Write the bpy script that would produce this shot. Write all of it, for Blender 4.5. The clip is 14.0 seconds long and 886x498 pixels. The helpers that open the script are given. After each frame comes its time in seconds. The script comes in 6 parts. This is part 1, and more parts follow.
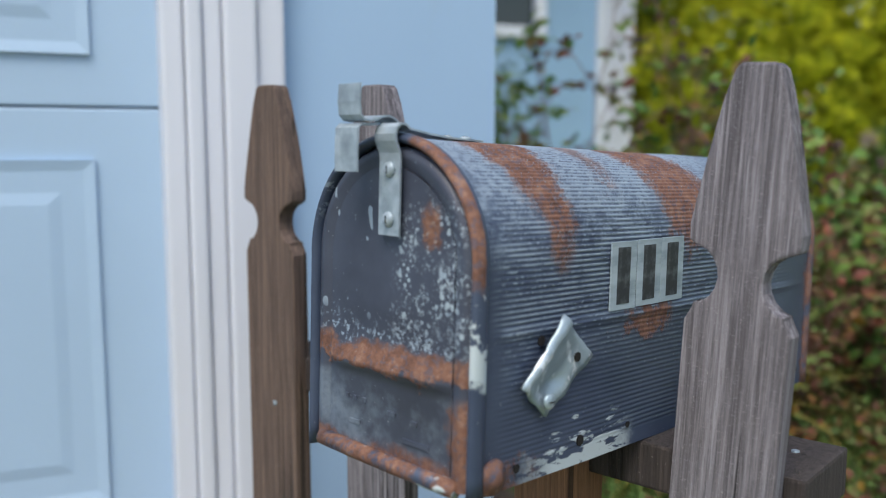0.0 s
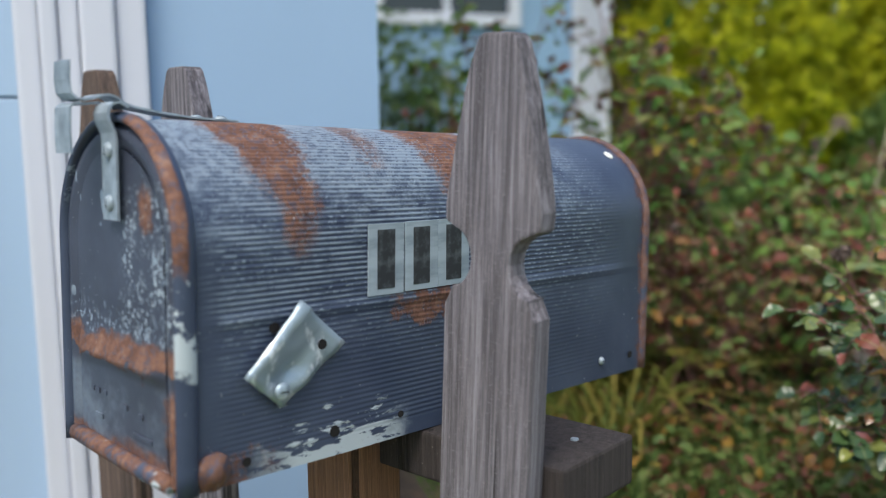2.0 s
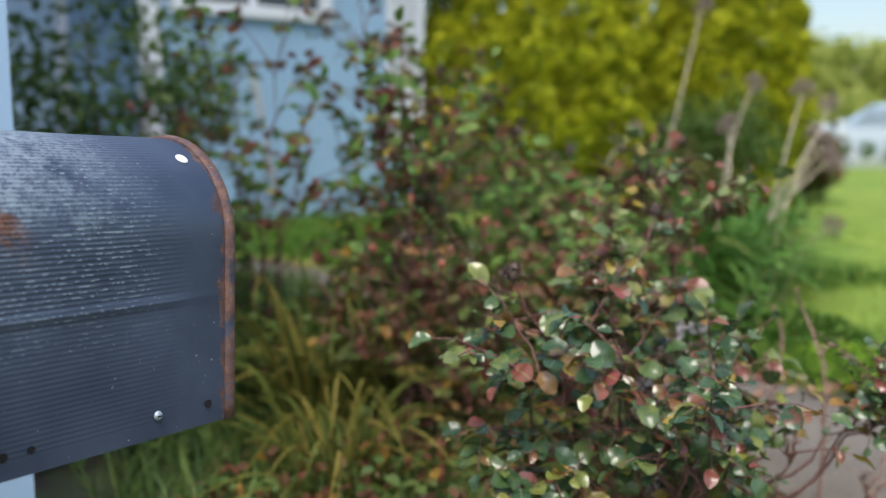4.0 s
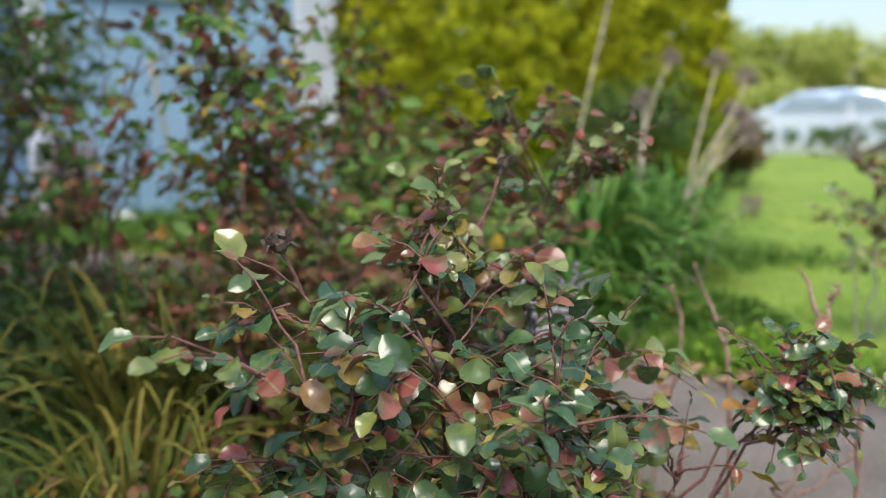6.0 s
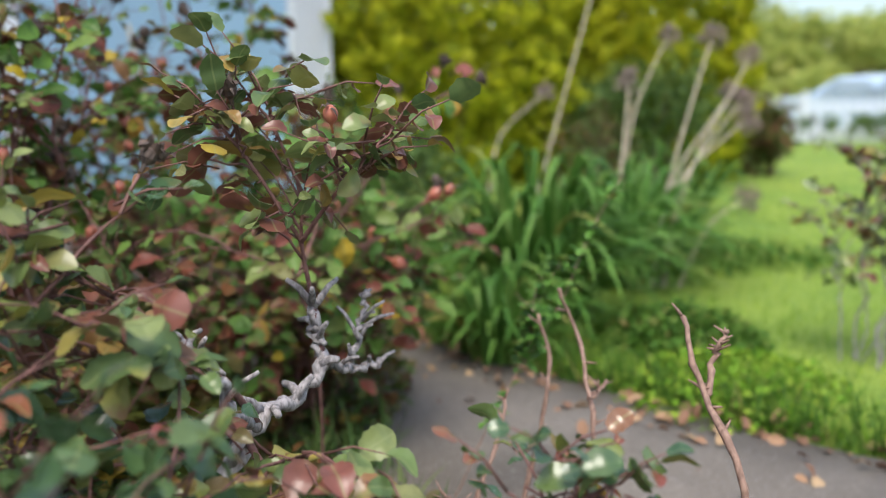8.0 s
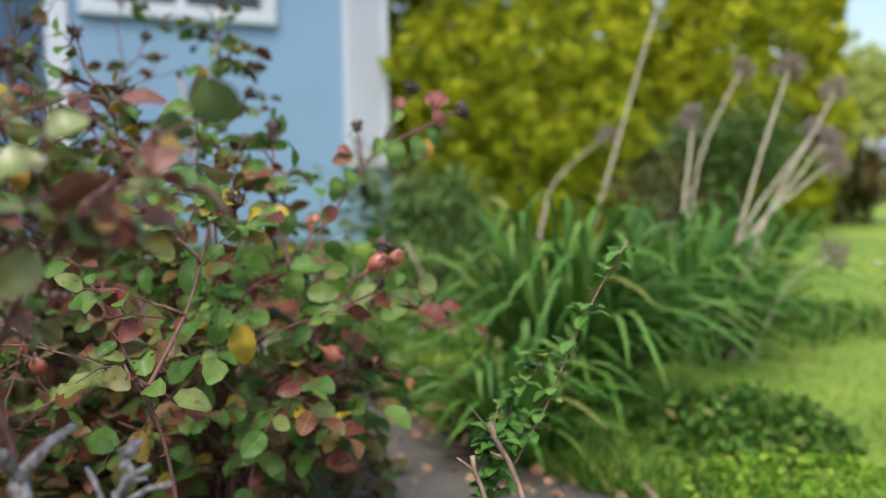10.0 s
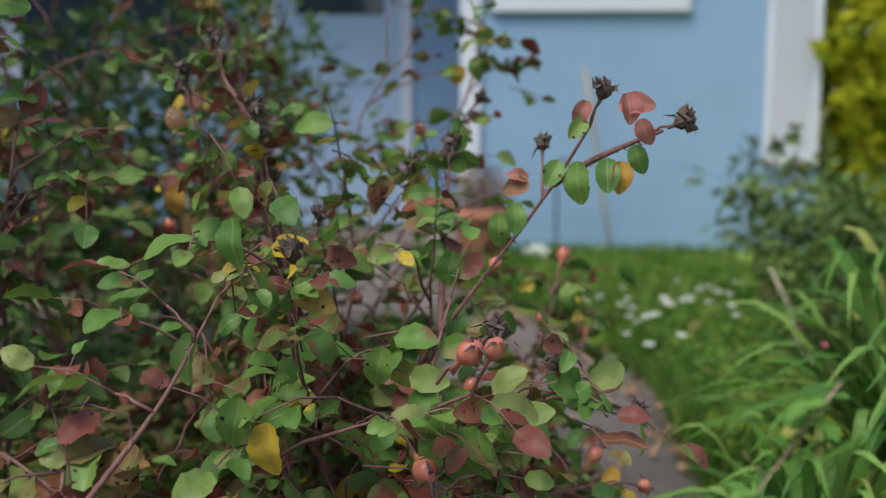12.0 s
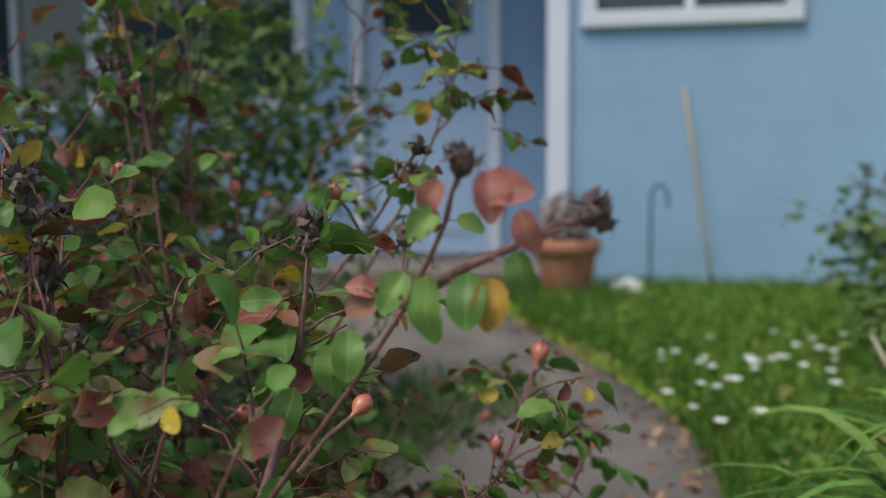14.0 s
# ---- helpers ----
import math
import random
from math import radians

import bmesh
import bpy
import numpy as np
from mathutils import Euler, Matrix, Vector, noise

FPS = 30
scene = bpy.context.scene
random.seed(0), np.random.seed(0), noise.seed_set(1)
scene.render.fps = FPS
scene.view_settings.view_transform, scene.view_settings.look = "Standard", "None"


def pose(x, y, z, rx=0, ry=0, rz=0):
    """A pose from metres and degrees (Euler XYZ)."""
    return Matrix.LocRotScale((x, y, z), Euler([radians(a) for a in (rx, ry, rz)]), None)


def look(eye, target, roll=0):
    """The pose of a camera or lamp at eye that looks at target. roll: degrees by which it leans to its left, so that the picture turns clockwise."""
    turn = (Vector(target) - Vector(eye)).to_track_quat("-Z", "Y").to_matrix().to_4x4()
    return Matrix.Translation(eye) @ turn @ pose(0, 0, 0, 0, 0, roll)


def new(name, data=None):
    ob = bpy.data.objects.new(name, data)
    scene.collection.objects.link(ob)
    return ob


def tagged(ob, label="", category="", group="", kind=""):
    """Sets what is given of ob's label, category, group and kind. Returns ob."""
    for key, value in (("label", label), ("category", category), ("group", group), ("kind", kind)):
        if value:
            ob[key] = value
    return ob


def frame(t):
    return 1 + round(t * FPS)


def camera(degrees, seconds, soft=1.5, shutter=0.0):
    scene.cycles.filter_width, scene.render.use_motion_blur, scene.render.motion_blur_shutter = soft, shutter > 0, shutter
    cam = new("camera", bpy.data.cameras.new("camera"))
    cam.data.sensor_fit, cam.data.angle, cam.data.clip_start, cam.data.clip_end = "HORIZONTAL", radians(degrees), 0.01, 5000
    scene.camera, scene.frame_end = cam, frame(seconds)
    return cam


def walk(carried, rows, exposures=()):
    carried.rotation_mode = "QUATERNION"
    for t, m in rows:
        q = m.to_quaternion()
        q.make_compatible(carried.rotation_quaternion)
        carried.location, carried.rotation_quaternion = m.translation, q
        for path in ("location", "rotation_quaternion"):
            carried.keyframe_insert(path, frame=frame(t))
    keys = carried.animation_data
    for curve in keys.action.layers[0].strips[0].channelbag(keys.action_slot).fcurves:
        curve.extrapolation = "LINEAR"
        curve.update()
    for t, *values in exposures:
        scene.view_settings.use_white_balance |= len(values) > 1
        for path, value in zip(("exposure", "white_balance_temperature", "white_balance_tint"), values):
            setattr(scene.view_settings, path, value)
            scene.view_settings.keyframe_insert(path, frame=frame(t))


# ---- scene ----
cam = camera(53.8, 14.0, soft=1.0)
cam.data.dof.use_dof = True
cam.data.dof.focus_distance = 0.71
cam.data.dof.aperture_fstop = 3.7
METRES, EYE, TILT, LEAN, TURN = 2.5, 0.95, -6.8, 0.0, 0.0
ROWS = [
    (0.0, 0.0, 0.0, 0.0, 0.0, 0.0, -0.0),
    (0.5, 0.0108, -0.0005, 0.0009, -0.87, -0.07, 0.43),
    (1.0, 0.0271, 0.0014, 0.0018, -0.77, -0.15, 0.92),
    (1.5, 0.0485, 0.0053, 0.0018, -0.21, -0.18, 0.99),
    (2.0, 0.0721, 0.0111, -0.0031, 0.07, -0.52, 0.86),
    (2.5, 0.0986, 0.0147, -0.0029, -0.86, -0.6, 0.28),
    (3.0, 0.1214, 0.0203, -0.0015, -3.89, -1.21, 0.13),
    (3.5, 0.1456, 0.0414, 0.0006, -7.69, -0.85, 0.95),
    (4.0, 0.173, 0.0678, 0.0032, -10.1, -0.7, 0.91),
    (6.5, 0.2875, 0.1893, -0.0113, -14.34, -1.41, 2.23),
    (7.0, 0.3298, 0.2167, -0.0074, -14.28, -2.02, 2.07),
    (7.5, 0.3706, 0.2465, -0.0067, -14.09, -2.37, 2.2),
    (8.0, 0.4015, 0.2648, -0.0028, -11.54, -2.09, 1.37),
    (10.5, 0.5169, 0.4298, 0.013, -1.6, 1.5, 1.44),
    (11.0, 0.5459, 0.4673, 0.0195, 6.92, 0.96, 0.62),
    (11.5, 0.5759, 0.5091, 0.0305, 14.84, 0.53, -1.3),
    (12.0, 0.5981, 0.5377, 0.0416, 22.88, 0.24, -2.57),
    (12.5, 0.6087, 0.5636, 0.0457, 24.02, 0.72, -2.89),
    (13.0, 0.6182, 0.6039, 0.0461, 26.71, 1.06, -2.63),
    (13.5, 0.6208, 0.6508, 0.0611, 30.49, 0.92, -3.53),
    (14.0, 0.6233, 0.6841, 0.0811, 30.81, 0.9, -3.04),
]
walk(cam, [(t, pose(0, 0, EYE, TILT, LEAN, TURN) @ pose(METRES * x, METRES * y, METRES * z, 90 + pitch, roll, yaw)) for t, x, y, z, yaw, pitch, roll in ROWS],
     exposures=[(0.0, 0.36), (4.0, 0.46), (8.0, 0.68), (11.0, 0.50), (14.0, 0.20)])

# ---- light: bright, mostly veiled sky with a soft sun ----
world = bpy.data.worlds.new("sky")
scene.world = world
world.use_nodes = True
wn = world.node_tree
sky = wn.nodes.new("ShaderNodeTexSky")
sky.sky_type, sky.sun_disc = "NISHITA", False
SUN_ELEVATION, SUN_AZIMUTH = 60.0, 198.0
sky.sun_elevation, sky.sun_rotation = radians(SUN_ELEVATION), radians(SUN_AZIMUTH)
sky.air_density, sky.dust_density, sky.ozone_density = 1.2, 2.5, 1.0
wn.links.new(sky.outputs[0], wn.nodes["Background"].inputs[0])
wn.nodes["Background"].inputs[1].default_value = 0.15
sun = new("sun", bpy.data.lights.new("sun", "SUN"))
sun.data.energy, sun.data.angle, sun.data.color = 2.3, radians(32), (1.0, 0.95, 0.86)
az, el = radians(SUN_AZIMUTH), radians(SUN_ELEVATION)
toward = Vector((math.sin(az) * math.cos(el), math.cos(az) * math.cos(el), math.sin(el)))
sun.matrix_world = look(toward * 30, (0, 0, 0))


# ---- materials ----
class Mat:
    """A node material in short calls: each returns an output socket."""

    def __init__(self, name, coord="Object"):
        self.m = bpy.data.materials.new(name)
        self.m.use_nodes = True
        self.t = self.m.node_tree
        self.b = self.t.nodes["Principled BSDF"]
        self.tc = self.t.nodes.new("ShaderNodeTexCoord").outputs[coord]
        self.hgt = None

    def put(self, sock, v):
        if isinstance(v, bpy.types.NodeSocket):
            self.t.links.new(v, sock)
        elif isinstance(v, (tuple, list)) and len(v) == 3 and sock.type == "RGBA":
            sock.default_value = (*v, 1)
        else:
            sock.default_value = v

    def math(self, op, a, b=0.0, clamp=False):
        n = self.t.nodes.new("ShaderNodeMath")
        n.operation, n.use_clamp = op, clamp
        self.put(n.inputs[0], a), self.put(n.inputs[1], b)
        return n.outputs[0]

    def place(self, scale=(1, 1, 1), shift=(0, 0, 0)):
        n = self.t.nodes.new("ShaderNodeMapping")
        self.put(n.inputs[0], self.tc)
        n.inputs["Scale"].default_value, n.inputs["Location"].default_value = scale, shift
        return n.outputs[0]

    def noise(self, scale, detail=4.0, stretch=(1, 1, 1), shift=(0, 0, 0), rough=0.55, warp=0.0):
        n = self.t.nodes.new("ShaderNodeTexNoise")
        self.put(n.inputs["Vector"], self.place(stretch, shift))
        n.inputs["Scale"].default_value, n.inputs["Detail"].default_value = scale, detail
        n.inputs["Roughness"].default_value, n.inputs["Distortion"].default_value = rough, warp
        return n.outputs[0]

    def cells(self, scale, stretch=(1, 1, 1), feature="F1"):
        n = self.t.nodes.new("ShaderNodeTexVoronoi")
        n.feature = feature
        self.put(n.inputs["Vector"], self.place(stretch))
        n.inputs["Scale"].default_value = scale
        return n.outputs["Distance"]

    def step(self, v, lo, hi):
        n = self.t.nodes.new("ShaderNodeMapRange")
        n.interpolation_type = "SMOOTHSTEP"
        self.put(n.inputs["Value"], v)
        n.inputs["From Min"].default_value, n.inputs["From Max"].default_value = lo, hi
        return n.outputs[0]

    def ramp(self, v, *stops, hard=False):
        n = self.t.nodes.new("ShaderNodeValToRGB")
        n.color_ramp.interpolation = "CONSTANT" if hard else "LINEAR"
        e = n.color_ramp.elements
        while len(e) < len(stops):
            e.new(0.5)
        for s, (p, c) in zip(e, stops):
            s.position, s.color = p, (*c, 1)
        self.put(n.inputs[0], v)
        return n.outputs[0]

    def mix(self, f, a, b, kind="MIX"):
        n = self.t.nodes.new("ShaderNodeMix")
        n.data_type, n.blend_type = "RGBA", kind
        self.put(n.inputs[0], f), self.put(n.inputs[6], a), self.put(n.inputs[7], b)
        return n.outputs[2]

    def xyz(self):
        n = self.t.nodes.new("ShaderNodeSeparateXYZ")
        self.put(n.inputs[0], self.tc)
        return n.outputs

    def rand(self):
        o = self.t.nodes.new("ShaderNodeObjectInfo").outputs["Random"]
        g = self.t.nodes.new("ShaderNodeNewGeometry").outputs["Random Per Island"]
        return self.math("FRACT", self.math("ADD", o, g))

    def set(self, base=None, rough=None, metal=None, bump=None, strength=0.3, dist=0.002, **more):
        for key, v in (("Base Color", base), ("Roughness", rough), ("Metallic", metal)):
            if v is not None:
                self.put(self.b.inputs[key], v)
        for key, v in more.items():
            self.put(self.b.inputs[key.replace("_", " ")], v)
        if bump is not None:
            n = self.t.nodes.new("ShaderNodeBump")
            n.inputs["Strength"].default_value, n.inputs["Distance"].default_value = strength, dist
            self.put(n.inputs["Height"], bump)
            self.t.links.new(n.outputs[0], self.b.inputs["Normal"])
        return self.m

    def thin(self, colour, share):
        """Lets part of the light through, as leaves do."""
        tr = self.t.nodes.new("ShaderNodeBsdfTranslucent")
        self.put(tr.inputs[0], colour)
        mx = self.t.nodes.new("ShaderNodeMixShader")
        mx.inputs[0].default_value = share
        out = self.t.nodes["Material Output"]
        self.t.links.new(self.b.outputs[0], mx.inputs[1])
        self.t.links.new(tr.outputs[0], mx.inputs[2])
        self.t.links.new(mx.outputs[0], out.inputs[0])
        return self.m


def paint(name, colour, rough=0.55, vary=0.12, grain=60, dirt=(0.35, 0.36, 0.34), amount=0.25):
    k = Mat(name)
    big, fine = k.noise(2.2, 5), k.noise(grain, 3)
    c = k.mix(k.math("MULTIPLY", k.step(big, 0.35, 0.75), vary), colour, tuple(x * 0.72 for x in colour))
    c = k.mix(k.math("MULTIPLY", k.step(k.noise(9, 6, (1, 1, 0.25)), 0.62, 0.8), amount), c, dirt)
    return k.set(c, k.math("ADD", rough - 0.08, k.math("MULTIPLY", fine, 0.16)), 0.0, fine, 0.25, 0.001)


def wood(name, light, dark, tint, grain=1.0):
    k = Mat(name)
    fib = k.noise(210 * grain, 6, (1, 1, 0.022), rough=0.72)
    cath = k.noise(16 * grain, 3, (1.0, 1.0, 0.07), warp=0.6)
    band = k.math("FRACT", k.math("MULTIPLY", cath, 9.0))
    c = k.ramp(fib, (0.30, dark), (0.47, tint), (0.66, light))
    c = k.mix(k.math("MULTIPLY", k.step(band, 0.55, 1.0), 0.28), c, dark)
    crack = k.math("MULTIPLY", k.step(k.noise(75 * grain, 3, (1, 1, 0.014)), 0.62, 0.655), 1.0)
    c = k.mix(k.math("MULTIPLY", crack, 0.8), c, tuple(x * 0.25 for x in dark))
    fine = k.noise(520 * grain, 4, (1, 1, 0.05), rough=0.8)
    c = k.mix(k.math("MULTIPLY", k.step(fine, 0.50, 0.66), 0.55), c, tuple(x * 0.45 for x in tint))
    worn = k.noise(700, 3, (0.4, 0.4, 1.6), rough=0.8)
    c = k.mix(k.math("MULTIPLY", k.step(worn, 0.56, 0.70), 0.40), c, tuple(min(0.5, x * 1.25) for x in light))
    speck = k.step(k.noise(620, 1), 0.76, 0.79)
    c = k.mix(k.math("MULTIPLY", speck, 0.5), c, (0.55, 0.52, 0.49))
    h = k.math("SUBTRACT", k.math("ADD", fib, k.math("MULTIPLY", band, 0.35)), k.math("MULTIPLY", crack, 1.2))
    return k.set(c, 0.82, 0.0, k.math("ADD", h, k.math("MULTIPLY", fine, 0.6)), 0.9, 0.0022)


def leafy(name, stops, rough=0.34, share=0.22, spots=False, vein=True, gloss=0.22):
    k = Mat(name)
    r = k.rand()
    c = k.ramp(r, *stops)
    if vein:
        other = k.ramp(k.math("FRACT", k.math("ADD", k.math("MULTIPLY", r, 5.7), 0.37)), *stops)
        c = k.mix(k.math("MULTIPLY", k.step(k.noise(34, 3), 0.50, 0.66), 0.75), c, other)
    c = k.mix(k.step(k.noise(70, 3), 0.3, 0.8), c, k.mix(0.32, c, (0.02, 0.03, 0.008)))
    if spots:
        k2 = k.math("MULTIPLY", k.step(k.noise(170, 0), 0.735, 0.76), k.step(r, 0.5, 0.7))
        c = k.mix(k2, c, (0.03, 0.02, 0.012))
    x = k.xyz()[0]
    if vein:
        mid = k.step(k.math("ABSOLUTE", x), 0.0012, 0.0004)
        c = k.mix(k.math("MULTIPLY", mid, 0.35), c, (0.30, 0.33, 0.14))
    k.set(c, k.math("ADD", rough, k.math("MULTIPLY", k.noise(45, 3), 0.2)), 0.0, k.noise(160, 3), 0.35, 0.0008, Specular_IOR_Level=gloss)
    return k.thin(c, share)


def bark(name, a, b, scale=180):
    k = Mat(name)
    f = k.noise(scale, 5, (1, 1, 0.4))
    c = k.ramp(f, (0.3, a), (0.65, b))
    return k.set(c, 0.7, 0.0, f, 0.8, 0.0015)


BLUE = paint("pale_blue_wall_paint", (0.31, 0.46, 0.645), 0.6, 0.15)
DOORBLUE = paint("pale_blue_door_paint", (0.36, 0.50, 0.665), 0.45, 0.15)
HOUSEBLUE = paint("light_blue_siding_paint", (0.235, 0.375, 0.54), 0.6, 0.3)
# The house blue made darker: shade of the porch recess put into the colour.
SHADEDBLUE = paint("shaded_blue_wall_paint", (0.21, 0.34, 0.50), 0.6, 0.3)
WHITE = paint("white_trim_paint", (0.60, 0.635, 0.71), 0.45, 0.15)
GREYWOOD = wood("silvered_picket_wood", (0.325, 0.310, 0.345), (0.042, 0.038, 0.046), (0.150, 0.138, 0.154))
BROWNWOOD = wood("brown_weathered_wood", (0.19, 0.13, 0.10), (0.045, 0.032, 0.028), (0.11, 0.075, 0.06))
RAILWOOD = wood("dark_rail_wood", (0.068, 0.055, 0.053), (0.015, 0.013, 0.013), (0.036, 0.029, 0.028))
POSTWOOD = wood("red_brown_post_wood", (0.32, 0.17, 0.09), (0.10, 0.05, 0.03), (0.21, 0.105, 0.055))

ROSELEAF = leafy("rose_leaf", [(0.0, (0.070, 0.155, 0.036)), (0.25, (0.115, 0.240, 0.044)), (0.45, (0.170, 0.275, 0.060)), (0.60, (0.235, 0.285, 0.090)), (0.66, (0.15, 0.048, 0.036)), (0.84, (0.225, 0.064, 0.048)), (0.93, (0.23, 0.13, 0.06)), (0.965, (0.34, 0.24, 0.05)), (1.0, (0.58, 0.43, 0.035))], 0.38, 0.30, True, gloss=0.28)
GLOSSLEAF = leafy("glossy_rose_leaf", [(0.0, (0.042, 0.090, 0.043)), (0.4, (0.076, 0.144, 0.052)), (0.6, (0.138, 0.192, 0.061)), (0.75, (0.234, 0.252, 0.052)),
                                       (0.84, (0.26, 0.065, 0.060)), (0.93, (0.24, 0.10, 0.05)), (1.0, (0.414, 0.288, 0.043))], 0.16, 0.18, gloss=0.85)
BRONZELEAF = leafy("bronze_rose_leaf", [(0.0, (0.08, 0.14, 0.05)), (0.3, (0.15, 0.22, 0.07)), (0.5, (0.26, 0.30, 0.11)), (0.58, (0.18, 0.070, 0.050)), (0.78, (0.24, 0.085, 0.065)), (0.88, (0.42, 0.32, 0.06)), (1.0, (0.20, 0.28, 0.11))], 0.24, 0.22, gloss=0.6)
REDLEAF = leafy("reddened_rose_leaf", [(0.0, (0.070, 0.135, 0.035)), (0.40, (0.125, 0.170, 0.044)), (0.6, (0.130, 0.058, 0.036)), (0.88, (0.185, 0.060, 0.042)), (1.0, (0.300, 0.190, 0.030))], 0.4, 0.25)
STRAP = leafy("strap_leaf_green", [(0.0, (0.055, 0.145, 0.024)), (0.5, (0.105, 0.245, 0.040)), (0.92, (0.19, 0.33, 0.075)), (1.0, (0.34, 0.31, 0.08))], 0.38, 0.25, vein=False)
YGRASS = leafy("yellowed_grass", [(0.0, (0.08, 0.11, 0.02)), (0.6, (0.16, 0.17, 0.03)), (1.0, (0.28, 0.22, 0.05))], 0.5, 0.3, vein=False)
LAWNBLADE = leafy("lawn_blade", [(0.0, (0.119, 0.257, 0.019)), (0.6, (0.203, 0.392, 0.030)), (1.0, (0.371, 0.486, 0.058))], 0.5, 0.35, vein=False)
BEDBLADE = leafy("long_grass_blade", [(0.0, (0.045, 0.12, 0.015)), (0.6, (0.085, 0.20, 0.025)), (0.9, (0.16, 0.27, 0.045)), (1.0, (0.30, 0.25, 0.09))], 0.5, 0.3, vein=False)
GOLD = leafy("golden_conifer_spray", [(0.0, (0.20, 0.265, 0.019)), (0.45, (0.46, 0.49, 0.028)), (0.8, (0.68, 0.68, 0.040)), (1.0, (0.70, 0.70, 0.065))], 0.6, 0.45, vein=False)
FARLEAF = leafy("far_tree_leaf", [(0.0, (0.313, 0.408, 0.099)), (0.6, (0.532, 0.598, 0.156)), (1.0, (0.700, 0.700, 0.216))], 0.6, 0.5, vein=False)
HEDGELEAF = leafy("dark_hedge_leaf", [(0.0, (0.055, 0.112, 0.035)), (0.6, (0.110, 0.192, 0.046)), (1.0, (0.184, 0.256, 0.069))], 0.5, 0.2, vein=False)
PINKLEAF = leafy("pink_tinged_rose_leaf", [(0.0, (0.30, 0.075, 0.085)), (0.5, (0.40, 0.15, 0.125)), (1.0, (0.22, 0.15, 0.07))], 0.45, 0.30)
GREENLEAF = leafy("green_rose_leaf", [(0.0, (0.085, 0.19, 0.040)), (0.6, (0.13, 0.25, 0.055)), (1.0, (0.19, 0.30, 0.07))], 0.36, 0.28, True, gloss=0.3)
YELLOWLEAF = leafy("yellowed_rose_leaf", [(0.0, (0.46, 0.25, 0.05)), (0.5, (0.58, 0.40, 0.05)), (1.0, (0.33, 0.33, 0.06))], 0.45, 0.32, True)
REDCANE = bark("red_brown_cane", (0.095, 0.042, 0.036), (0.21, 0.100, 0.088))
GREYCANE = bark("grey_old_cane", (0.085, 0.075, 0.075), (0.42, 0.39, 0.40), 210)
TANTWIG = bark("tan_dry_twig", (0.15, 0.085, 0.065), (0.33, 0.21, 0.165))
DRYSTALK = bark("pale_dry_stalk", (0.30, 0.25, 0.18), (0.52, 0.45, 0.34), 60)
DRYHEAD = bark("grey_brown_seed_head", (0.14, 0.10, 0.09), (0.30, 0.23, 0.20), 90)
TRUNK = bark("tree_bark", (0.06, 0.045, 0.035), (0.17, 0.13, 0.10), 30)
SPENT = bark("withered_bloom", (0.022, 0.015, 0.013), (0.11, 0.075, 0.06), 300)

k = Mat("orange_red_rose_hip")
HIP = k.set(k.mix(k.step(k.noise(60, 3), 0.35, 0.7), (0.40, 0.095, 0.075), (0.45, 0.19, 0.11)), 0.35, 0.0, k.noise(200, 3), 0.2, 0.0005)
k = Mat("pink_petal")
PETAL = k.set(k.mix(k.noise(80, 3), (0.55, 0.06, 0.15), (0.62, 0.16, 0.22)), 0.6)
k = Mat("white_petal")
WHITEPETAL = k.set(k.mix(k.noise(50, 2), (0.8, 0.8, 0.78), (0.62, 0.66, 0.6)), 0.6)
k = Mat("terracotta")
TERRA = k.set(k.mix(k.step(k.noise(18, 5), 0.35, 0.75), (0.36, 0.14, 0.08), (0.44, 0.22, 0.14)), 0.85, 0.0, k.noise(120, 4), 0.4, 0.001)
k = Mat("galvanised_steel")
sp = k.cells(130)
ZINC = k.set(k.mix(k.step(k.noise(55, 5), 0.35, 0.72), k.mix(sp, (0.32, 0.39, 0.45), (0.46, 0.54, 0.60)), (0.22, 0.275, 0.315)),
             k.math("ADD", 0.36, k.math("MULTIPLY", k.noise(70, 4), 0.3)), 0.45, k.noise(240, 4), 0.2, 0.0005)
k = Mat("scuffed_silver_paint")
SILVER = k.set(k.mix(k.step(k.noise(70, 6, (1, 1, 0.5)), 0.52, 0.60), (0.32, 0.41, 0.47), (0.66, 0.74, 0.80)),
               0.38, 0.4, k.noise(90, 5), 0.6, 0.0012)
k = Mat("dark_hole")
BLACK = k.set((0.008, 0.007, 0.007), 0.9)
k = Mat("black_iron")
IRON = k.set(k.mix(k.noise(90, 4), (0.02, 0.02, 0.022), (0.06, 0.05, 0.045)), 0.55, 0.4)
k = Mat("window_glass")
GLASS = k.set((0.03, 0.04, 0.045), 0.06, 0.0, Specular_IOR_Level=0.6)
k = Mat("dark_room_beyond")
DARKROOM = k.set(k.mix(k.noise(14, 2, (6, 1, 0.2)), (0.03, 0.035, 0.04), (0.10, 0.12, 0.12)), 0.9)
k = Mat("bamboo_cane")
BAMBOO = k.set(k.mix(k.noise(40, 4, (1, 1, 0.1)), (0.33, 0.25, 0.14), (0.45, 0.36, 0.22)), 0.5)
k = Mat("pale_blue_car_paint")
CARPAINT = k.set(k.mix(k.noise(3, 3), (0.42, 0.55, 0.72), (0.5, 0.62, 0.76)), 0.2, 0.2, Coat_Weight=0.6)
# Pale blue base colour paints the sky's reflection onto the car's glass.
k = Mat("sky_tinted_car_window")
CARGLASS = k.set(k.mix(k.noise(2, 2), (0.22, 0.30, 0.40), (0.34, 0.42, 0.52)), 0.12, 0.0, Specular_IOR_Level=0.7)
k = Mat("tyre_rubber")
RUBBER = k.set(k.mix(k.noise(30, 3), (0.012, 0.012, 0.013), (0.03, 0.03, 0.03)), 0.85)
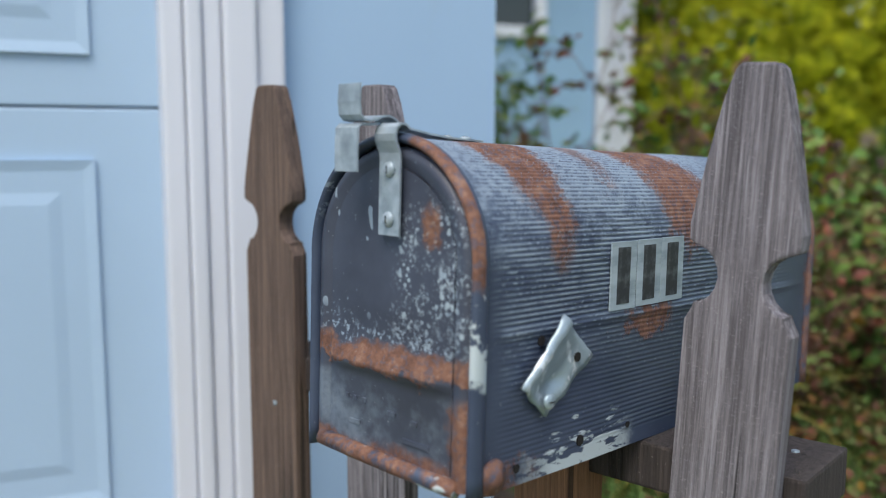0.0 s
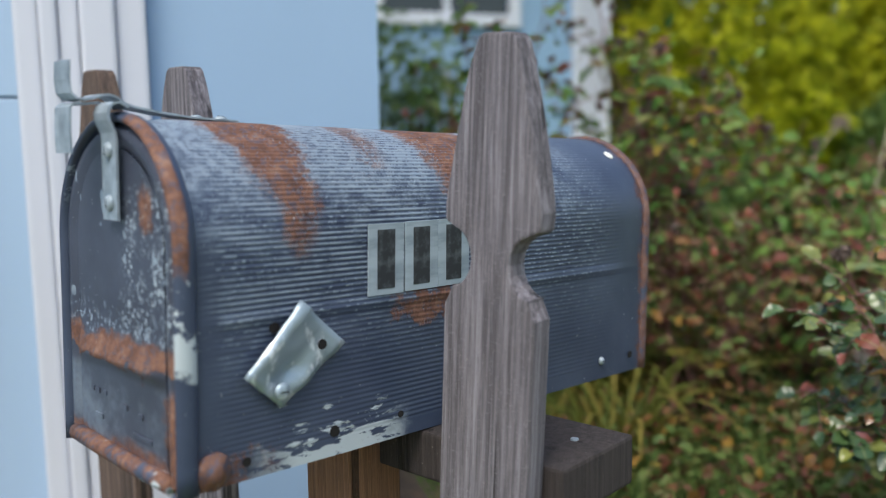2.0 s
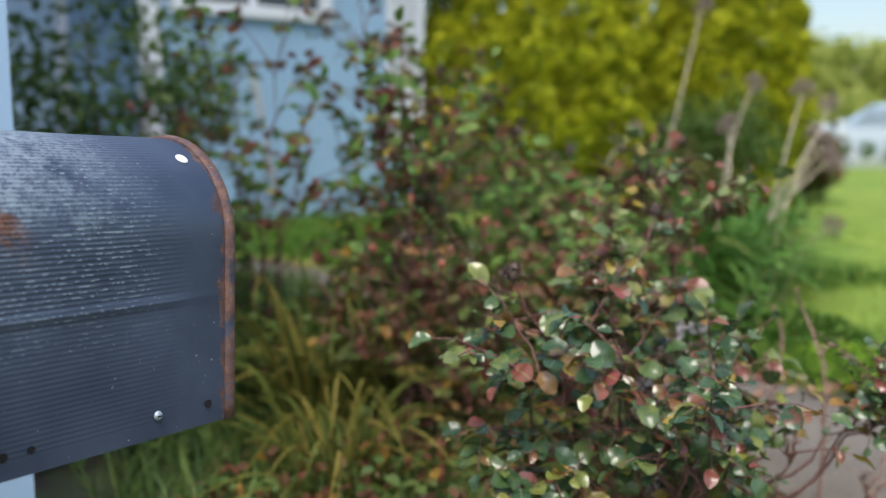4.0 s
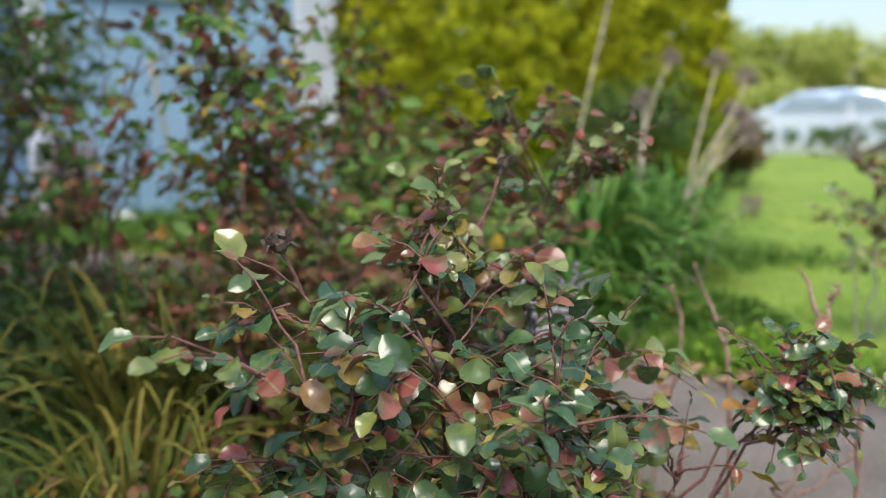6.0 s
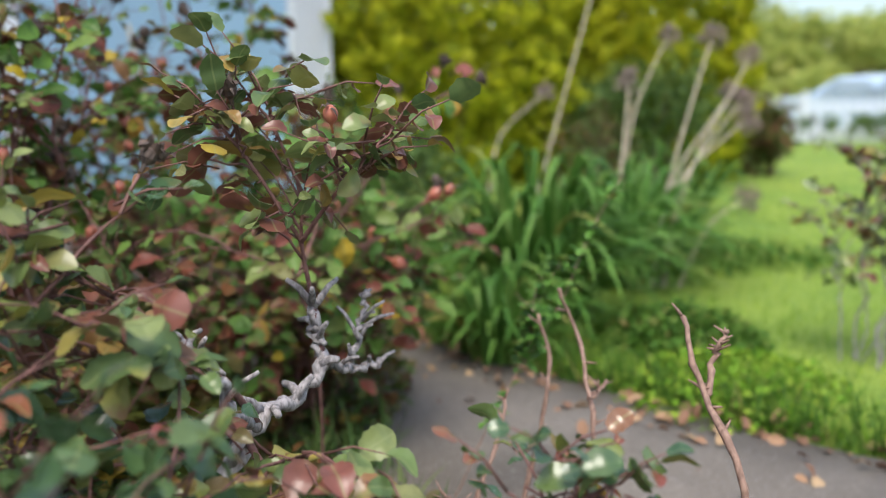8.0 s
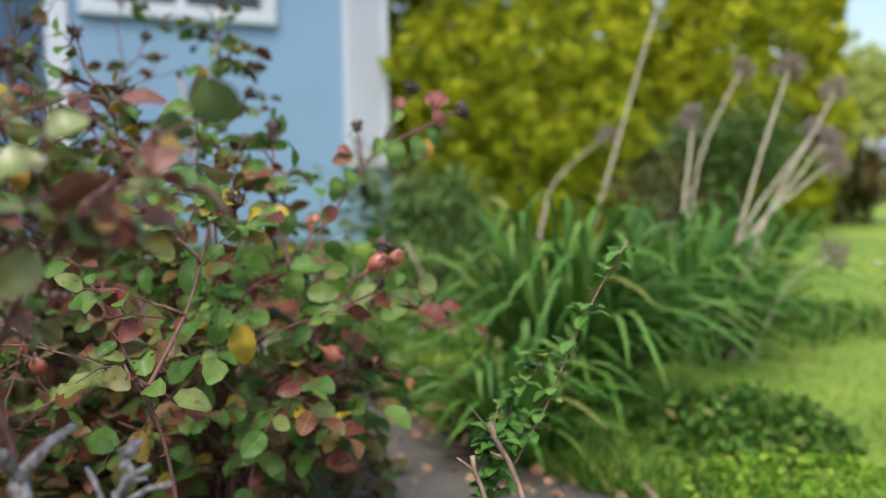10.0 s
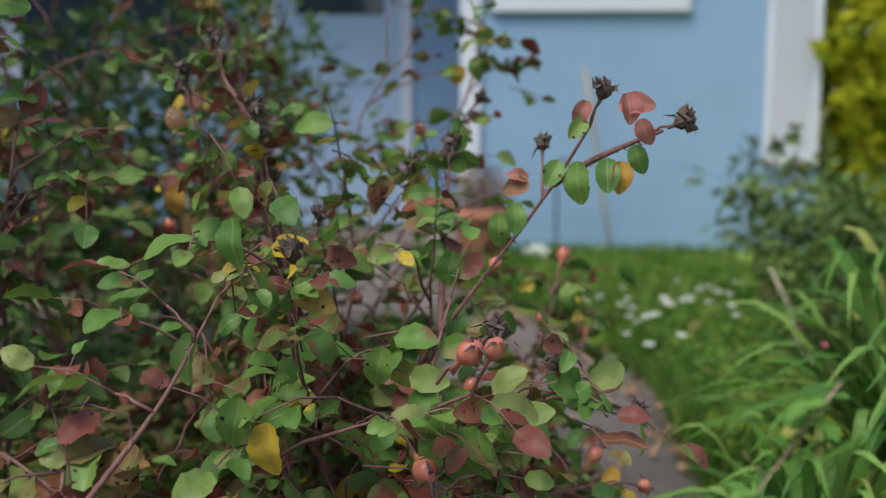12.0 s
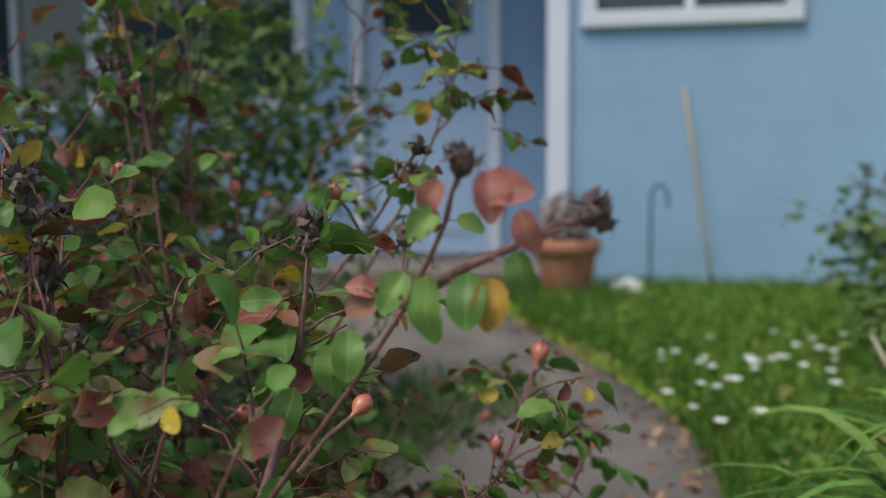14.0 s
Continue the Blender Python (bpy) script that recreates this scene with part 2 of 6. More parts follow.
k = Mat("roof_shingle")
ROOF = k.set(k.mix(k.noise(20, 5), (0.10, 0.095, 0.09), (0.2, 0.19, 0.18)), 0.9, 0.0, k.noise(60, 4), 0.5, 0.004)

k = Mat("garden_soil")
lit = k.noise(38, 6)
c = k.ramp(k.noise(5, 6), (0.3, (0.08, 0.06, 0.045)), (0.7, (0.17, 0.13, 0.09)))
c = k.mix(k.step(lit, 0.58, 0.66), c, (0.20, 0.12, 0.07))
c = k.mix(k.step(k.noise(2.6, 5, shift=(3, 1, 0)), 0.42, 0.62), c, k.mix(k.noise(60, 4), (0.09, 0.16, 0.04), (0.20, 0.26, 0.07)))
SOIL = k.set(c, 0.95, 0.0, k.math("ADD", lit, k.noise(120, 4)), 0.9, 0.012)
k = Mat("lawn_turf")
c = k.ramp(k.noise(1.4, 6), (0.3, (0.16, 0.27, 0.025)), (0.7, (0.30, 0.39, 0.045)))
c = k.mix(k.step(k.noise(90, 4), 0.45, 0.7), c, (0.06, 0.15, 0.02))
TURF = k.set(c, 0.9, 0.0, k.noise(140, 4), 0.9, 0.01)
k = Mat("worn_concrete")
c = k.ramp(k.noise(3.5, 7), (0.3, (0.105, 0.090, 0.076)), (0.7, (0.195, 0.170, 0.146)))
c = k.mix(k.step(k.noise(210, 2), 0.55, 0.72), c, (0.28, 0.26, 0.24))
c = k.mix(k.step(k.noise(190, 2, shift=(5, 2, 1)), 0.6, 0.72), c, (0.09, 0.08, 0.075))
CONCRETE = k.set(c, 0.9, 0.0, k.noise(170, 5), 0.8, 0.004)


def old_mailbox_paint(name, rules, base=((0.036, 0.052, 0.093), (0.067, 0.091, 0.147))):
    """Dark slate paint, chalky wear and rust; rules(k, x, y, z) gives masks of rust, chalk and white flakes in the box's own metres."""
    k = Mat(name)
    x, y, z = k.xyz()
    rust, chalk, flake = rules(k, x, y, z)
    c = k.ramp(k.noise(14, 6), (0.3, base[0]), (0.72, base[1]))
    c = k.mix(chalk, c, k.mix(k.noise(160, 3), (0.20, 0.27, 0.36), (0.33, 0.40, 0.46)))
    rc = k.ramp(k.noise(85, 6, rough=0.7), (0.30, (0.070, 0.037, 0.030)), (0.45, (0.150, 0.072, 0.050)), (0.58, (0.215, 0.110, 0.074)), (0.72, (0.30, 0.19, 0.145)))
    c = k.mix(rust, c, rc)
    c = k.mix(flake, c, (0.50, 0.58, 0.62))
    c = k.mix(k.math("MULTIPLY", k.math("MULTIPLY", rust, k.step(k.noise(210, 4, shift=(1, 7, 3)), 0.52, 0.62)), 0.5), c, base[1])
    scratch = k.step(k.noise(330, 2), 0.72, 0.755)
    c = k.mix(k.math("MULTIPLY", scratch, 0.6), c, (0.45, 0.5, 0.54))
    r = k.math("ADD", 0.40, k.math("ADD", k.math("MULTIPLY", rust, 0.40), k.math("MULTIPLY", chalk, 0.15)))
    h = k.math("ADD", k.math("MULTIPLY", rust, k.noise(300, 4)), k.math("ADD", k.math("MULTIPLY", flake, 0.6), k.math("MULTIPLY", k.noise(26, 3), 0.5)))
    return k.set(c, r, 0.15, h, 0.5, 0.0012)


def box_rules(k, x, y, z):
    y = k.math("MULTIPLY", y, -1.0)
    n1, n2, n3 = k.noise(26, 6, rough=0.65), k.noise(75, 5, rough=0.7), k.noise(10, 4)
    wob = k.math("MULTIPLY", k.math("SUBTRACT", n1, 0.5), 0.09)
    grit = k.math("MULTIPLY", k.math("SUBTRACT", n2, 0.5), 0.06)
    w = k.math("ADD", k.math("ADD", wob, grit), k.math("MULTIPLY", k.math("SUBTRACT", k.noise(260, 4, rough=0.8), 0.5), 0.05))

    def wedge(x0, lean0, x1, lean1, low, soft):
        """Rust between two slanting edges, ragged, fading out below."""
        down = k.math("SUBTRACT", 0.235, z)
        xx = k.math("ADD", x, k.math("MULTIPLY", w, 0.55))
        left = k.math("SUBTRACT", xx, k.math("ADD", x0, k.math("MULTIPLY", down, lean0)))
        right = k.math("SUBTRACT", k.math("ADD", x1, k.math("MULTIPLY", down, lean1)), xx)
        inside = k.math("MULTIPLY", k.step(left, -soft, soft), k.step(right, -soft, soft * 0.6))
        return k.math("MULTIPLY", inside, k.step(k.math("ADD", z, w), low, low + 0.02))

    rust = k.math("MAXIMUM", wedge(0.046, 0.42, 0.108, -0.22, 0.135, 0.008), wedge(0.222, 0.16, 0.300, 0.45, 0.148, 0.008))
    rust = k.math("MAXIMUM", rust, k.math("MULTIPLY", wedge(0.158, 0.0, 0.180, 0.0, 0.205, 0.010), 0.7))
    rust = k.math("MULTIPLY", rust, k.step(k.noise(420, 3, rough=0.8), 0.30, 0.42))
    low = k.math("MULTIPLY", k.step(k.math("ADD", z, w), 0.022, 0.006), k.step(k.math("ADD", x, w), 0.07, 0.03))
    rust = k.math("MAXIMUM", rust, low)
    patch = k.math("MULTIPLY", k.step(k.math("ABSOLUTE", k.math("ADD", k.math("SUBTRACT", x, 0.195), w)), 0.035, 0.02),
                   k.step(k.math("ABSOLUTE", k.math("ADD", k.math("SUBTRACT", z, 0.101), grit)), 0.014, 0.006))
    rust = k.math("MAXIMUM", rust, patch)
    rust = k.math("MAXIMUM", rust, k.step(k.math("ADD", x, k.math("MULTIPLY", w, 0.4)), 0.500, 0.508))
    crest = k.step(k.t.nodes.new("ShaderNodeNewGeometry").outputs["Pointiness"], 0.495, 0.515)
    # Real chalk, but its growth with height also paints the top's brighter light.
    ridge = k.math("MULTIPLY", k.math("MULTIPLY", crest, k.step(k.noise(90, 4, (0.3, 1, 1)), 0.40, 0.58)), k.step(k.math("ADD", z, wob), 0.055, 0.150))
    top = k.math("MULTIPLY", k.step(k.math("ADD", z, k.math("MULTIPLY", w, 1.5)), 0.150, 0.222), k.step(x, 0.46, 0.34))
    gritty = k.step(k.math("ADD", k.noise(170, 4, rough=0.75), k.math("MULTIPLY", crest, 0.10)), 0.46, 0.56)
    top = k.math("MULTIPLY", top, k.math("ADD", 0.25, k.math("MULTIPLY", gritty, 0.65)))
    chalk = k.math("MULTIPLY", k.math("MAXIMUM", top, k.math("MULTIPLY", ridge, k.math("ADD", 0.25, k.math("MULTIPLY", k.step(x, 0.36, 0.24), 0.65)))), k.step(n1, 0.28, 0.50))
    speck = k.math("MULTIPLY", k.math("MULTIPLY", crest, k.step(k.noise(430, 2, (0.45, 1, 1)), 0.55, 0.60)), k.step(k.math("ADD", z, wob), 0.05, 0.13))
    chalk = k.math("MAXIMUM", chalk, k.math("MULTIPLY", speck, 0.85))
    chalk = k.math("MULTIPLY", chalk, k.step(x, 0.47, 0.40))
    drip = k.math("MULTIPLY", k.step(k.math("ABSOLUTE", k.math("ADD", k.math("SUBTRACT", x, 0.115), wob)), 0.075, 0.03),
                  k.step(k.math("ADD", z, k.math("MULTIPLY", k.math("SUBTRACT", k.noise(120, 5, (0.3, 1, 1), rough=0.7), 0.5), 0.17)), 0.017, 0.012))
    flake = k.math("MULTIPLY", drip, k.step(k.math("ABSOLUTE", y), 0.06, 0.07))
    return rust, chalk, flake


def door_rules(k, x, y, z):
    y = k.math("MULTIPLY", y, -1.0)
    n1, n2 = k.noise(34, 6, rough=0.65), k.noise(190, 4, rough=0.75)
    w = k.math("MULTIPLY", k.math("SUBTRACT", n1, 0.5), 0.05)
    up = k.math("ADD", z, w)
    fold = k.math("MULTIPLY", k.step(up, 0.070, 0.073), k.step(up, 0.093, 0.086))
    foot = k.step(k.math("ADD", z, k.math("MULTIPLY", w, 0.8)), 0.020, 0.010)
    edge = k.math("MULTIPLY", k.step(k.math("ADD", y, w), 0.060, 0.070), k.step(z, 0.068, 0.06))
    spot = k.math("MULTIPLY", k.step(k.math("ABSOLUTE", k.math("ADD", k.math("SUBTRACT", y, 0.043), w)), 0.012, 0.006),
                  k.step(k.math("ABSOLUTE", k.math("ADD", k.math("SUBTRACT", z, 0.176), w)), 0.016, 0.008))
    rust = k.math("MAXIMUM", k.math("MAXIMUM", fold, foot), k.math("MAXIMUM", edge, spot))
    side = k.math("MULTIPLY", k.step(k.math("ADD", y, k.math("MULTIPLY", w, 1.2)), 0.0, 0.03), k.math("MULTIPLY", k.step(z, 0.085, 0.10), k.step(up, 0.205, 0.17)))
    dots = k.math("MAXIMUM", k.step(k.cells(210), 0.36, 0.28), k.step(k.cells(90), 0.22, 0.17))
    crumb = k.math("MULTIPLY", k.step(k.noise(330, 3, rough=0.8), 0.54, 0.58), k.step(k.noise(60, 4), 0.42, 0.60))
    chip = k.math("MULTIPLY", k.math("MAXIMUM", k.math("MULTIPLY", dots, k.step(n1, 0.48, 0.58)), crumb), side)
    few = k.math("MULTIPLY", k.step(k.noise(110, 1, (1, 1, 0.6)), 0.69, 0.72), k.step(z, 0.1, 0.12))
    chalk = k.math("MAXIMUM", chip, few)
    chalk = k.math("MAXIMUM", chalk, k.math("MULTIPLY", k.math("MULTIPLY", k.step(up, 0.088, 0.094), k.step(up, 0.112, 0.098)), k.step(n2, 0.53, 0.62)))
    chalk = k.math("MAXIMUM", chalk, k.math("MULTIPLY", k.math("MULTIPLY", k.step(z, 0.066, 0.058), k.step(k.noise(22, 6, rough=0.7), 0.42, 0.68)), 0.45))
    return rust, chalk, k.math("MULTIPLY", chip, 0.35)


def rim_rules(k, x, y, z):
    y = k.math("MULTIPLY", y, -1.0)
    n1 = k.noise(40, 6, rough=0.65)
    w = k.math("MULTIPLY", k.math("SUBTRACT", n1, 0.5), 0.06)
    arch = k.math("MULTIPLY", k.step(k.math("ADD", y, w), 0.018, 0.026), k.step(k.math("ADD", z, w), 0.135, 0.146))
    flake = k.math("MULTIPLY", k.math("MULTIPLY", k.step(y, 0.07, 0.078), k.step(k.math("ADD", z, w), 0.073, 0.08)),
                   k.math("MULTIPLY", k.step(z, 0.146, 0.140), k.step(k.math("ADD", n1, k.math("MULTIPLY", k.step(z, 0.108, 0.096), 0.14)), 0.56, 0.59)))
    chip = k.math("MULTIPLY", k.step(k.noise(95, 3), 0.60, 0.64), k.step(k.math("ABSOLUTE", k.math("SUBTRACT", z, 0.205)), 0.035, 0.015))
    front = k.step(k.math("ADD", x, k.math("MULTIPLY", w, 0.16)), 0.0005, -0.001)
    return k.math("MULTIPLY", k.math("MULTIPLY", arch, front), k.step(k.noise(60, 4, shift=(2, 2, 2)), 0.28, 0.36)), k.math("MULTIPLY", chip, 0.6), flake


def lip_rules(k, x, y, z):
    y = k.math("MULTIPLY", y, -1.0)
    n1 = k.noise(45, 6, rough=0.65)
    return k.step(n1, 0.34, 0.48), 0.0, k.math("MULTIPLY", k.step(k.noise(50, 2, (1, 0.4, 1), (4, 0, 0)), 0.60, 0.63), k.step(y, 0.0, 0.03))


BOXPAINT = old_mailbox_paint("ribbed_slate_paint", box_rules)
DOORPAINT = old_mailbox_paint("door_slate_paint", door_rules, ((0.038, 0.043, 0.064), (0.074, 0.090, 0.132)))
RIMPAINT = old_mailbox_paint("rim_slate_paint", rim_rules)
def seam_rules(k, x, y, z):
    n1 = k.noise(45, 6, rough=0.65)
    return k.math("MULTIPLY", k.step(n1, 0.36, 0.50), 0.85), 0.0, 0.0


SEAMPAINT = old_mailbox_paint("seam_slate_paint", seam_rules)
LIPPAINT = old_mailbox_paint("lip_slate_paint", lip_rules)
k = Mat("foil_plate")
PLATE = k.set(k.mix(k.step(k.noise(60, 5, (0.2, 1, 1)), 0.4, 0.7), (0.42, 0.51, 0.58), (0.20, 0.26, 0.32)), 0.5, 0.25, k.noise(220, 3, (0.1, 1, 1)), 0.3, 0.0006)
k = Mat("faded_black_ink")
INK = k.set(k.mix(k.step(k.noise(110, 4), 0.45, 0.75), (0.022, 0.026, 0.032), (0.10, 0.12, 0.13)), 0.6)


# ---- building helpers ----
def mesh_of(name, bm, material, smooth=False):
    me = bpy.data.meshes.new(name)
    bmesh.ops.recalc_face_normals(bm, faces=bm.faces)
    bm.to_mesh(me)
    bm.free()
    for mt in (material if isinstance(material, (list, tuple)) else [material]):
        me.materials.append(mt)
    if smooth:
        me.shade_smooth()
    return me


def part(name, bm, material, parent, label="", smooth=False):
    ob = new(name, bm if isinstance(bm, bpy.types.Mesh) else mesh_of(name, bm, material, smooth))
    ob.parent = parent
    return tagged(ob, label) if label else ob


def thing(name, m, label, category, group="", kind=""):
    ob = new(name)
    ob.empty_display_size = 0.05
    ob.matrix_world = m
    return tagged(ob, label, category, group, kind)


def solid(name, bm, material, m=None, label="", category="", kind="structure", smooth=False):
    ob = new(name, mesh_of(name, bm, material, smooth))
    if m is not None:
        ob.matrix_world = m
    return tagged(ob, label, category, kind=kind)


def box(bm, x0, x1, y0, y1, z0, z1, bevel=0.0):
    r = bmesh.ops.create_cube(bm, size=1, matrix=Matrix.LocRotScale(((x0 + x1) / 2, (y0 + y1) / 2, (z0 + z1) / 2), None, (x1 - x0, y1 - y0, z1 - z0)))
    if bevel:
        es = list({e for v in r["verts"] for e in v.link_edges})
        bmesh.ops.bevel(bm, geom=es, offset=bevel, segments=2, profile=0.6, affect="EDGES")
    return bm


def a_box(*args, bevel=0.0):
    return box(bmesh.new(), *args, bevel=bevel)


def extrude_shape(outline, y0, y1, bevel=0.0):
    """A plate of the outline [(x, z), ...] from y0 to y1."""
    bm = bmesh.new()
    vs = [bm.verts.new((x, y0, z)) for x, z in outline]
    f = bm.faces.new(vs)
    r = bmesh.ops.extrude_face_region(bm, geom=[f])
    bmesh.ops.translate(bm, vec=(0, y1 - y0, 0), verts=[v for v in r["geom"] if isinstance(v, bmesh.types.BMVert)])
    if bevel:
        bmesh.ops.recalc_face_normals(bm, faces=bm.faces)
        es = [e for e in bm.edges if len(e.link_faces) == 2 and e.calc_face_angle(0) > 0.6]
        bmesh.ops.bevel(bm, geom=es, offset=bevel, segments=2, profile=0.6, affect="EDGES")
    return bm


def lathe(bm, profile, seg=12, m=None):
    rings = []
    for r, z in profile:
        rings.append([bm.verts.new((r * math.cos(a), r * math.sin(a), z)) for a in (2 * math.pi * i / seg for i in range(seg))])
    for a, b in zip(rings, rings[1:]):
        for i in range(seg):
            bm.faces.new((a[i], a[(i + 1) % seg], b[(i + 1) % seg], b[i]))
    bm.faces.new(rings[0][::-1]), bm.faces.new(rings[-1])
    if m is not None:
        bmesh.ops.transform(bm, matrix=m, verts=[v for ring in rings for v in ring])
    return bm


def tube(bm, pts, radii, sides=6):
    """A tapered stem along the points."""
    pts = [Vector(p) for p in pts]
    side = Vector((0.3, 0.9, 0.2))
    rings = []
    for i, p in enumerate(pts):
        d = (pts[min(i + 1, len(pts) - 1)] - pts[max(i - 1, 0)]).normalized()
        u = (side - d * side.dot(d)).normalized()
        v = d.cross(u)
        r = radii[i] if isinstance(radii, (list, tuple)) else radii
        rings.append([bm.verts.new(p + (u * math.cos(a) + v * math.sin(a)) * r) for a in (2 * math.pi * j / sides for j in range(sides))])
        side = u
    for a, b in zip(rings, rings[1:]):
        for j in range(sides):
            bm.faces.new((a[j], a[(j + 1) % sides], b[(j + 1) % sides], b[j]))
    bm.faces.new(rings[0][::-1]), bm.faces.new(rings[-1])
    return bm


def scatter(name, verts, faces, mats, material):
    """One mesh of many copies of a small shape; mats: an array of N 4x4 poses."""
    v, n = np.asarray(verts, float), len(mats)
    w = np.einsum("nij,vj->nvi", mats[:, :3, :3], v) + mats[:, None, :3, 3]
    f = (np.arange(n)[:, None, None] * len(v) + np.asarray(faces)[None]).reshape(-1, len(faces[0]))
    me = bpy.data.meshes.new(name)
    me.vertices.add(n * len(v))
    me.vertices.foreach_set("co", w.reshape(-1).astype(np.float32))
    k = f.shape[1]
    me.loops.add(f.size)
    me.loops.foreach_set("vertex_index", f.reshape(-1).astype(np.int32))
    me.polygons.add(len(f))
    me.polygons.foreach_set("loop_start", np.arange(0, f.size, k, dtype=np.int32))
    me.update(calc_edges=True)
    me.materials.append(material)
    me.shade_smooth()
    return me


def frames_of(locs, yaw, tilt, roll, size):
    """Poses from arrays: turned by yaw about z, tilted by tilt, rolled, scaled."""
    n = len(locs)
    cy, sy, ct, st, cr, sr = np.cos(yaw), np.sin(yaw), np.cos(tilt), np.sin(tilt), np.cos(roll), np.sin(roll)
    z, o = np.zeros(n), np.ones(n)
    rz = np.stack([np.stack([cy, -sy, z], -1), np.stack([sy, cy, z], -1), np.stack([z, z, o], -1)], 1)
    rx = np.stack([np.stack([o, z, z], -1), np.stack([z, ct, -st], -1), np.stack([z, st, ct], -1)], 1)
    ry = np.stack([np.stack([cr, z, sr], -1), np.stack([z, o, z], -1), np.stack([-sr, z, cr], -1)], 1)
    m = np.zeros((n, 4, 4))
    m[:, :3, :3] = (rz @ rx @ ry) * np.asarray(size).reshape(n, 1, 1)
    m[:, :3, 3], m[:, 3, 3] = locs, 1
    return m


GROUND = 0.28
HOUSE = pose(0, 0, 0, 0, 0, 22)


# ---- ground, lawn, path ----
def graded(n, near, far):
    s = np.linspace(-1, 1, n)
    return np.sign(s) * (np.abs(s) * near + (np.abs(s) ** 5) * (far - near))


def ground_height(x, y):
    z = GROUND + 0.012 * noise.noise((x * 2.3, y * 2.3, 0)) + 0.02 * noise.noise((x * 0.7, y * 0.7, 4))
    return z - 0.28 * min(1.0, max(0.0, (0.75 - y - 0.2 * x) / 0.6)) if x > -40 else z


bm = bmesh.new()
gx, gy = graded(91, 6.0, 400.0) + 1.5, graded(91, 6.0, 400.0) + 3.0
grid = [[bm.verts.new((x, y, ground_height(x, y))) for x in gx] for y in gy]
for j in range(90):
    for i in range(90):
        bm.faces.new((grid[j][i], grid[j][i + 1], grid[j + 1][i + 1], grid[j + 1][i]))
solid("ground", bm, SOIL, None, "dark garden soil with leaf litter and moss", "ground", smooth=True)


def path_edge(s):
    """Right edge and half width of the concrete walk, s from the near end (0) to the door (1)."""
    pts = [Vector((3.1, 0.5)), Vector((2.1, 1.72)), Vector((1.43, 2.70)), Vector((0.98, 3.88)), Vector((-0.25, 5.30)), Vector((-0.85, 6.2))]
    f = s * (len(pts) - 1)
    i = min(int(f), len(pts) - 2)
    t = f - i
    p = [pts[max(i - 1, 0)], pts[i], pts[i + 1], pts[min(i + 2, len(pts) - 1)]]
    return 0.5 * ((2 * p[1]) + (p[2] - p[0]) * t + (2 * p[0] - 5 * p[1] + 4 * p[2] - p[3]) * t * t + (3 * p[1] - p[0] - 3 * p[2] + p[3]) * t ** 3)


bm = bmesh.new()
rows = []
for i in range(61):
    s = i / 60
    e, d = path_edge(s), (path_edge(min(1, s + 0.01)) - path_edge(max(0, s - 0.01))).normalized()
    side = Vector((-d.y, d.x))
    wob = 0.03 * noise.noise((s * 14, 0, 0))
    row = []
    for wdt, dz in ((wob, -0.03), (0.004 + wob, 0.012), (0.25, 0.016), (0.52, 0.014), (0.74, 0.010), (0.745, -0.03)):
        q = e + side * wdt
        row.append(bm.verts.new((q.x, q.y, GROUND + 0.012 + dz)))
    rows.append(row)
for a, b in zip(rows, rows[1:]):
    for j in range(5):
        bm.faces.new((a[j], a[j + 1], b[j + 1], b[j]))
solid("pavement", bm, CONCRETE, None, "worn grey concrete garden walk", "path", smooth=True)

EDGE = sorted((path_edge(i / 200).y, path_edge(i / 200).x) for i in range(201))


def edge_x(y):
    """Where the walk's right edge lies at y."""
    return float(np.interp(y, [e[0] for e in EDGE], [e[1] for e in EDGE]))


bm = bmesh.new()
lawn_rows = []
for j in range(71):
    y = 1.2 + 26 * (j / 70) ** 1.4
    row = []
    for i in range(31):
        x = edge_x(y) - 0.012 + 0.04 * noise.noise((y * 4, 1, 0)) + 26 * (i / 30) ** 1.7
        row.append(bm.verts.new((x, y, GROUND + 0.022 + 0.018 * noise.noise((x * 1.3, y * 1.3, 9)) + (0.02 if i else -0.03))))
    lawn_rows.append(row)
for a, b in zip(lawn_rows, lawn_rows[1:]):
    for i in range(30):
        bm.faces.new((a[i], a[i + 1], b[i + 1], b[i]))
solid("lawn", bm, TURF, None, "bright green mown lawn", "lawn", smooth=True)

# ---- garage beside the fence ----
GN = 1.27


def wall_piece(name, m, u0, u1, n0, n1, z0, z1, material, label, category="wall", kind="structure"):
    return solid(name, a_box(u0, u1, n0, n1, z0, z1), material, m, label, category, kind)


wall_piece("wall_garage_front", HOUSE, 0.265, 0.602, GN, GN + 0.16, -0.1, 2.75, BLUE, "smooth pale blue painted garage wall")
wall_piece("wall_garage_side", HOUSE, 0.442, 0.600, GN + 0.162, 2.75, -0.1, 2.75, BLUE, "pale blue painted garage side wall")
wall_piece("wall_garage_west", HOUSE, -3.2, -2.905, GN, GN + 0.16, -0.1, 2.22, BLUE, "pale blue painted garage wall")
wall_piece("wall_garage_over_door", HOUSE, -3.2, 0.262, GN, GN + 0.16, 2.22, 2.75, BLUE, "pale blue painted wall above the garage door")
wall_piece("wall_garage_far", HOUSE, -3.36, -3.202, GN, 2.75, -0.1, 2.75, BLUE, "pale blue painted garage end wall")
wall_piece("wall_garage_back", HOUSE, -3.36, 0.6, 2.752, 2.9, -0.1, 2.75, BLUE, "pale blue painted garage rear wall")
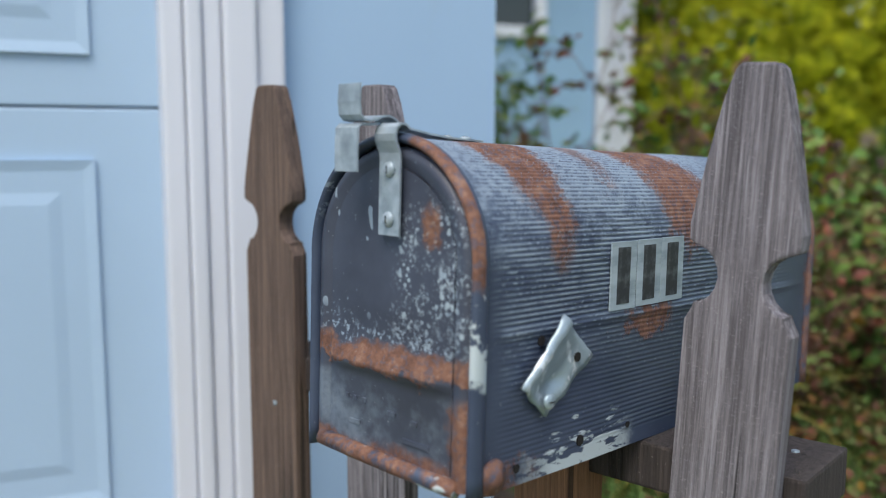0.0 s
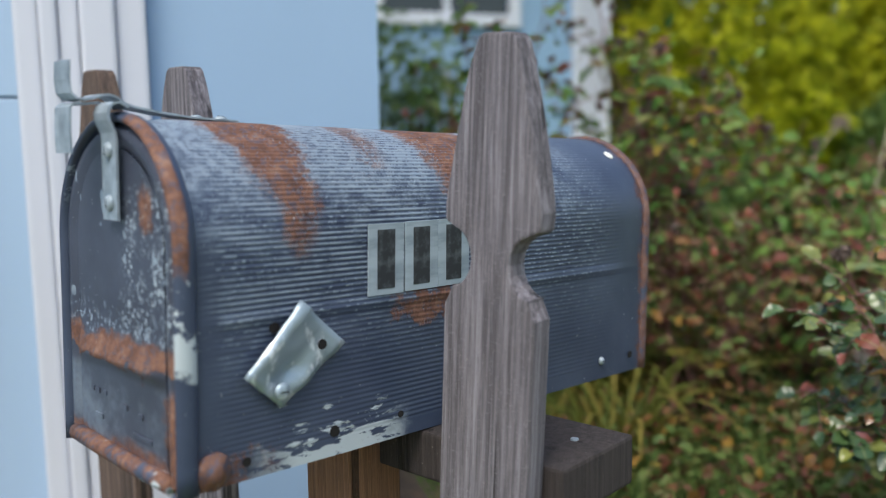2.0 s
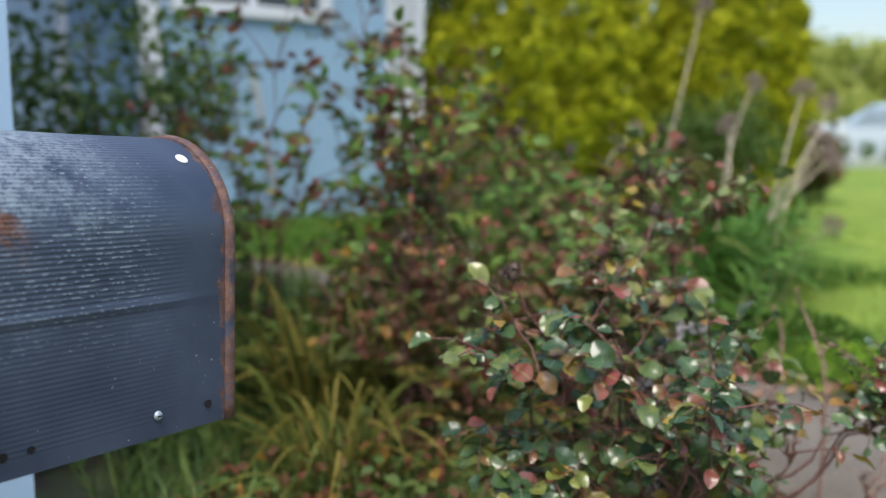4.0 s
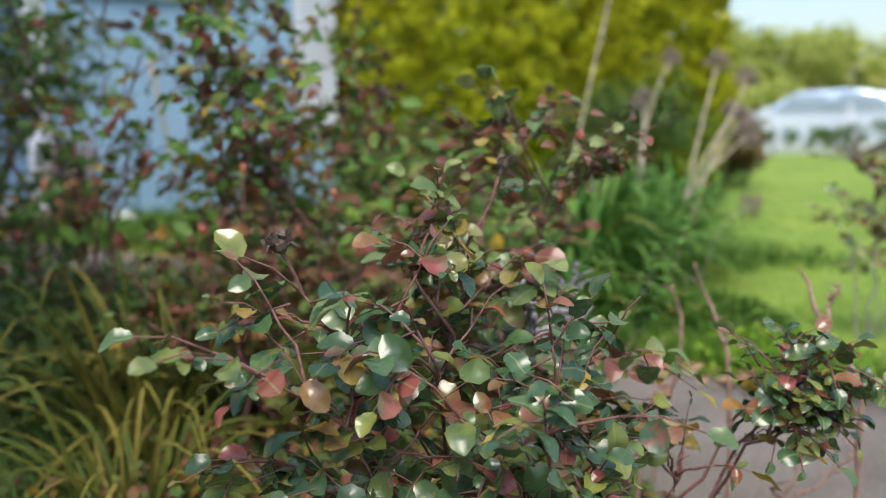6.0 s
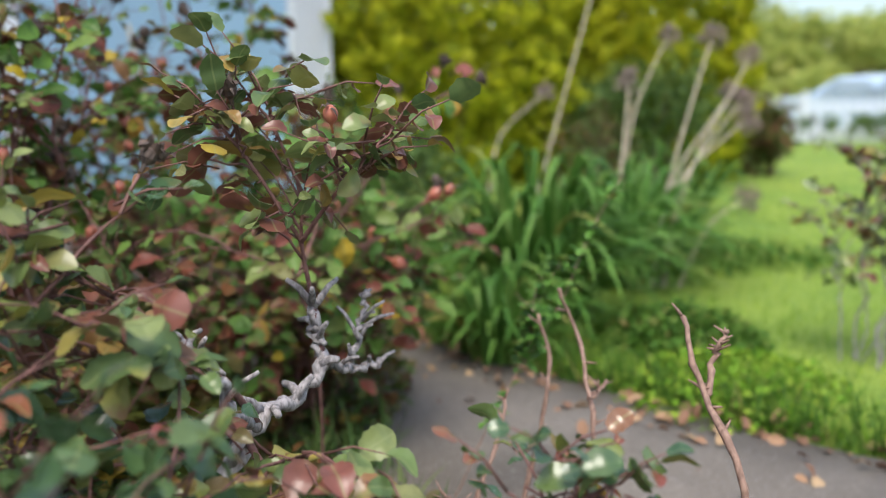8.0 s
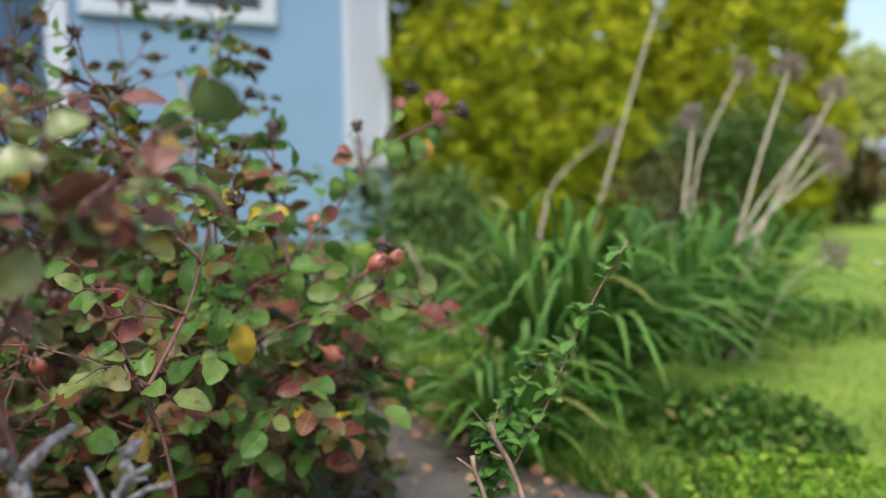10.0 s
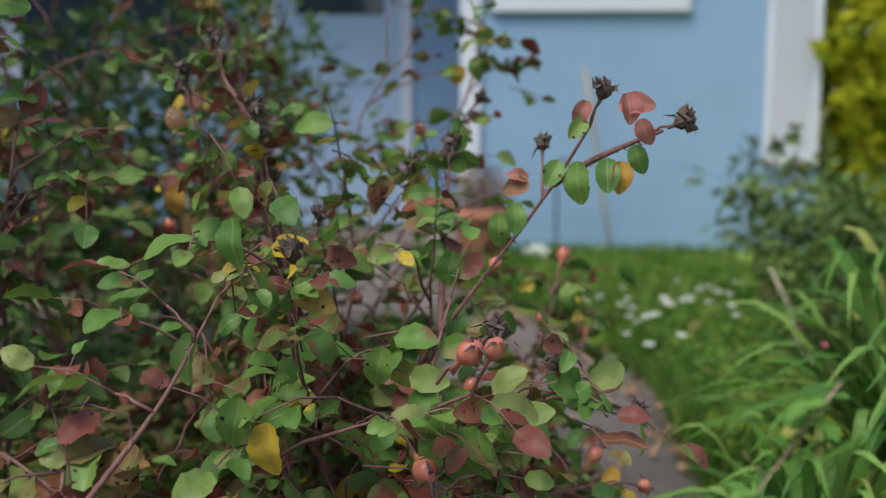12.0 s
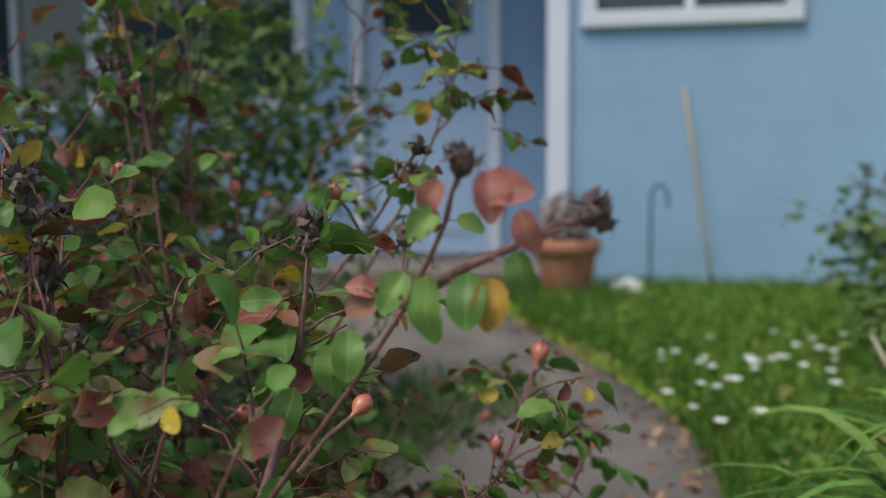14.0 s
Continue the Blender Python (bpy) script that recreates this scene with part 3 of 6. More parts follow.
wall_piece("ceiling_garage", HOUSE, -3.5, 0.68, GN - 0.05, 2.98, 2.755, 2.87, ROOF, "flat shingled garage roof", "roof")

gdoor = thing("door_garage", HOUSE, "pale blue sectional garage door with raised panels", "garage door", kind="structure")
DN = GN + 0.045
for lo, hi in ((0.02, 0.365), (0.368, 1.000), (1.003, 1.635), (1.638, 2.2)):
    bm = a_box(-2.9, 0.112, DN, DN + 0.04, lo, hi, bevel=0.003)
    sec = part("section", bm, DOORBLUE, gdoor)
    for r in (0.008, -0.72, -1.45, -2.18):
        bm = bmesh.new()
        x0, x1, z0, z1 = r - 0.62, r, lo + 0.07, hi - 0.07
        rings = []
        for ins, dn in ((0, 0.0055), (0.016, 0.0085), (0.045, 0.0085), (0.062, 0.006)):
            rings.append([bm.verts.new((x, DN - 0.002 + dn - 0.010, z)) for x, z in ((x0 + ins, z0 + ins), (x1 - ins, z0 + ins), (x1 - ins, z1 - ins), (x0 + ins, z1 - ins))])
        for a, b in zip(rings, rings[1:]):
            for i in range(4):
                bm.faces.new((a[i], a[(i + 1) % 4], b[(i + 1) % 4], b[i]))
        bm.faces.new(rings[-1])
        back = [bm.verts.new((v.co.x, DN + 0.01, v.co.z)) for v in rings[0]]
        for i in range(4):
            bm.faces.new((rings[0][i], back[i], back[(i + 1) % 4], rings[0][(i + 1) % 4]))
        bmesh.ops.recalc_face_normals(bm, faces=bm.faces)
        part("panel", bm, DOORBLUE, sec)

casing = thing("trim_garage_door", HOUSE, "white moulded garage door casing", "trim", kind="structure")
for u0, u1, n0 in ((0.096, 0.126, 0.020), (0.127, 0.150, 0.034), (0.151, 0.176, 0.028), (0.177, 0.222, 0.044), (0.223, 0.262, 0.034)):
    part("moulding", a_box(u0, u1, GN - n0, GN + 0.05, -0.05, 2.22, bevel=0.006), WHITE, casing)

# ---- house ----
HN, HU0, HU1 = 6.0, 2.0, 4.05
WU0, WU1, WZ0, WZ1 = 2.17, 3.17, 1.83, 2.62
for nm, u0, u1, z0, z1 in (("wall_house_below", HU0, HU1, -0.1, WZ0), ("wall_house_above", HU0, HU1, WZ1, 3.0),
                           ("wall_house_west", HU0, WU0, WZ0, WZ1), ("wall_house_east", WU1, HU1, WZ0, WZ1)):
    wall_piece(nm, HOUSE, u0, u1, HN + 0.012, HN + 0.16, z0, z1, HOUSEBLUE, "light blue house wall")
wall_piece("wall_house_side", HOUSE, HU1 - 0.16, HU1, HN + 0.162, 11.0, -0.1, 3.0, HOUSEBLUE, "light blue house side wall")
wall_piece("wall_porch_return", HOUSE, HU0, HU0 + 0.16, HN + 0.162, 7.1, -0.1, 3.0, SHADEDBLUE, "blue porch side wall, darkened for the shade of the recess")
PN = 6.75
wall_piece("wall_porch_back", HOUSE, 0.50, 2.0, PN, PN + 0.16, 2.36, 3.0, HOUSEBLUE, "light blue porch wall above the door")
wall_piece("wall_porch_jamb", HOUSE, 1.56, 2.0, PN, PN + 0.16, 0.2, 2.36, SHADEDBLUE, "blue porch wall beside the door, darkened for the shade of the recess")
wall_piece("wall_porch_pier", HOUSE, 0.28, 0.62, PN, PN + 0.16, 0.2, 2.36, HOUSEBLUE, "light blue pier between door and window")
wall_piece("wall_porch_under_window", HOUSE, -2.6, 0.28, PN, PN + 0.16, -0.1, 1.38, HOUSEBLUE, "light blue wall under the porch window")
wall_piece("wall_porch_over_window", HOUSE, -2.6, 0.28, PN, PN + 0.16, 2.5, 3.0, HOUSEBLUE, "light blue wall above the porch window")
wall_piece("wall_house_back", HOUSE, -3.4, HU1, 11.0, 11.16, -0.1, 3.0, HOUSEBLUE, "light blue rear house wall")
wall_piece("wall_house_far", HOUSE, -2.76, -2.6, 5.72, 11.0, -0.1, 3.0, HOUSEBLUE, "light blue house end wall")
# Out of view: roof slab added to close the house and shade it.
wall_piece("ceiling_house", HOUSE, -3.5, HU1 + 0.3, HN - 0.32, 11.3, 3.0, 3.12, ROOF, "unseen shingled house roof slab with a short eave, added for its shade", "roof")
wall_piece("porch_step", HOUSE, 0.55, 1.99, HN - 0.25, PN, 0.2, 0.40, CONCRETE, "low concrete porch step", "step")

siding = thing("siding", HOUSE, "light blue horizontal lap siding", "siding", kind="structure")
z = 0.34
while z < 2.95:
    spans = [(HU0 + 0.002, HU1)] if z + 0.17 < WZ0 - 0.07 or z > WZ1 + 0.05 else [(HU0 + 0.002, WU0 - 0.1), (WU1 + 0.1, HU1)]
    for u0, u1 in spans:
        bm = bmesh.new()
        sec = [(HN + 0.011, z), (HN + 0.0032, z), (HN + 0.0042, z + 0.172), (HN + 0.011, z + 0.172)]
        a = [bm.verts.new((u0, n, h)) for n, h in sec]
        b = [bm.verts.new((u1, n, h)) for n, h in sec]
        bm.faces.new(a), bm.faces.new(b[::-1])
        for i in range(4):
            bm.faces.new((a[i], b[i], b[(i + 1) % 4], a[(i + 1) % 4]))
        part("board", bm, HOUSEBLUE, siding)
    z += 0.17


def window(name, u0, u1, z0, z1, n, panes, label, outer=0.085):
    w = thing(name, HOUSE, label, "window", kind="structure")
    fr = outer
    part("window_frame", a_box(u0 - fr, u1 + fr, n - 0.04, n + 0.06, z0 - fr, z0, bevel=0.006), WHITE, w)
    part("window_frame", a_box(u0 - fr, u1 + fr, n - 0.04, n + 0.06, z1, z1 + fr, bevel=0.006), WHITE, w)
    part("window_frame", a_box(u0 - fr, u0, n - 0.04, n + 0.06, z0, z1, bevel=0.006), WHITE, w)
    part("window_frame", a_box(u1, u1 + fr, n - 0.04, n + 0.06, z0, z1, bevel=0.006), WHITE, w)
    for i in range(1, panes):
        c = u0 + (u1 - u0) * i / panes
        part("mullion", a_box(c - 0.024, c + 0.024, n - 0.01, n + 0.05, z0, z1, bevel=0.004), WHITE, w)
    for i in range(panes):
        a, b = u0 + (u1 - u0) * i / panes, u0 + (u1 - u0) * (i + 1) / panes
        part("pane", a_box(a + 0.004, b - 0.004, n + 0.022, n + 0.028, z0 + 0.003, z1 - 0.003), GLASS, w)
    # Dark sheet added behind the panes; its colour gives the room's darkness.
    part("curtain", a_box(u0 - 0.05, u1 + 0.05, n + 0.18, n + 0.20, z0 - 0.05, z1 + 0.05), DARKROOM, w)
    return w


window("window_1", WU0, WU1, WZ0, WZ1, HN, 2, "white framed sliding window with dark panes")
window("window_2", -1.10, 0.19, 1.47, 2.42, PN, 2, "white framed porch window with dark panes", 0.09)
window("window_3", -2.45, -1.30, 1.47, 2.42, PN, 2, "white framed porch window with dark panes", 0.09)
trim = thing("trim_porch", HOUSE, "white corner trim at the porch", "trim", kind="structure")
part("board", a_box(HU0 - 0.10, HU0 + 0.02, HN - 0.03, HN + 0.10, 0.3, 3.0, bevel=0.005), WHITE, trim)
part("board", a_box(1.50, 1.57, PN - 0.03, PN + 0.02, 0.4, 2.40, bevel=0.005), WHITE, trim)
part("board", a_box(0.58, 0.66, PN - 0.03, PN + 0.02, 0.4, 2.40, bevel=0.005), WHITE, trim)
fdoor = thing("door_front", HOUSE, "pale blue panelled front door, shut", "door", kind="structure")
leaf = part("slab", a_box(0.662, 1.498, PN + 0.03, PN + 0.075, 0.41, 2.36, bevel=0.004), DOORBLUE, fdoor)
for u0, u1, z0, z1 in ((0.76, 1.04, 0.55, 1.25), (1.12, 1.40, 0.55, 1.25), (0.76, 1.04, 1.38, 1.75), (1.12, 1.40, 1.38, 1.75)):
    part("panel", a_box(u0, u1, PN + 0.018, PN + 0.035, z0, z1, bevel=0.007), DOORBLUE, leaf)
part("pane", a_box(0.78, 1.38, PN + 0.02, PN + 0.035, 1.86, 2.2), GLASS, leaf)
knob = bmesh.new()
lathe(knob, [(0.012, 0), (0.012, 0.03), (0.026, 0.04), (0.028, 0.055), (0.015, 0.068)], 14, Matrix.Translation((0.73, PN + 0.03, 1.32)) @ Euler((radians(90), 0, 0)).to_matrix().to_4x4())
part("door_handle", knob, ZINC, leaf, smooth=True)

shutter = thing("window_shutter", HOUSE, "white louvred shutter on the blue wall", "shutter")
SU0, SU1, SZ0, SZ1 = 3.71, 4.03, 0.84, 2.6
for a in ((SU0, SU0 + 0.04, SZ0, SZ1), (SU1 - 0.04, SU1, SZ0, SZ1), (SU0 + 0.04, SU1 - 0.04, SZ0, SZ0 + 0.07), (SU0 + 0.04, SU1 - 0.04, SZ1 - 0.07, SZ1)):
    part("frame", a_box(a[0], a[1], HN - 0.045, HN - 0.006, a[2], a[3], bevel=0.003), WHITE, shutter)
slat = mesh_of("slat", a_box(SU0 + 0.04, SU1 - 0.04, -0.004, 0.004, -0.019, 0.019), WHITE)
for i in range(52):
    s = part("slat", slat, None, shutter)
    s.matrix_local = pose(0, HN - 0.026, SZ0 + 0.09 + i * 0.0311, -35)

# ---- mailbox ----
AX = 45.0
MAIL = pose(-0.038, 0.6025, 0.720, 0, 2.2, AX)
MW, MH, ML = 0.0825, 0.234, 0.515


def arch(half, top, n_side, n_arc, base=0.0):
    """The mailbox's outline from its lower right round the top to its lower left: (y, z, outward y, outward z)."""
    out = []
    spring = top - half
    for i in range(n_side):
        out.append((-half, base + (spring - base) * i / n_side, -1, 0))
    for i in range(n_arc + 1):
        a = math.pi - math.pi * i / n_arc
        out.append((half * math.cos(a), spring + half * math.sin(a), math.cos(a), math.sin(a)))
    for i in range(n_side - 1, -1, -1):
        out.append((half, base + (spring - base) * i / n_side, 1, 0))
    return out


mailbox = thing("mailbox", MAIL, "old dark slate ribbed metal mailbox with rust on a fence rail", "mailbox")
prof = arch(MW, MH, 160, 288)
bm = bmesh.new()
rings = []
for x, amp in ((0.004, 0), (0.020, 0), (0.026, 0.8), (0.05, 1), (0.12, 1), (0.2, 1), (0.28, 0.8), (0.36, 0.6), (0.425, 0.4), (0.455, 0.15), (0.472, 0), (0.512, 0), (ML, -1.2)):
    ring = []
    for i, (y, z, ny, nz) in enumerate(prof):
        rib = (0.00055, 0.0001, -0.00045, 0.0001)[i % 4] * max(amp, 0) * (1.0 if z > 0.108 else 0.5) if z > 0.012 else 0.0
        dent = 0.0012 * noise.noise((x * 9, y * 20, z * 20)) * (1 if 0.02 < x < 0.5 else 0)
        crease = 0.0016 * max(0.0, 1 - abs(z - 0.106) / 0.006) * (amp > 0)
        o = rib + dent + crease + (0.0007 * amp if amp < 0 else 0)
        ring.append(bm.verts.new((x, y + ny * o, z + nz * o)))
    rings.append(ring)
for a, b in zip(rings, rings[1:]):
    for i in range(len(prof) - 1):
        bm.faces.new((a[i], a[i + 1], b[i + 1], b[i]))
part("shell", bm, BOXPAINT, mailbox, "ribbed slate painted shell with rust bands", smooth=True)
bm = bmesh.new()
prof2 = arch(MW - 0.001, MH - 0.001, 8, 40)
bm.faces.new([bm.verts.new((ML - 0.006, y, z)) for y, z, a, b in prof2])
part("back_panel", bm, BOXPAINT, mailbox)
part("floor_plate", a_box(0.006, ML - 0.004, -MW + 0.002, MW - 0.002, 0.003, 0.007), BOXPAINT, mailbox)


def rim(x0, x1, half, top, grow, material, label=""):
    """A rolled band round the outline."""
    bm = bmesh.new()
    pr = arch(half, top, 10, 48)
    loops = []
    for k in range(9):
        a = 2 * math.pi * k / 8
        loops.append((x0 + (x1 - x0) * (0.5 - 0.5 * math.cos(a)), grow * math.sin(a)))
    rr = [[bm.verts.new((x, y + ny * g, z + nz * g)) for x, g in loops[:-1]] for y, z, ny, nz in pr]
    for a, b in zip(rr, rr[1:]):
        for j in range(8):
            bm.faces.new((a[j], a[(j + 1) % 8], b[(j + 1) % 8], b[j]))
    bm.faces.new(rr[0][::-1]), bm.faces.new(rr[-1])
    return part("rim", bm, material, mailbox, label, smooth=True)


rim(-0.0095, 0.006, MW + 0.0012, MH + 0.0012, 0.0037, RIMPAINT, "slate rolled rim with bare coppery rust and chipped paint")
rim(ML - 0.010, ML + 0.001, MW + 0.0005, MH + 0.0005, 0.0028, SEAMPAINT, "rusted rear seam")

door = new("door")
door.parent = mailbox
bm = bmesh.new()
outer = arch(MW - 0.004, MH - 0.004, 12, 44, 0.004)
stages = ((0.0, -0.002), (0.003, -0.0065), (0.008, -0.0065), (0.013, -0.004), (0.0145, -0.004))
rings = []
for ins, x in stages:
    pr = arch(MW - 0.004 - ins, MH - 0.004 - ins, 12, 44, 0.004)
    rings.append([bm.verts.new((x, y, z)) for y, z, a, b in pr])
for a, b in zip(rings, rings[1:]):
    for i in range(len(a) - 1):
        bm.faces.new((a[i], a[i + 1], b[i + 1], b[i]))
inner = arch(MW - 0.0185, MH - 0.0185, 12, 44, 0.004)
levels = [(0.004, -0.004), (0.016, -0.0045), (0.055, -0.0045), (0.060, -0.0062), (0.068, -0.0062), (0.0712, -0.0105), (0.0745, -0.0105), (0.083, -0.006), (0.10, -0.0045)]
# lower plate: horizontal folds
half = MW - 0.0185
prev = None
for z, x in levels:
    cur = [bm.verts.new((-0.0045 + (x + 0.0045) * (1 - (abs(y) / half) ** 10) + 0.0008 * noise.noise((y * 30, z * 30, 3)), y, z)) for y in np.linspace(-half, half, 15)]
    if prev:
        for i in range(14):
            bm.faces.new((prev[i], prev[i + 1], cur[i + 1], cur[i]))
    prev = cur
spring = MH - 0.0185 - half
for k in range(1, 25):
    z = 0.10 + (MH - 0.0187 - 0.10) * (1 - (1 - k / 24) ** 1.8)
    w = half if z <= spring else math.sqrt(max(half * half - (z - spring) ** 2, 1e-7))
    cur = [bm.verts.new((-0.0042 - 0.0012 * math.cos(min(1, abs(y) / half) * 1.5) + 0.0009 * noise.noise((y * 25, z * 25, 7)), y, z)) for y in np.linspace(-w, w, 15)]
    for i in range(14):
        bm.faces.new((prev[i], prev[i + 1], cur[i + 1], cur[i]))
    prev = cur
part("plate", bm, DOORPAINT, door, "dark slate door face with flaking paint", smooth=True)
bm = bmesh.new()
tube(bm, [(-0.006, 0.071, 0.008), (-0.0075, 0.03, 0.0075), (-0.0075, -0.03, 0.0065), (-0.006, -0.071, 0.0055)], 0.0062, 10)
part("lip", bm, LIPPAINT, door, "rusted rolled lower lip", smooth=True)
for y, z, wd in ((-0.045, 0.044, 0.004), (-0.036, 0.044, 0.004), (-0.026, 0.044, 0.004), (0.002, 0.040, 0.008), (0.026, 0.038, 0.006), (0.018, 0.024, 0.026), (-0.040, 0.026, 0.012)):
    part("embossed_bar", a_box(-0.0056, -0.0044, -y - wd, -y, z, z + 0.0036, bevel=0.0004), DOORPAINT, door, "faint embossed bar")


def screw(parent, m, r=0.0052, material=ZINC, label="slotted round screw head"):
    bm = bmesh.new()
    lathe(bm, [(r * 1.08, 0), (r * 1.05, 0.0010), (r * 0.85, 0.0022), (r * 0.45, 0.0030), (r * 0.05, 0.0032)], 16)
    head = part("screw", bm, material, parent, label, smooth=True)
    head.matrix_local = m
    bm = a_box(-r * 0.55, r * 0.55, -0.0005, 0.0005, 0.0024, 0.00325)
    part("slot", bm, BLACK, head)
    return head


def strip(points, width, thick, axis_y0, material, name, parent, label=""):
    """A bent metal strip: its line in x, z, its width along y."""
    bm = bmesh.new()
    pts = [Vector((x, 0, z)) for x, z in points]
    rows = []
    for i, p in enumerate(pts):
        d = (pts[min(i + 1, len(pts) - 1)] - pts[max(i - 1, 0)]).normalized()
        n = Vector((-d.z, 0, d.x)) * thick / 2
        rows.append([bm.verts.new(Vector((p.x, axis_y0 + s * width / 2, p.z)) + n * t) for s, t in ((-1, -1), (1, -1), (1, 1), (-1, 1))])
    for a, b in zip(rows, rows[1:]):
        for j in range(4):
            bm.faces.new((a[j], a[(j + 1) % 4], b[(j + 1) % 4], b[j]))
    bm.faces.new(rows[0][::-1]), bm.faces.new(rows[-1])
    return part(name, bm, material, parent, label, smooth=False)


FACE = Euler((0, radians(-90), 0)).to_matrix().to_4x4()
latch = new("latch")
latch.parent = mailbox
CY = -0.0055
plate = strip([(-0.0105, 0.168), (-0.0105, 0.20), (-0.0105, 0.219), (-0.0112, 0.2245), (-0.0132, 0.2285), (-0.0150, 0.2325), (-0.0155, 0.2370), (-0.0140, 0.2412), (-0.0110, 0.2436), (-0.0075, 0.2440), (-0.0045, 0.2425), (-0.002, 0.2405)],
              0.021, 0.0016, CY, ZINC, "door_strap", latch, "galvanised strap screwed to the door")
for z in (0.213, 0.179):
    screw(latch, Matrix.Translation((-0.0112, CY, z)) @ FACE)
for nm, pts, y0, wd in (("tab", [(-0.031, 0.211), (-0.0315, 0.226), (-0.031, 0.2405), (-0.028, 0.2432), (-0.020, 0.2432), (-0.012, 0.2442)], 0.0165, 0.024),
                        ("tab", [(-0.032, 0.270), (-0.0325, 0.258), (-0.0315, 0.2495), (-0.028, 0.2462), (-0.022, 0.2456), (-0.017, 0.2468), (-0.012, 0.2490), (-0.006, 0.2496), (-0.001, 0.2480), (0.004, 0.2446), (0.010, 0.2425),
                                 (0.030, 0.2396), (0.052, 0.2374), (0.09, 0.2362)], 0.013, 0.023)):
    strip(pts, wd, 0.0014, y0, ZINC, nm, latch, "bent galvanised latch tab")
for x in (0.062, 0.082):
    screw(latch, Matrix.Translation((x, 0.013, 0.2368)), 0.0045)

# torn flag holder on the side
S0 = MW + 0.0012
holder = new("flag_holder")
holder.parent = mailbox
bm = bmesh.new()
quad = [(0.035, 0.070), (0.079, 0.116), (0.118, 0.082), (0.065, 0.045)]
c0 = Vector((0.084, 0.079))
nu, nv = 12, 10
g = []
for j in range(nv + 1):
    row = []
    for i in range(nu + 1):
        s, t = i / nu, j / nv
        p = (Vector(quad[0]) * (1 - s) + Vector(quad[1]) * s) * (1 - t) + (Vector(quad[3]) * (1 - s) + Vector(quad[2]) * s) * t
        bulge = 0.0045 * math.exp(-((t - 0.12) / 0.14) ** 2) + 0.002 * math.sin(3.1 * s) * (1 - t) - 0.004 * math.exp(-((s - 0.35) ** 2 + (t - 0.6) ** 2) / 0.03)
        row.append(bm.verts.new((p.x, -(S0 + 0.0045 + bulge + 0.0028 * noise.noise((s * 4, t * 4, 1)) + 0.0012 * noise.noise((s * 9, t * 9, 5))), p.y)))
    g.append(row)
for j in range(nv):
    for i in range(nu):
        bm.faces.new((g[j][i], g[j][i + 1], g[j + 1][i + 1], g[j + 1][i]))
r = bmesh.ops.extrude_face_region(bm, geom=bm.faces[:])
for v in r["geom"]:
    if isinstance(v, bmesh.types.BMVert):
        v.co.y = min(-(S0 - 0.0005), v.co.y + 0.0016)
part("bracket", bm, SILVER, holder, "bent silver-painted flag bracket", smooth=True)
SIDE = Euler((radians(90), 0, 0)).to_matrix().to_4x4()
screw(holder, Matrix.Translation((0.062, -(S0 + 0.0085), 0.0575)) @ SIDE, 0.0055, SILVER, "silver-painted screw")


def hole(x, z, r, off=0.0012):
    bm = bmesh.new()
    lathe(bm, [(r, 0.0), (r, 0.0006)], 14)
    h = part("hole", bm, BLACK, mailbox)
    h.matrix_local = Matrix.Translation((x, -(MW + off), z)) @ SIDE


for x, z, r in ((0.062, 0.0985, 0.0038), (0.040, 0.013, 0.0032), (0.112, 0.018, 0.0042), (0.175, 0.018, 0.0026), (0.315, 0.017, 0.0036), (0.335, 0.0175, 0.0028), (0.487, 0.017, 0.0034)):
    hole(x, z, r)
hole(0.097, 0.0835, 0.0036, 0.0068)
bm = bmesh.new()
lathe(bm, [(0.013, 0), (0.012, 0.0018), (0.007, 0.003), (0.0062, 0.0052), (0.002, 0.0058)], 18)
rv = part("hinge_rivet", bm, LIPPAINT, mailbox, "rusted hinge rivet", smooth=True)
rv.matrix_local = Matrix.Translation((0.016, -(MW + 0.001), 0.012)) @ SIDE
screw(mailbox, Matrix.Translation((0.438, -(MW + 0.0006), 0.018)) @ SIDE, 0.0036, ZINC, "brass-tinted screw")
bm = bmesh.new()
lathe(bm, [(0.0055, 0), (0.005, 0.0006), (0.002, 0.0009)], 14)
dr = part("paint_drop", bm, WHITEPETAL, mailbox, "white paint drop")
a = radians(52)
dr.matrix_local = Matrix.Translation((0.487, -(MW + 0.0004) * math.cos(a), MH - MW + (MW + 0.0004) * math.sin(a))) @ Euler((math.pi / 2 - a, 0, 0)).to_matrix().to_4x4()

# three foil plates with plain dark bars
for i, x in enumerate((0.142, 0.178, 0.213)):
    pl = thing("foil_plate", MAIL @ pose(x, -(MW + 0.0016), 0.111 + 0.0004 * i, 0, -0.4 * i, 0), "small worn foil plate with a dark bar, stuck on the mailbox", "plate", "plates on the mailbox")
    part("backing", a_box(0.0, 0.0345, -0.0004, 0.0006, 0.0, 0.0525, bevel=0.0003), PLATE, pl)
    part("bar", a_box(0.0085, 0.0255, -0.0008, -0.0003, 0.0045, 0.048, bevel=0.0002), INK, pl)

# ---- picket fence ----
FENCE = -41.4


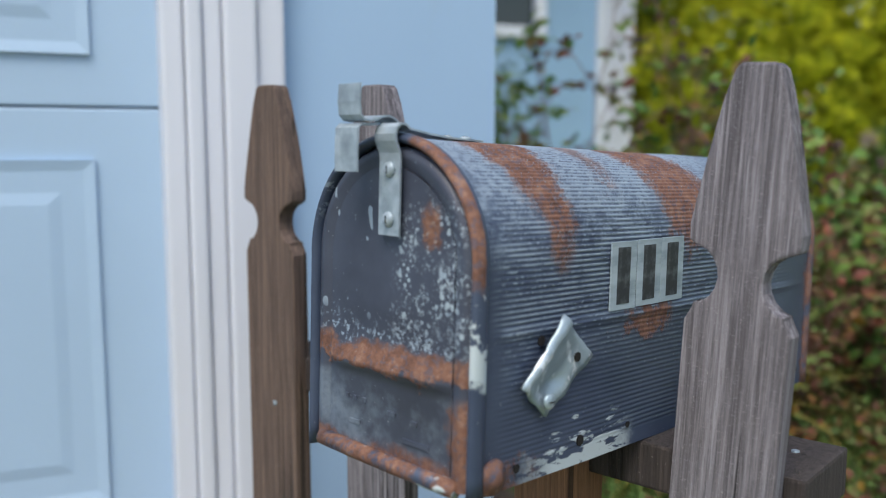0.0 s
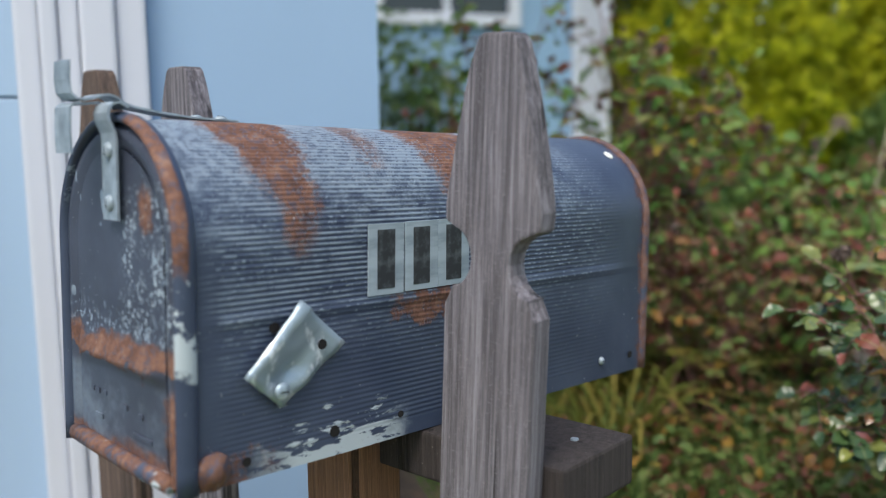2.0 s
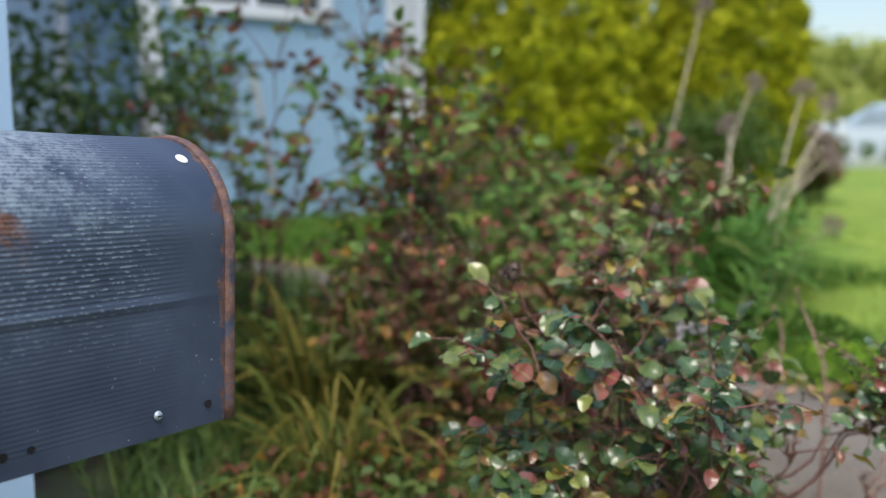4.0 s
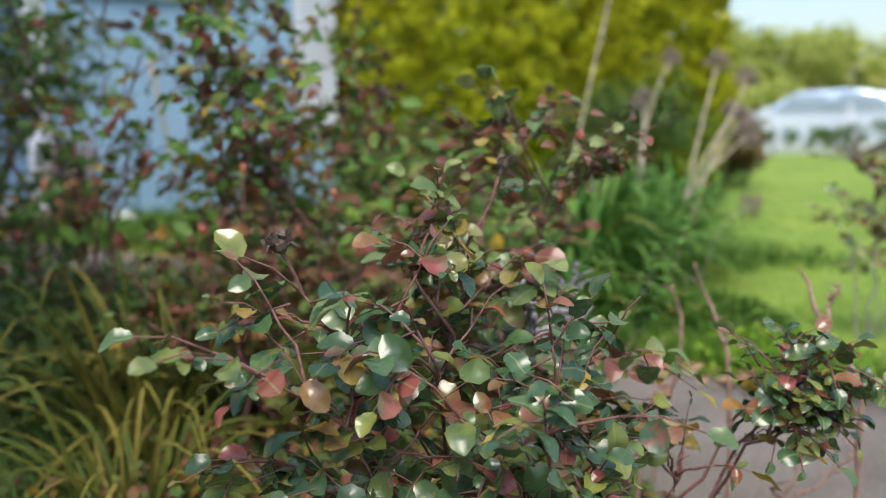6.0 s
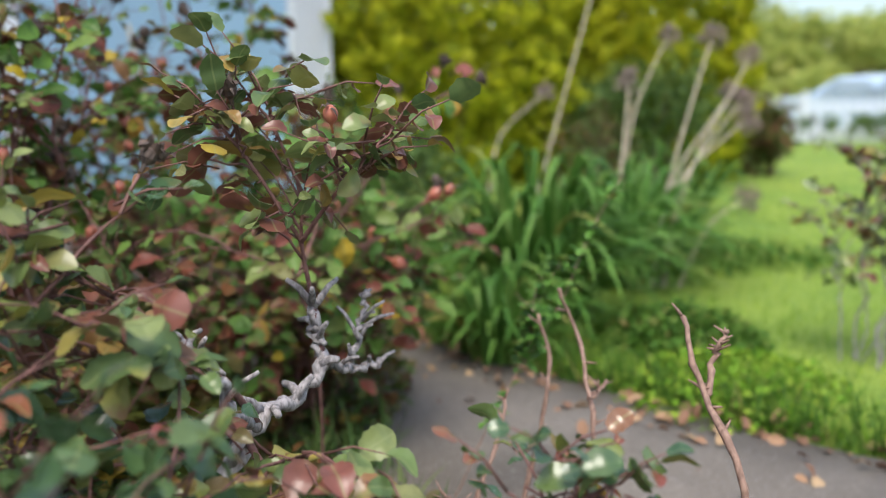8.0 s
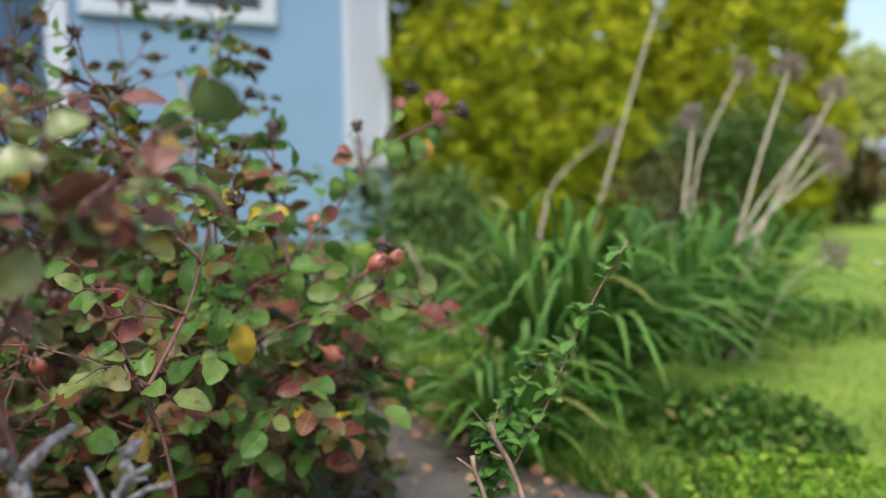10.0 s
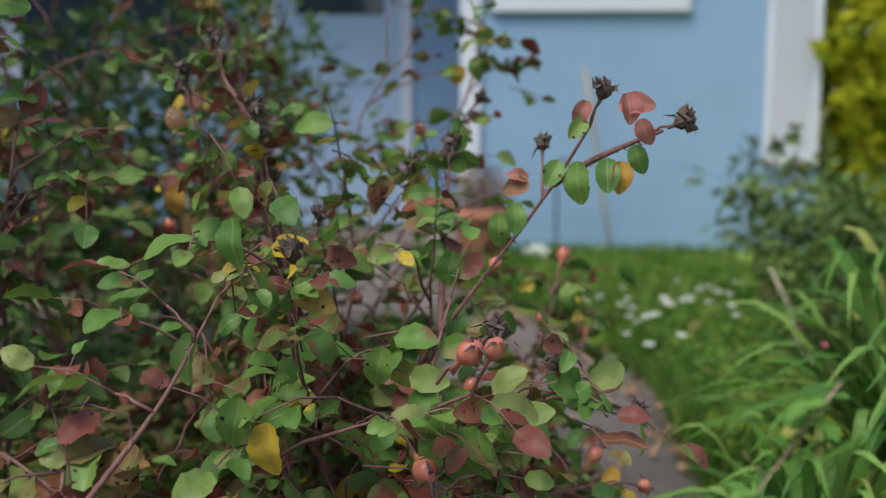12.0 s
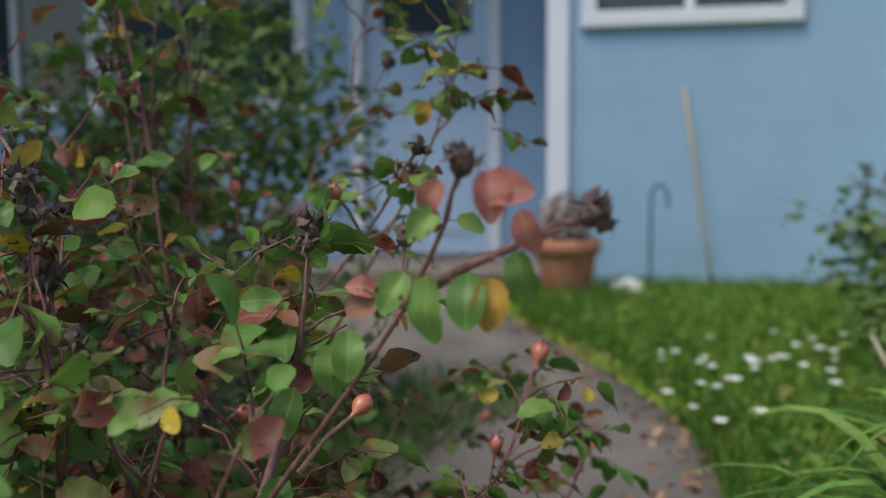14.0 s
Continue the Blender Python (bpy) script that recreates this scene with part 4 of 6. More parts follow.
def picket_outline(w, top, both):
    """French gothic picket: spear head over two scooped notches."""
    h = w / 2
    out = [(-h, 0.02), (h, 0.02), (h, top - 0.188)]
    out += [(h - 0.006, top - 0.176)]
    for i in range(9):
        a = -math.pi / 2 + math.pi * (i + 0.5) / 9
        out.append((h - 0.002 - 0.021 * math.cos(a), top - 0.153 + 0.022 * math.sin(a)))
    out += [(h + 0.001, top - 0.128), (h + 0.0015, top - 0.116)]
    for i in range(1, 9):
        t = i / 9
        out.append((0.017 + (h + 0.001 - 0.017) * (1 - t) ** 0.82 * (1 - 0.04 * t), top - 0.112 + 0.106 * t))
    out += [(0.016, top - 0.004), (0.012, top)]
    left = [(-x, z) for x, z in reversed(out[2:]) if both or z > top - 0.13 or z < top - 0.18]
    return out + left


def picket(x, y, top, turn, material, label, w=0.085, th=0.021, lean=0.0, both=True):
    p = thing("fence_picket", pose(x, y, 0, 0, lean, turn), label, "picket", "pickets of the fence")
    bm = extrude_shape(picket_outline(w, top, both), -th / 2, th / 2, 0.0022)
    for v in bm.verts:
        v.co.y += 0.0012 * noise.noise((v.co.x * 20, 0, v.co.z * 5 + x * 9))
        v.co.x += 0.0010 * noise.noise((v.co.x * 9, 3, v.co.z * 14 + x * 9))
    part("board", bm, material, p)
    for z in (0.655, 0.30):
        nail = bmesh.new()
        lathe(nail, [(0.0032, 0), (0.003, 0.0008), (0.001, 0.0011)], 10)
        part("nail", nail, ZINC, p).matrix_local = Matrix.Translation((0.006, -th / 2, z)) @ Euler((radians(90), 0, 0)).to_matrix().to_4x4()
    return p


picket(0.1822, 0.6522, 1.008, -42.0, GREYWOOD, "silver-grey weathered wooden picket with a spear top", w=0.0795, th=0.019, lean=3.12)
picket(-0.063, 0.868, 1.008, FENCE, GREYWOOD, "grey-brown weathered picket with a spear top")
picket(-0.191, 0.990, 1.016, FENCE, BROWNWOOD, "dark brown weathered picket with a spear top")
FD = Vector((math.cos(radians(FENCE)), math.sin(radians(FENCE)), 0))
FNRM = Vector((-FD.y, FD.x, 0))
e = Vector((0.224, 0.626, 0)) + FD * 0.044 + FNRM * 0.011
rail = thing("fence_rail", Matrix.Translation((e.x, e.y, 0.672)) @ pose(0, 0, 0, 0, 0, FENCE), "dark weathered wooden fence rail lying flat", "rail")
bm = a_box(-0.62, 0.0, -0.007, 0.089, 0.0, 0.039, bevel=0.003)
part("beam", bm, RAILWOOD, rail)
for x, y in ((-0.028, 0.05), (-0.06, 0.03)):
    nail = bmesh.new()
    lathe(nail, [(0.0034, 0.0388), (0.003, 0.0402), (0.001, 0.0406)], 10)
    part("nail", nail, ZINC, rail).matrix_local = pose(x, y, 0)
rail2 = thing("fence_rail", Matrix.Translation((e.x, e.y, 0.25)) @ pose(0, 0, 0, 0, 0, FENCE), "dark weathered lower fence rail", "rail")
part("beam", a_box(-0.62, 0.0, 0.001, 0.04, 0.0, 0.089, bevel=0.003), RAILWOOD, rail2)
post = thing("fence_post", Matrix.Translation((0.084, 0.712, 0)) @ pose(0, 0, 0, 0, 0, FENCE), "red-brown wooden post under the rail", "post")
part("shaft", a_box(-0.030, 0.026, 0.0, 0.056, 0.0, 0.7045, bevel=0.003), POSTWOOD, post)


def hpos(u, n, z):
    return (u * math.cos(radians(22)) - n * math.sin(radians(22)), u * math.sin(radians(22)) + n * math.cos(radians(22)), z)


# ---- plants ----
def leaf_shape(length, width, fold=0.35, curl=0.25, teeth=True, rows=10):
    """An oval leaf from its stalk at the origin along y, folded along the midrib, toothed at the edge."""
    verts, faces = [], []
    for j in range(rows + 1):
        t = j / rows
        w = width / 2 * math.sqrt(max(0.0, 1 - abs(2 * t ** 1.08 - 1) ** 2.3)) + 0.0004
        if teeth and 0 < j < rows:
            w *= 1.0 if j % 2 else 0.90
        w *= 1 - 0.20 * max(0.0, (t - 0.62) / 0.38) ** 1.6
        if j == rows:
            w = width * 0.09
        z = -curl * length * t * t + 0.035 * length * math.sin(9 * t + 4 * width / length)
        y = length * (t - 0.12 * curl * t * t)
        verts += [(-w, y - (0.02 * length if j % 2 else 0), z + fold * w), (-w * 0.5, y, z + fold * w * 0.38), (0, y, z), (w * 0.5, y, z + fold * w * 0.38), (w, y - (0.02 * length if j % 2 else 0), z + fold * w)]
    for j in range(rows):
        for i in range(4):
            a = j * 5 + i
            faces.append((a, a + 1, a + 6, a + 5))
    return verts, faces


def leaf_mesh(name, material, *args, **kw):
    v, f = leaf_shape(*args, **kw)
    me = bpy.data.meshes.new(name)
    me.from_pydata(v, [], f)
    me.materials.append(material)
    me.shade_smooth()
    return me


def frame_to(direction, up=(0, 0, 1), roll=0.0):
    """A turn whose y runs along the direction and whose z leans to up."""
    y = Vector(direction).normalized()
    x = y.cross(Vector(up))
    x = x.normalized() if x.length > 1e-4 else Vector((1, 0, 0))
    z = x.cross(y)
    m = Matrix((x, y, z)).transposed().to_4x4()
    return m @ Matrix.Rotation(roll, 4, "Y")


def curve_points(a, b, bow, rng, n=9, wob=0.014):
    a, b = Vector(a), Vector(b)
    c = (a + b) / 2 + Vector(bow)
    out = []
    for i in range(n + 1):
        t = i / n
        p = a * (1 - t) ** 2 + c * 2 * t * (1 - t) + b * t * t
        k = 0 if i in (0, n) else wob
        out.append(p + Vector((rng.uniform(-k, k), rng.uniform(-k, k), rng.uniform(-k, k) * 0.5)))
    return out


def smooth_line(points, n=12):
    """A smooth curve through the points, as n + 1 places."""
    p = [Vector(q) for q in points]
    p = [p[0]] + p + [p[-1]]
    out = []
    for i in range(n + 1):
        f = i / n * (len(p) - 3)
        j = min(int(f), len(p) - 4)
        t = f - j
        a, b, c, d = p[j:j + 4]
        out.append(0.5 * (2 * b + (c - a) * t + (2 * a - 5 * b + 4 * c - d) * t * t + (3 * b - a - 3 * c + d) * t ** 3))
    return out


def hip_mesh(material=None):
    bm = bmesh.new()
    lathe(bm, [(0.0015, -0.016), (0.0016, -0.010), (0.0022, -0.004), (0.006, 0.0), (0.0088, 0.005), (0.0092, 0.010), (0.0075, 0.015), (0.0048, 0.0175), (0.0042, 0.019), (0.001, 0.019)], 12)
    return mesh_of("hip", bm, HIP, True)


def sepal_crown(rng, n=5, length=0.014, material=SPENT):
    bm = bmesh.new()
    for i in range(n):
        a = 2 * math.pi * i / n + rng.uniform(-0.3, 0.3)
        l = length * rng.uniform(0.6, 1.25)
        d = Vector((math.cos(a), math.sin(a), rng.uniform(-0.5, 0.7)))
        s = Vector((-math.sin(a), math.cos(a), 0)) * 0.0019
        b = Vector((0, 0, 0)) + d * 0.002
        m, t = b + d * l * 0.55 + Vector((0, 0, 0.003)), b + d * l + Vector((0, 0, -0.004))
        up = Vector((0, 0, 0.0007))
        vs = [bm.verts.new(q) for q in (b - s, b + s, m + s * 0.8, m - s * 0.8, t, b + up, m + up)]
        for f in ((0, 1, 5), (0, 5, 6, 3), (1, 2, 6, 5), (3, 6, 4), (2, 4, 6), (0, 3, 2, 1), (3, 4, 2)):
            bm.faces.new([vs[q] for q in f])
    return mesh_of("sepals", bm, material)


def bloom_mesh(rng):
    """A withered bloom: crumpled dark petals over a small cup."""
    bm = bmesh.new()
    lathe(bm, [(0.0014, -0.012), (0.002, -0.006), (0.0062, -0.002), (0.0068, 0.003), (0.005, 0.006)], 10)
    for i in range(16):
        a, t = rng.uniform(0, 6.28), rng.uniform(0.2, 1.1)
        d = Vector((math.cos(a) * math.sin(t), math.sin(a) * math.sin(t), math.cos(t)))
        s = d.orthogonal().normalized() * rng.uniform(0.003, 0.006)
        c = d * rng.uniform(0.006, 0.012)
        n = d.cross(s).normalized() * 0.002
        vs = [bm.verts.new(q) for q in (d * 0.001, c + s + n, d * rng.uniform(0.012, 0.018) - n, c - s + n, c + n * 1.7)]
        for f in ((0, 1, 4), (1, 2, 4), (2, 3, 4), (3, 0, 4), (0, 3, 2, 1)):
            bm.faces.new([vs[q] for q in f])
    return mesh_of("withered_bloom", bm, SPENT)


RNG = random.Random(5)
HIPS = hip_mesh()
SEPALS = [sepal_crown(RNG) for _ in range(3)]
BLOOMS = [bloom_mesh(RNG) for _ in range(3)]


def rose(label, base, targets, seed, leaf_material, leaf_len, sprays, cane=REDCANE, hips=0, blooms=0, spread=0.10, cane_r=0.0055, leaf_w=0.68, parts_max=280,
         droop=0.35, twigs=6, bare=0.45, name="rose_bush", tip_leaf=True, more=1.9, face=0.9, lines=(), old_wood=(), marks=()):
    """A rose: canes from the base to each target, side twigs with leaf sprays, hips and withered blooms at their tips."""
    rng = random.Random(seed)
    root = thing(name, Matrix.Translation(base), label, "rose bush", "rose bushes")
    o = Vector(base)
    shapes = [leaf_mesh("leaf", leaf_material, leaf_len * s, leaf_len * leaf_w * s * k, f, c) for s, k, f, c in
              ((1.0, 1.0, 0.30, 0.18), (0.85, 1.05, 0.45, 0.35), (1.12, 0.92, 0.15, 0.10), (0.7, 1.0, 0.55, 0.5), (0.95, 1.1, -0.2, 0.3))]
    poses, tips = [], []

    def spray(p, d, bm, n):
        """A compound leaf: a thin stalk with paired leaflets."""
        d = (Vector(d).normalized() + Vector((0, 0, -droop * rng.uniform(0, 1.2)))).normalized()
        ln = leaf_len * rng.uniform(1.5, 2.4)
        end = p + d * ln + Vector((0, 0, -0.25 * ln * droop))
        tube(bm, [p, (p + end) / 2 + Vector((0, 0, 0.1 * ln)), end], [0.0011, 0.0009, 0.0006], 4)
        side = d.cross(Vector((0, 0, 1)))
        side = side.normalized() if side.length > 1e-3 else Vector((1, 0, 0))
        side = (side + Vector((0, 0, rng.uniform(-0.5, 0.5)))).normalized()
        for i in range(n):
            t = 1.0 if i == n - 1 else 0.35 + 0.5 * (i // 2) / max(1, n // 2)
            q = p + (end - p) * t
            dd = d if i == n - 1 else (d * 0.5 + side * (1 if i % 2 else -1)).normalized()
            dd = dd + Vector((rng.uniform(-0.3, 0.3), rng.uniform(-0.3, 0.3), rng.uniform(-0.5, 0.25)))
            up = Vector((q.x, q.y, 0)).normalized() * face + Vector((rng.uniform(-0.6, 0.6), rng.uniform(-0.6, 0.6), 0.8))
            poses.append(Matrix.Translation(q) @ frame_to(dd, up, rng.uniform(-0.4, 0.4)) @ Matrix.Scale(rng.uniform(0.4, 1.28), 4))

    for points, r0, r1, spurs in old_wood:
        # gnarled grey wood with pruned spurs
        pts = [q - o + Vector((rng.gauss(0, 0.0022), rng.gauss(0, 0.0022), rng.gauss(0, 0.0022))) for q in smooth_line(points, 22)]
        bm = bmesh.new()
        tube(bm, pts, [(r0 + (r1 - r0) * i / 22) * (0.72 + 0.55 * rng.random()) for i in range(23)], 8)
        for i in range(spurs):
            p = pts[rng.randint(7, 22)]
            d = Vector((rng.uniform(-1, 1), rng.uniform(-1, 1), rng.uniform(-0.2, 0.9))).normalized() * rng.uniform(0.012, 0.038)
            tube(bm, [p, p + d * 0.55 + Vector((0, 0, 0.003)), p + d], [r1 * 0.85, r1 * 0.65, r1 * 0.5], 6)
        part("old_wood", bm, GREYCANE, root, "silver-grey old wood with pruned spurs", smooth=True)
    for tx in list(targets) + list(lines):
        if isinstance(tx[0], (list, tuple)):
            pts = [q - o for q in smooth_line(tx[0], 12)]
            tx = (0, 0, 0, tx[1])
            shoots, reach = tx[3], 0.55
        else:
            shoots, reach = twigs, 1.0
            tgt = Vector(tx[:3]) - o
            start = Vector((rng.uniform(-0.05, 0.05), rng.uniform(-0.05, 0.05), 0))
            pts = curve_points(start, tgt, ((start - tgt).x * 0.25 + rng.uniform(-0.04, 0.04), (start - tgt).y * 0.25 + rng.uniform(-0.04, 0.04), 0.05), rng, 11)
        bm = bmesh.new()
        cr = cane_r * rng.uniform(0.45, 0.95)
        n = len(pts)
        tube(bm, pts, [cr * (1 - 0.62 * i / (n - 1)) * (1 + 0.18 * rng.random()) for i in range(n)], 7)
        for i in range(14):
            q = rng.uniform(0.05, 0.9) * (n - 1)
            a = pts[int(q)].lerp(pts[min(int(q) + 1, n - 1)], q % 1)
            d = Vector((rng.uniform(-1, 1), rng.uniform(-1, 1), -0.3)).normalized()
            tube(bm, [a, a + d * cane_r * 1.1, a + d * cane_r * 2.1], [0.0013, 0.0008, 0.0001], 4)
        wood_bm = bm
        count = round((tx[3] if len(tx) > 3 else sprays) * more)
        ends = [(pts[-1], pts[-1] - pts[-3])]
        for k in range(shoots):
            t = bare + (0.98 - bare) * (k + rng.random()) / shoots
            q = t * (n - 1)
            a = pts[int(q)].lerp(pts[min(int(q) + 1, n - 1)], q % 1)
            along = (pts[-1] - pts[0]).normalized()
            d = (Vector((rng.uniform(-1, 1), rng.uniform(-1, 1), rng.uniform(-0.1, 0.7))) + along * 0.5).normalized()
            ln = spread * reach * rng.uniform(0.5, 1.3)
            b = a + d * ln
            tw = curve_points(a, b, (0, 0, 0.15 * ln), rng, 4, 0.004)
            tube(wood_bm, tw, [cane_r * 0.45, cane_r * 0.4, cane_r * 0.36, cane_r * 0.3, cane_r * 0.24], 5)
            ends.append((b, d))
        for b, d in ends if count else ():
            tips.append((b, Vector(d).normalized()))
        for i in range(count):
            if i < len(ends) and tip_leaf:
                p, d = ends[i]
            else:
                e = rng.choice(ends)
                q = (bare + (1 - bare) * rng.random()) * (n - 1)
                on = pts[int(q)].lerp(pts[min(int(q) + 1, n - 1)], q % 1)
                p = on.lerp(e[0], rng.random()) if rng.random() < 0.5 else e[0] + Vector((rng.gauss(0, 0.3), rng.gauss(0, 0.3), rng.gauss(0, 0.25))) * spread * 0.45
                d = Vector((rng.uniform(-1, 1), rng.uniform(-1, 1), rng.uniform(-0.3, 0.5)))
            spray(Vector(p), d, wood_bm, rng.choice((3, 5, 5)))
        part("cane", wood_bm, cane, root, smooth=True)
    for what, tip, foot, size in marks:
        tip, foot = Vector(tip) - o, Vector(foot) - o
        d = (tip - foot).normalized()
        if isinstance(what, bpy.types.Material):
            lf = part("leaf", leaf_mesh("leaf", what, 0.8 * size, size * 0.55, rng.uniform(0.15, 0.6), rng.uniform(0.1, 0.5)), None, root)
            lf.matrix_local = Matrix.Translation(foot) @ frame_to(d, (0.25, -1.0, 0.45), rng.uniform(-0.5, 0.5))
            continue
        st = bmesh.new()
        tube(st, [foot, foot.lerp(tip, 0.55) + Vector((0, 0, 0.004)), tip], [0.0019, 0.0015, 0.0015], 6)
        part("stalk", st, cane, root)
        h = part("rose_hip" if what == "hip" else "withered_bloom", HIPS if what == "hip" else rng.choice(BLOOMS), None, root, "orange-red rose hip" if what == "hip" else "dark withered rose bloom")
        h.matrix_local = Matrix.Translation(tip + d * 0.008) @ frame_to(d) @ Euler((radians(-90), 0, 0)).to_matrix().to_4x4() @ Matrix.Scale(size, 4)
        c = part("sepal_crown", rng.choice(SEPALS), None, h)
        c.matrix_local = pose(0, 0, 0.0185 if what == "hip" else -0.001)
    rng.shuffle(poses)
    for m in poses[:parts_max]:
        lf = part("leaf", rng.choice(shapes), None, root)
        lf.matrix_local = m
    rest = poses[parts_max:]
    if rest:
        v, f = leaf_shape(leaf_len, leaf_len * leaf_w, 0.3, 0.25, True, 6)
        me = scatter("foliage", v, f, np.array([[list(r) for r in m] for m in rest]), leaf_material)
        tagged(part("foliage", me, None, root), kind="stuff")
    tips.sort(key=lambda q: q[0].z * (0.7 + 0.6 * rng.random()))
    rng2 = tips[-blooms:] if blooms else []
    low = tips[:len(tips) - blooms]
    rng.shuffle(low)
    for i, (p, d) in enumerate(low[:hips] + rng2):
        d = (d + Vector((0, 0, 0.6))).normalized()
        turn = frame_to(d) @ Euler((radians(-90), 0, 0)).to_matrix().to_4x4()
        st = bmesh.new()
        q = p + d * 0.030
        tube(st, [p, p + d * 0.016 + Vector((0, 0, 0.002)), q], [0.0016, 0.0013, 0.0014], 5)
        m = Matrix.Translation(q + d * 0.014) @ turn @ Matrix.Scale(rng.uniform(0.75, 1.15) * (0.88 if i < min(hips, len(low)) else 1.15), 4)
        if i < min(hips, len(low)):
            h = part("rose_hip", HIPS, None, root, "orange-red rose hip")
            h.matrix_local = m
            c = part("sepal_crown", rng.choice(SEPALS), None, h)
            c.matrix_local = pose(0, 0, 0.0185)
            part("stalk", st, cane, root)
        else:
            h = part("withered_bloom", rng.choice(BLOOMS), None, root, "dark withered rose bloom")
            h.matrix_local = m
            c = part("sepal_crown", rng.choice(SEPALS), None, h)
            c.matrix_local = pose(0, 0, -0.001)
            part("stalk", st, cane, root)
    return root


G = GROUND
# glossy small-leaved rose beside the mailbox
rose("low rose bush with glossy small dark green leaves", (0.88, 1.17, G),
     [(0.66, 1.02, 0.70), (0.70, 1.12, 0.74), (0.78, 1.05, 0.72), (0.80, 1.20, 0.76), (0.90, 1.05, 0.64), (0.95, 1.14, 0.64), (0.86, 1.22, 0.76), (0.74, 1.04, 0.58), (0.84, 1.00, 0.60), (0.92, 1.02, 0.57),
      (0.68, 1.10, 0.60), (1.00, 1.14, 0.58), (0.86, 0.98, 0.66)], 11, GLOSSLEAF, 0.026, 9, face=0.25, more=2.1, spread=0.08, cane_r=0.0036, twigs=6, bare=0.55, hips=0, blooms=2, leaf_w=0.74, parts_max=300)
rose("small leafy rose shoot leaning over the walk", (1.02, 1.22, G), [(1.19, 1.125, 0.635, 11), (1.205, 1.12, 0.605, 10), (1.18, 1.13, 0.59, 10), (1.06, 1.16, 0.54, 2)], 12, GLOSSLEAF, 0.022, 9, face=0.6, more=2.4, spread=0.035, cane_r=0.004, twigs=6, bare=0.88, leaf_w=0.74)
# older rose with silvery wood
rose("old rose bush with silver-grey wood and bronze leaves", (1.00, 1.40, G),
     [], 21, BRONZELEAF, 0.028, 7, face=0.5,
     cane=REDCANE, spread=0.075, cane_r=0.0036, twigs=5, bare=0.5, hips=1, blooms=1, more=2.1, leaf_w=0.72,
     lines=[([(1.054, 1.455, 0.64), (1.046, 1.462, 0.69), (1.036, 1.455, 0.75), (1.04, 1.44, 0.80)], 5), ([(1.036, 1.455, 0.75), (1.00, 1.46, 0.81), (0.961, 1.47, 0.866)], 7),
            ([(1.036, 1.455, 0.75), (1.07, 1.43, 0.80), (1.10, 1.414, 0.825)], 7), ([(0.994, 1.365, 0.61), (0.96, 1.31, 0.68), (0.90, 1.28, 0.74), (0.84, 1.27, 0.775)], 7),
            ([(0.96, 1.31, 0.68), (0.92, 1.26, 0.70), (0.885, 1.228, 0.715)], 6), ([(1.04, 1.44, 0.79), (1.02, 1.46, 0.84), (1.01, 1.47, 0.87)], 5),
            ([(0.984, 1.37, 0.596), (1.0, 1.30, 0.60), (1.02, 1.24, 0.63)], 6)],
     old_wood=[([(1.00, 1.40, G), (0.972, 1.36, 0.42), (0.961, 1.344, 0.552), (0.984, 1.37, 0.596)], 0.011, 0.0075, 7),
               ([(0.975, 1.36, 0.585), (1.0, 1.385, 0.612), (1.03, 1.43, 0.612), (1.054, 1.455, 0.638)], 0.0068, 0.0062, 7),
               ([(0.994, 1.365, 0.609), (0.975, 1.32, 0.64), (0.965, 1.30, 0.675), (0.945, 1.285, 0.705)], 0.0050, 0.0034, 7),
               ([(1.054, 1.455, 0.637), (1.08, 1.475, 0.622), (1.113, 1.491, 0.622)], 0.0052, 0.0032, 5),
               ([(1.078, 1.474, 0.622), (1.09, 1.485, 0.655), (1.099, 1.491, 0.692)], 0.0038, 0.0028, 6),
               ([(1.054, 1.455, 0.637), (1.047, 1.462, 0.665), (1.046, 1.462, 0.69)], 0.0062, 0.0046, 6)])


def bare_twig(base, tops, seed, label, leaves=0, r=0.004):
    """A pruned, nearly bare rose cane with forks, buds and a few leaves."""
    rng = random.Random(seed)
    root = thing("bare_rose_cane", Matrix.Translation(base), label, "rose cane", "bare rose canes")
    o = Vector(base)
    lm = leaf_mesh("leaf", STRAP, 0.021, 0.012, 0.3, 0.2)
    for i, t in enumerate(tops):
        t = Vector(t) - o
        a = Vector((0, 0, 0)) if i == 0 else (Vector(tops[0]) - o) * rng.uniform(0.3, 0.6)
        pts = curve_points(a, t, (rng.uniform(-0.03, 0.03), rng.uniform(-0.03, 0.03), 0), rng, 9, 0.006)
        bm = bmesh.new()
        tube(bm, pts, [r * (1.25 - 0.07 * k) * (1 + 0.35 * (k % 3 == 0)) for k in range(10)], 7)
        for k in range(9):
            p = pts[rng.randint(2, 9)]
            d = Vector((rng.uniform(-1, 1), rng.uniform(-1, 1), rng.uniform(0.0, 0.9))).normalized() * rng.uniform(0.010, 0.038)
            tube(bm, [p, p + d * 0.6, p + d], [r * 0.55, r * 0.42, r * 0.2], 5)
        part("cane", bm, TANTWIG, root, smooth=True)
        for k in range(leaves):
            q = rng.uniform(2.5, 8.99)
            p = pts[int(q)].lerp(pts[int(q) + 1], q % 1)
            lf = part("leaf", lm, None, root)
            lf.matrix_local = Matrix.Translation(p) @ frame_to((rng.uniform(-1, 1), rng.uniform(-1, 1), rng.uniform(-.2, .6))) @ Matrix.Scale(rng.uniform(0.7, 1.2), 4)


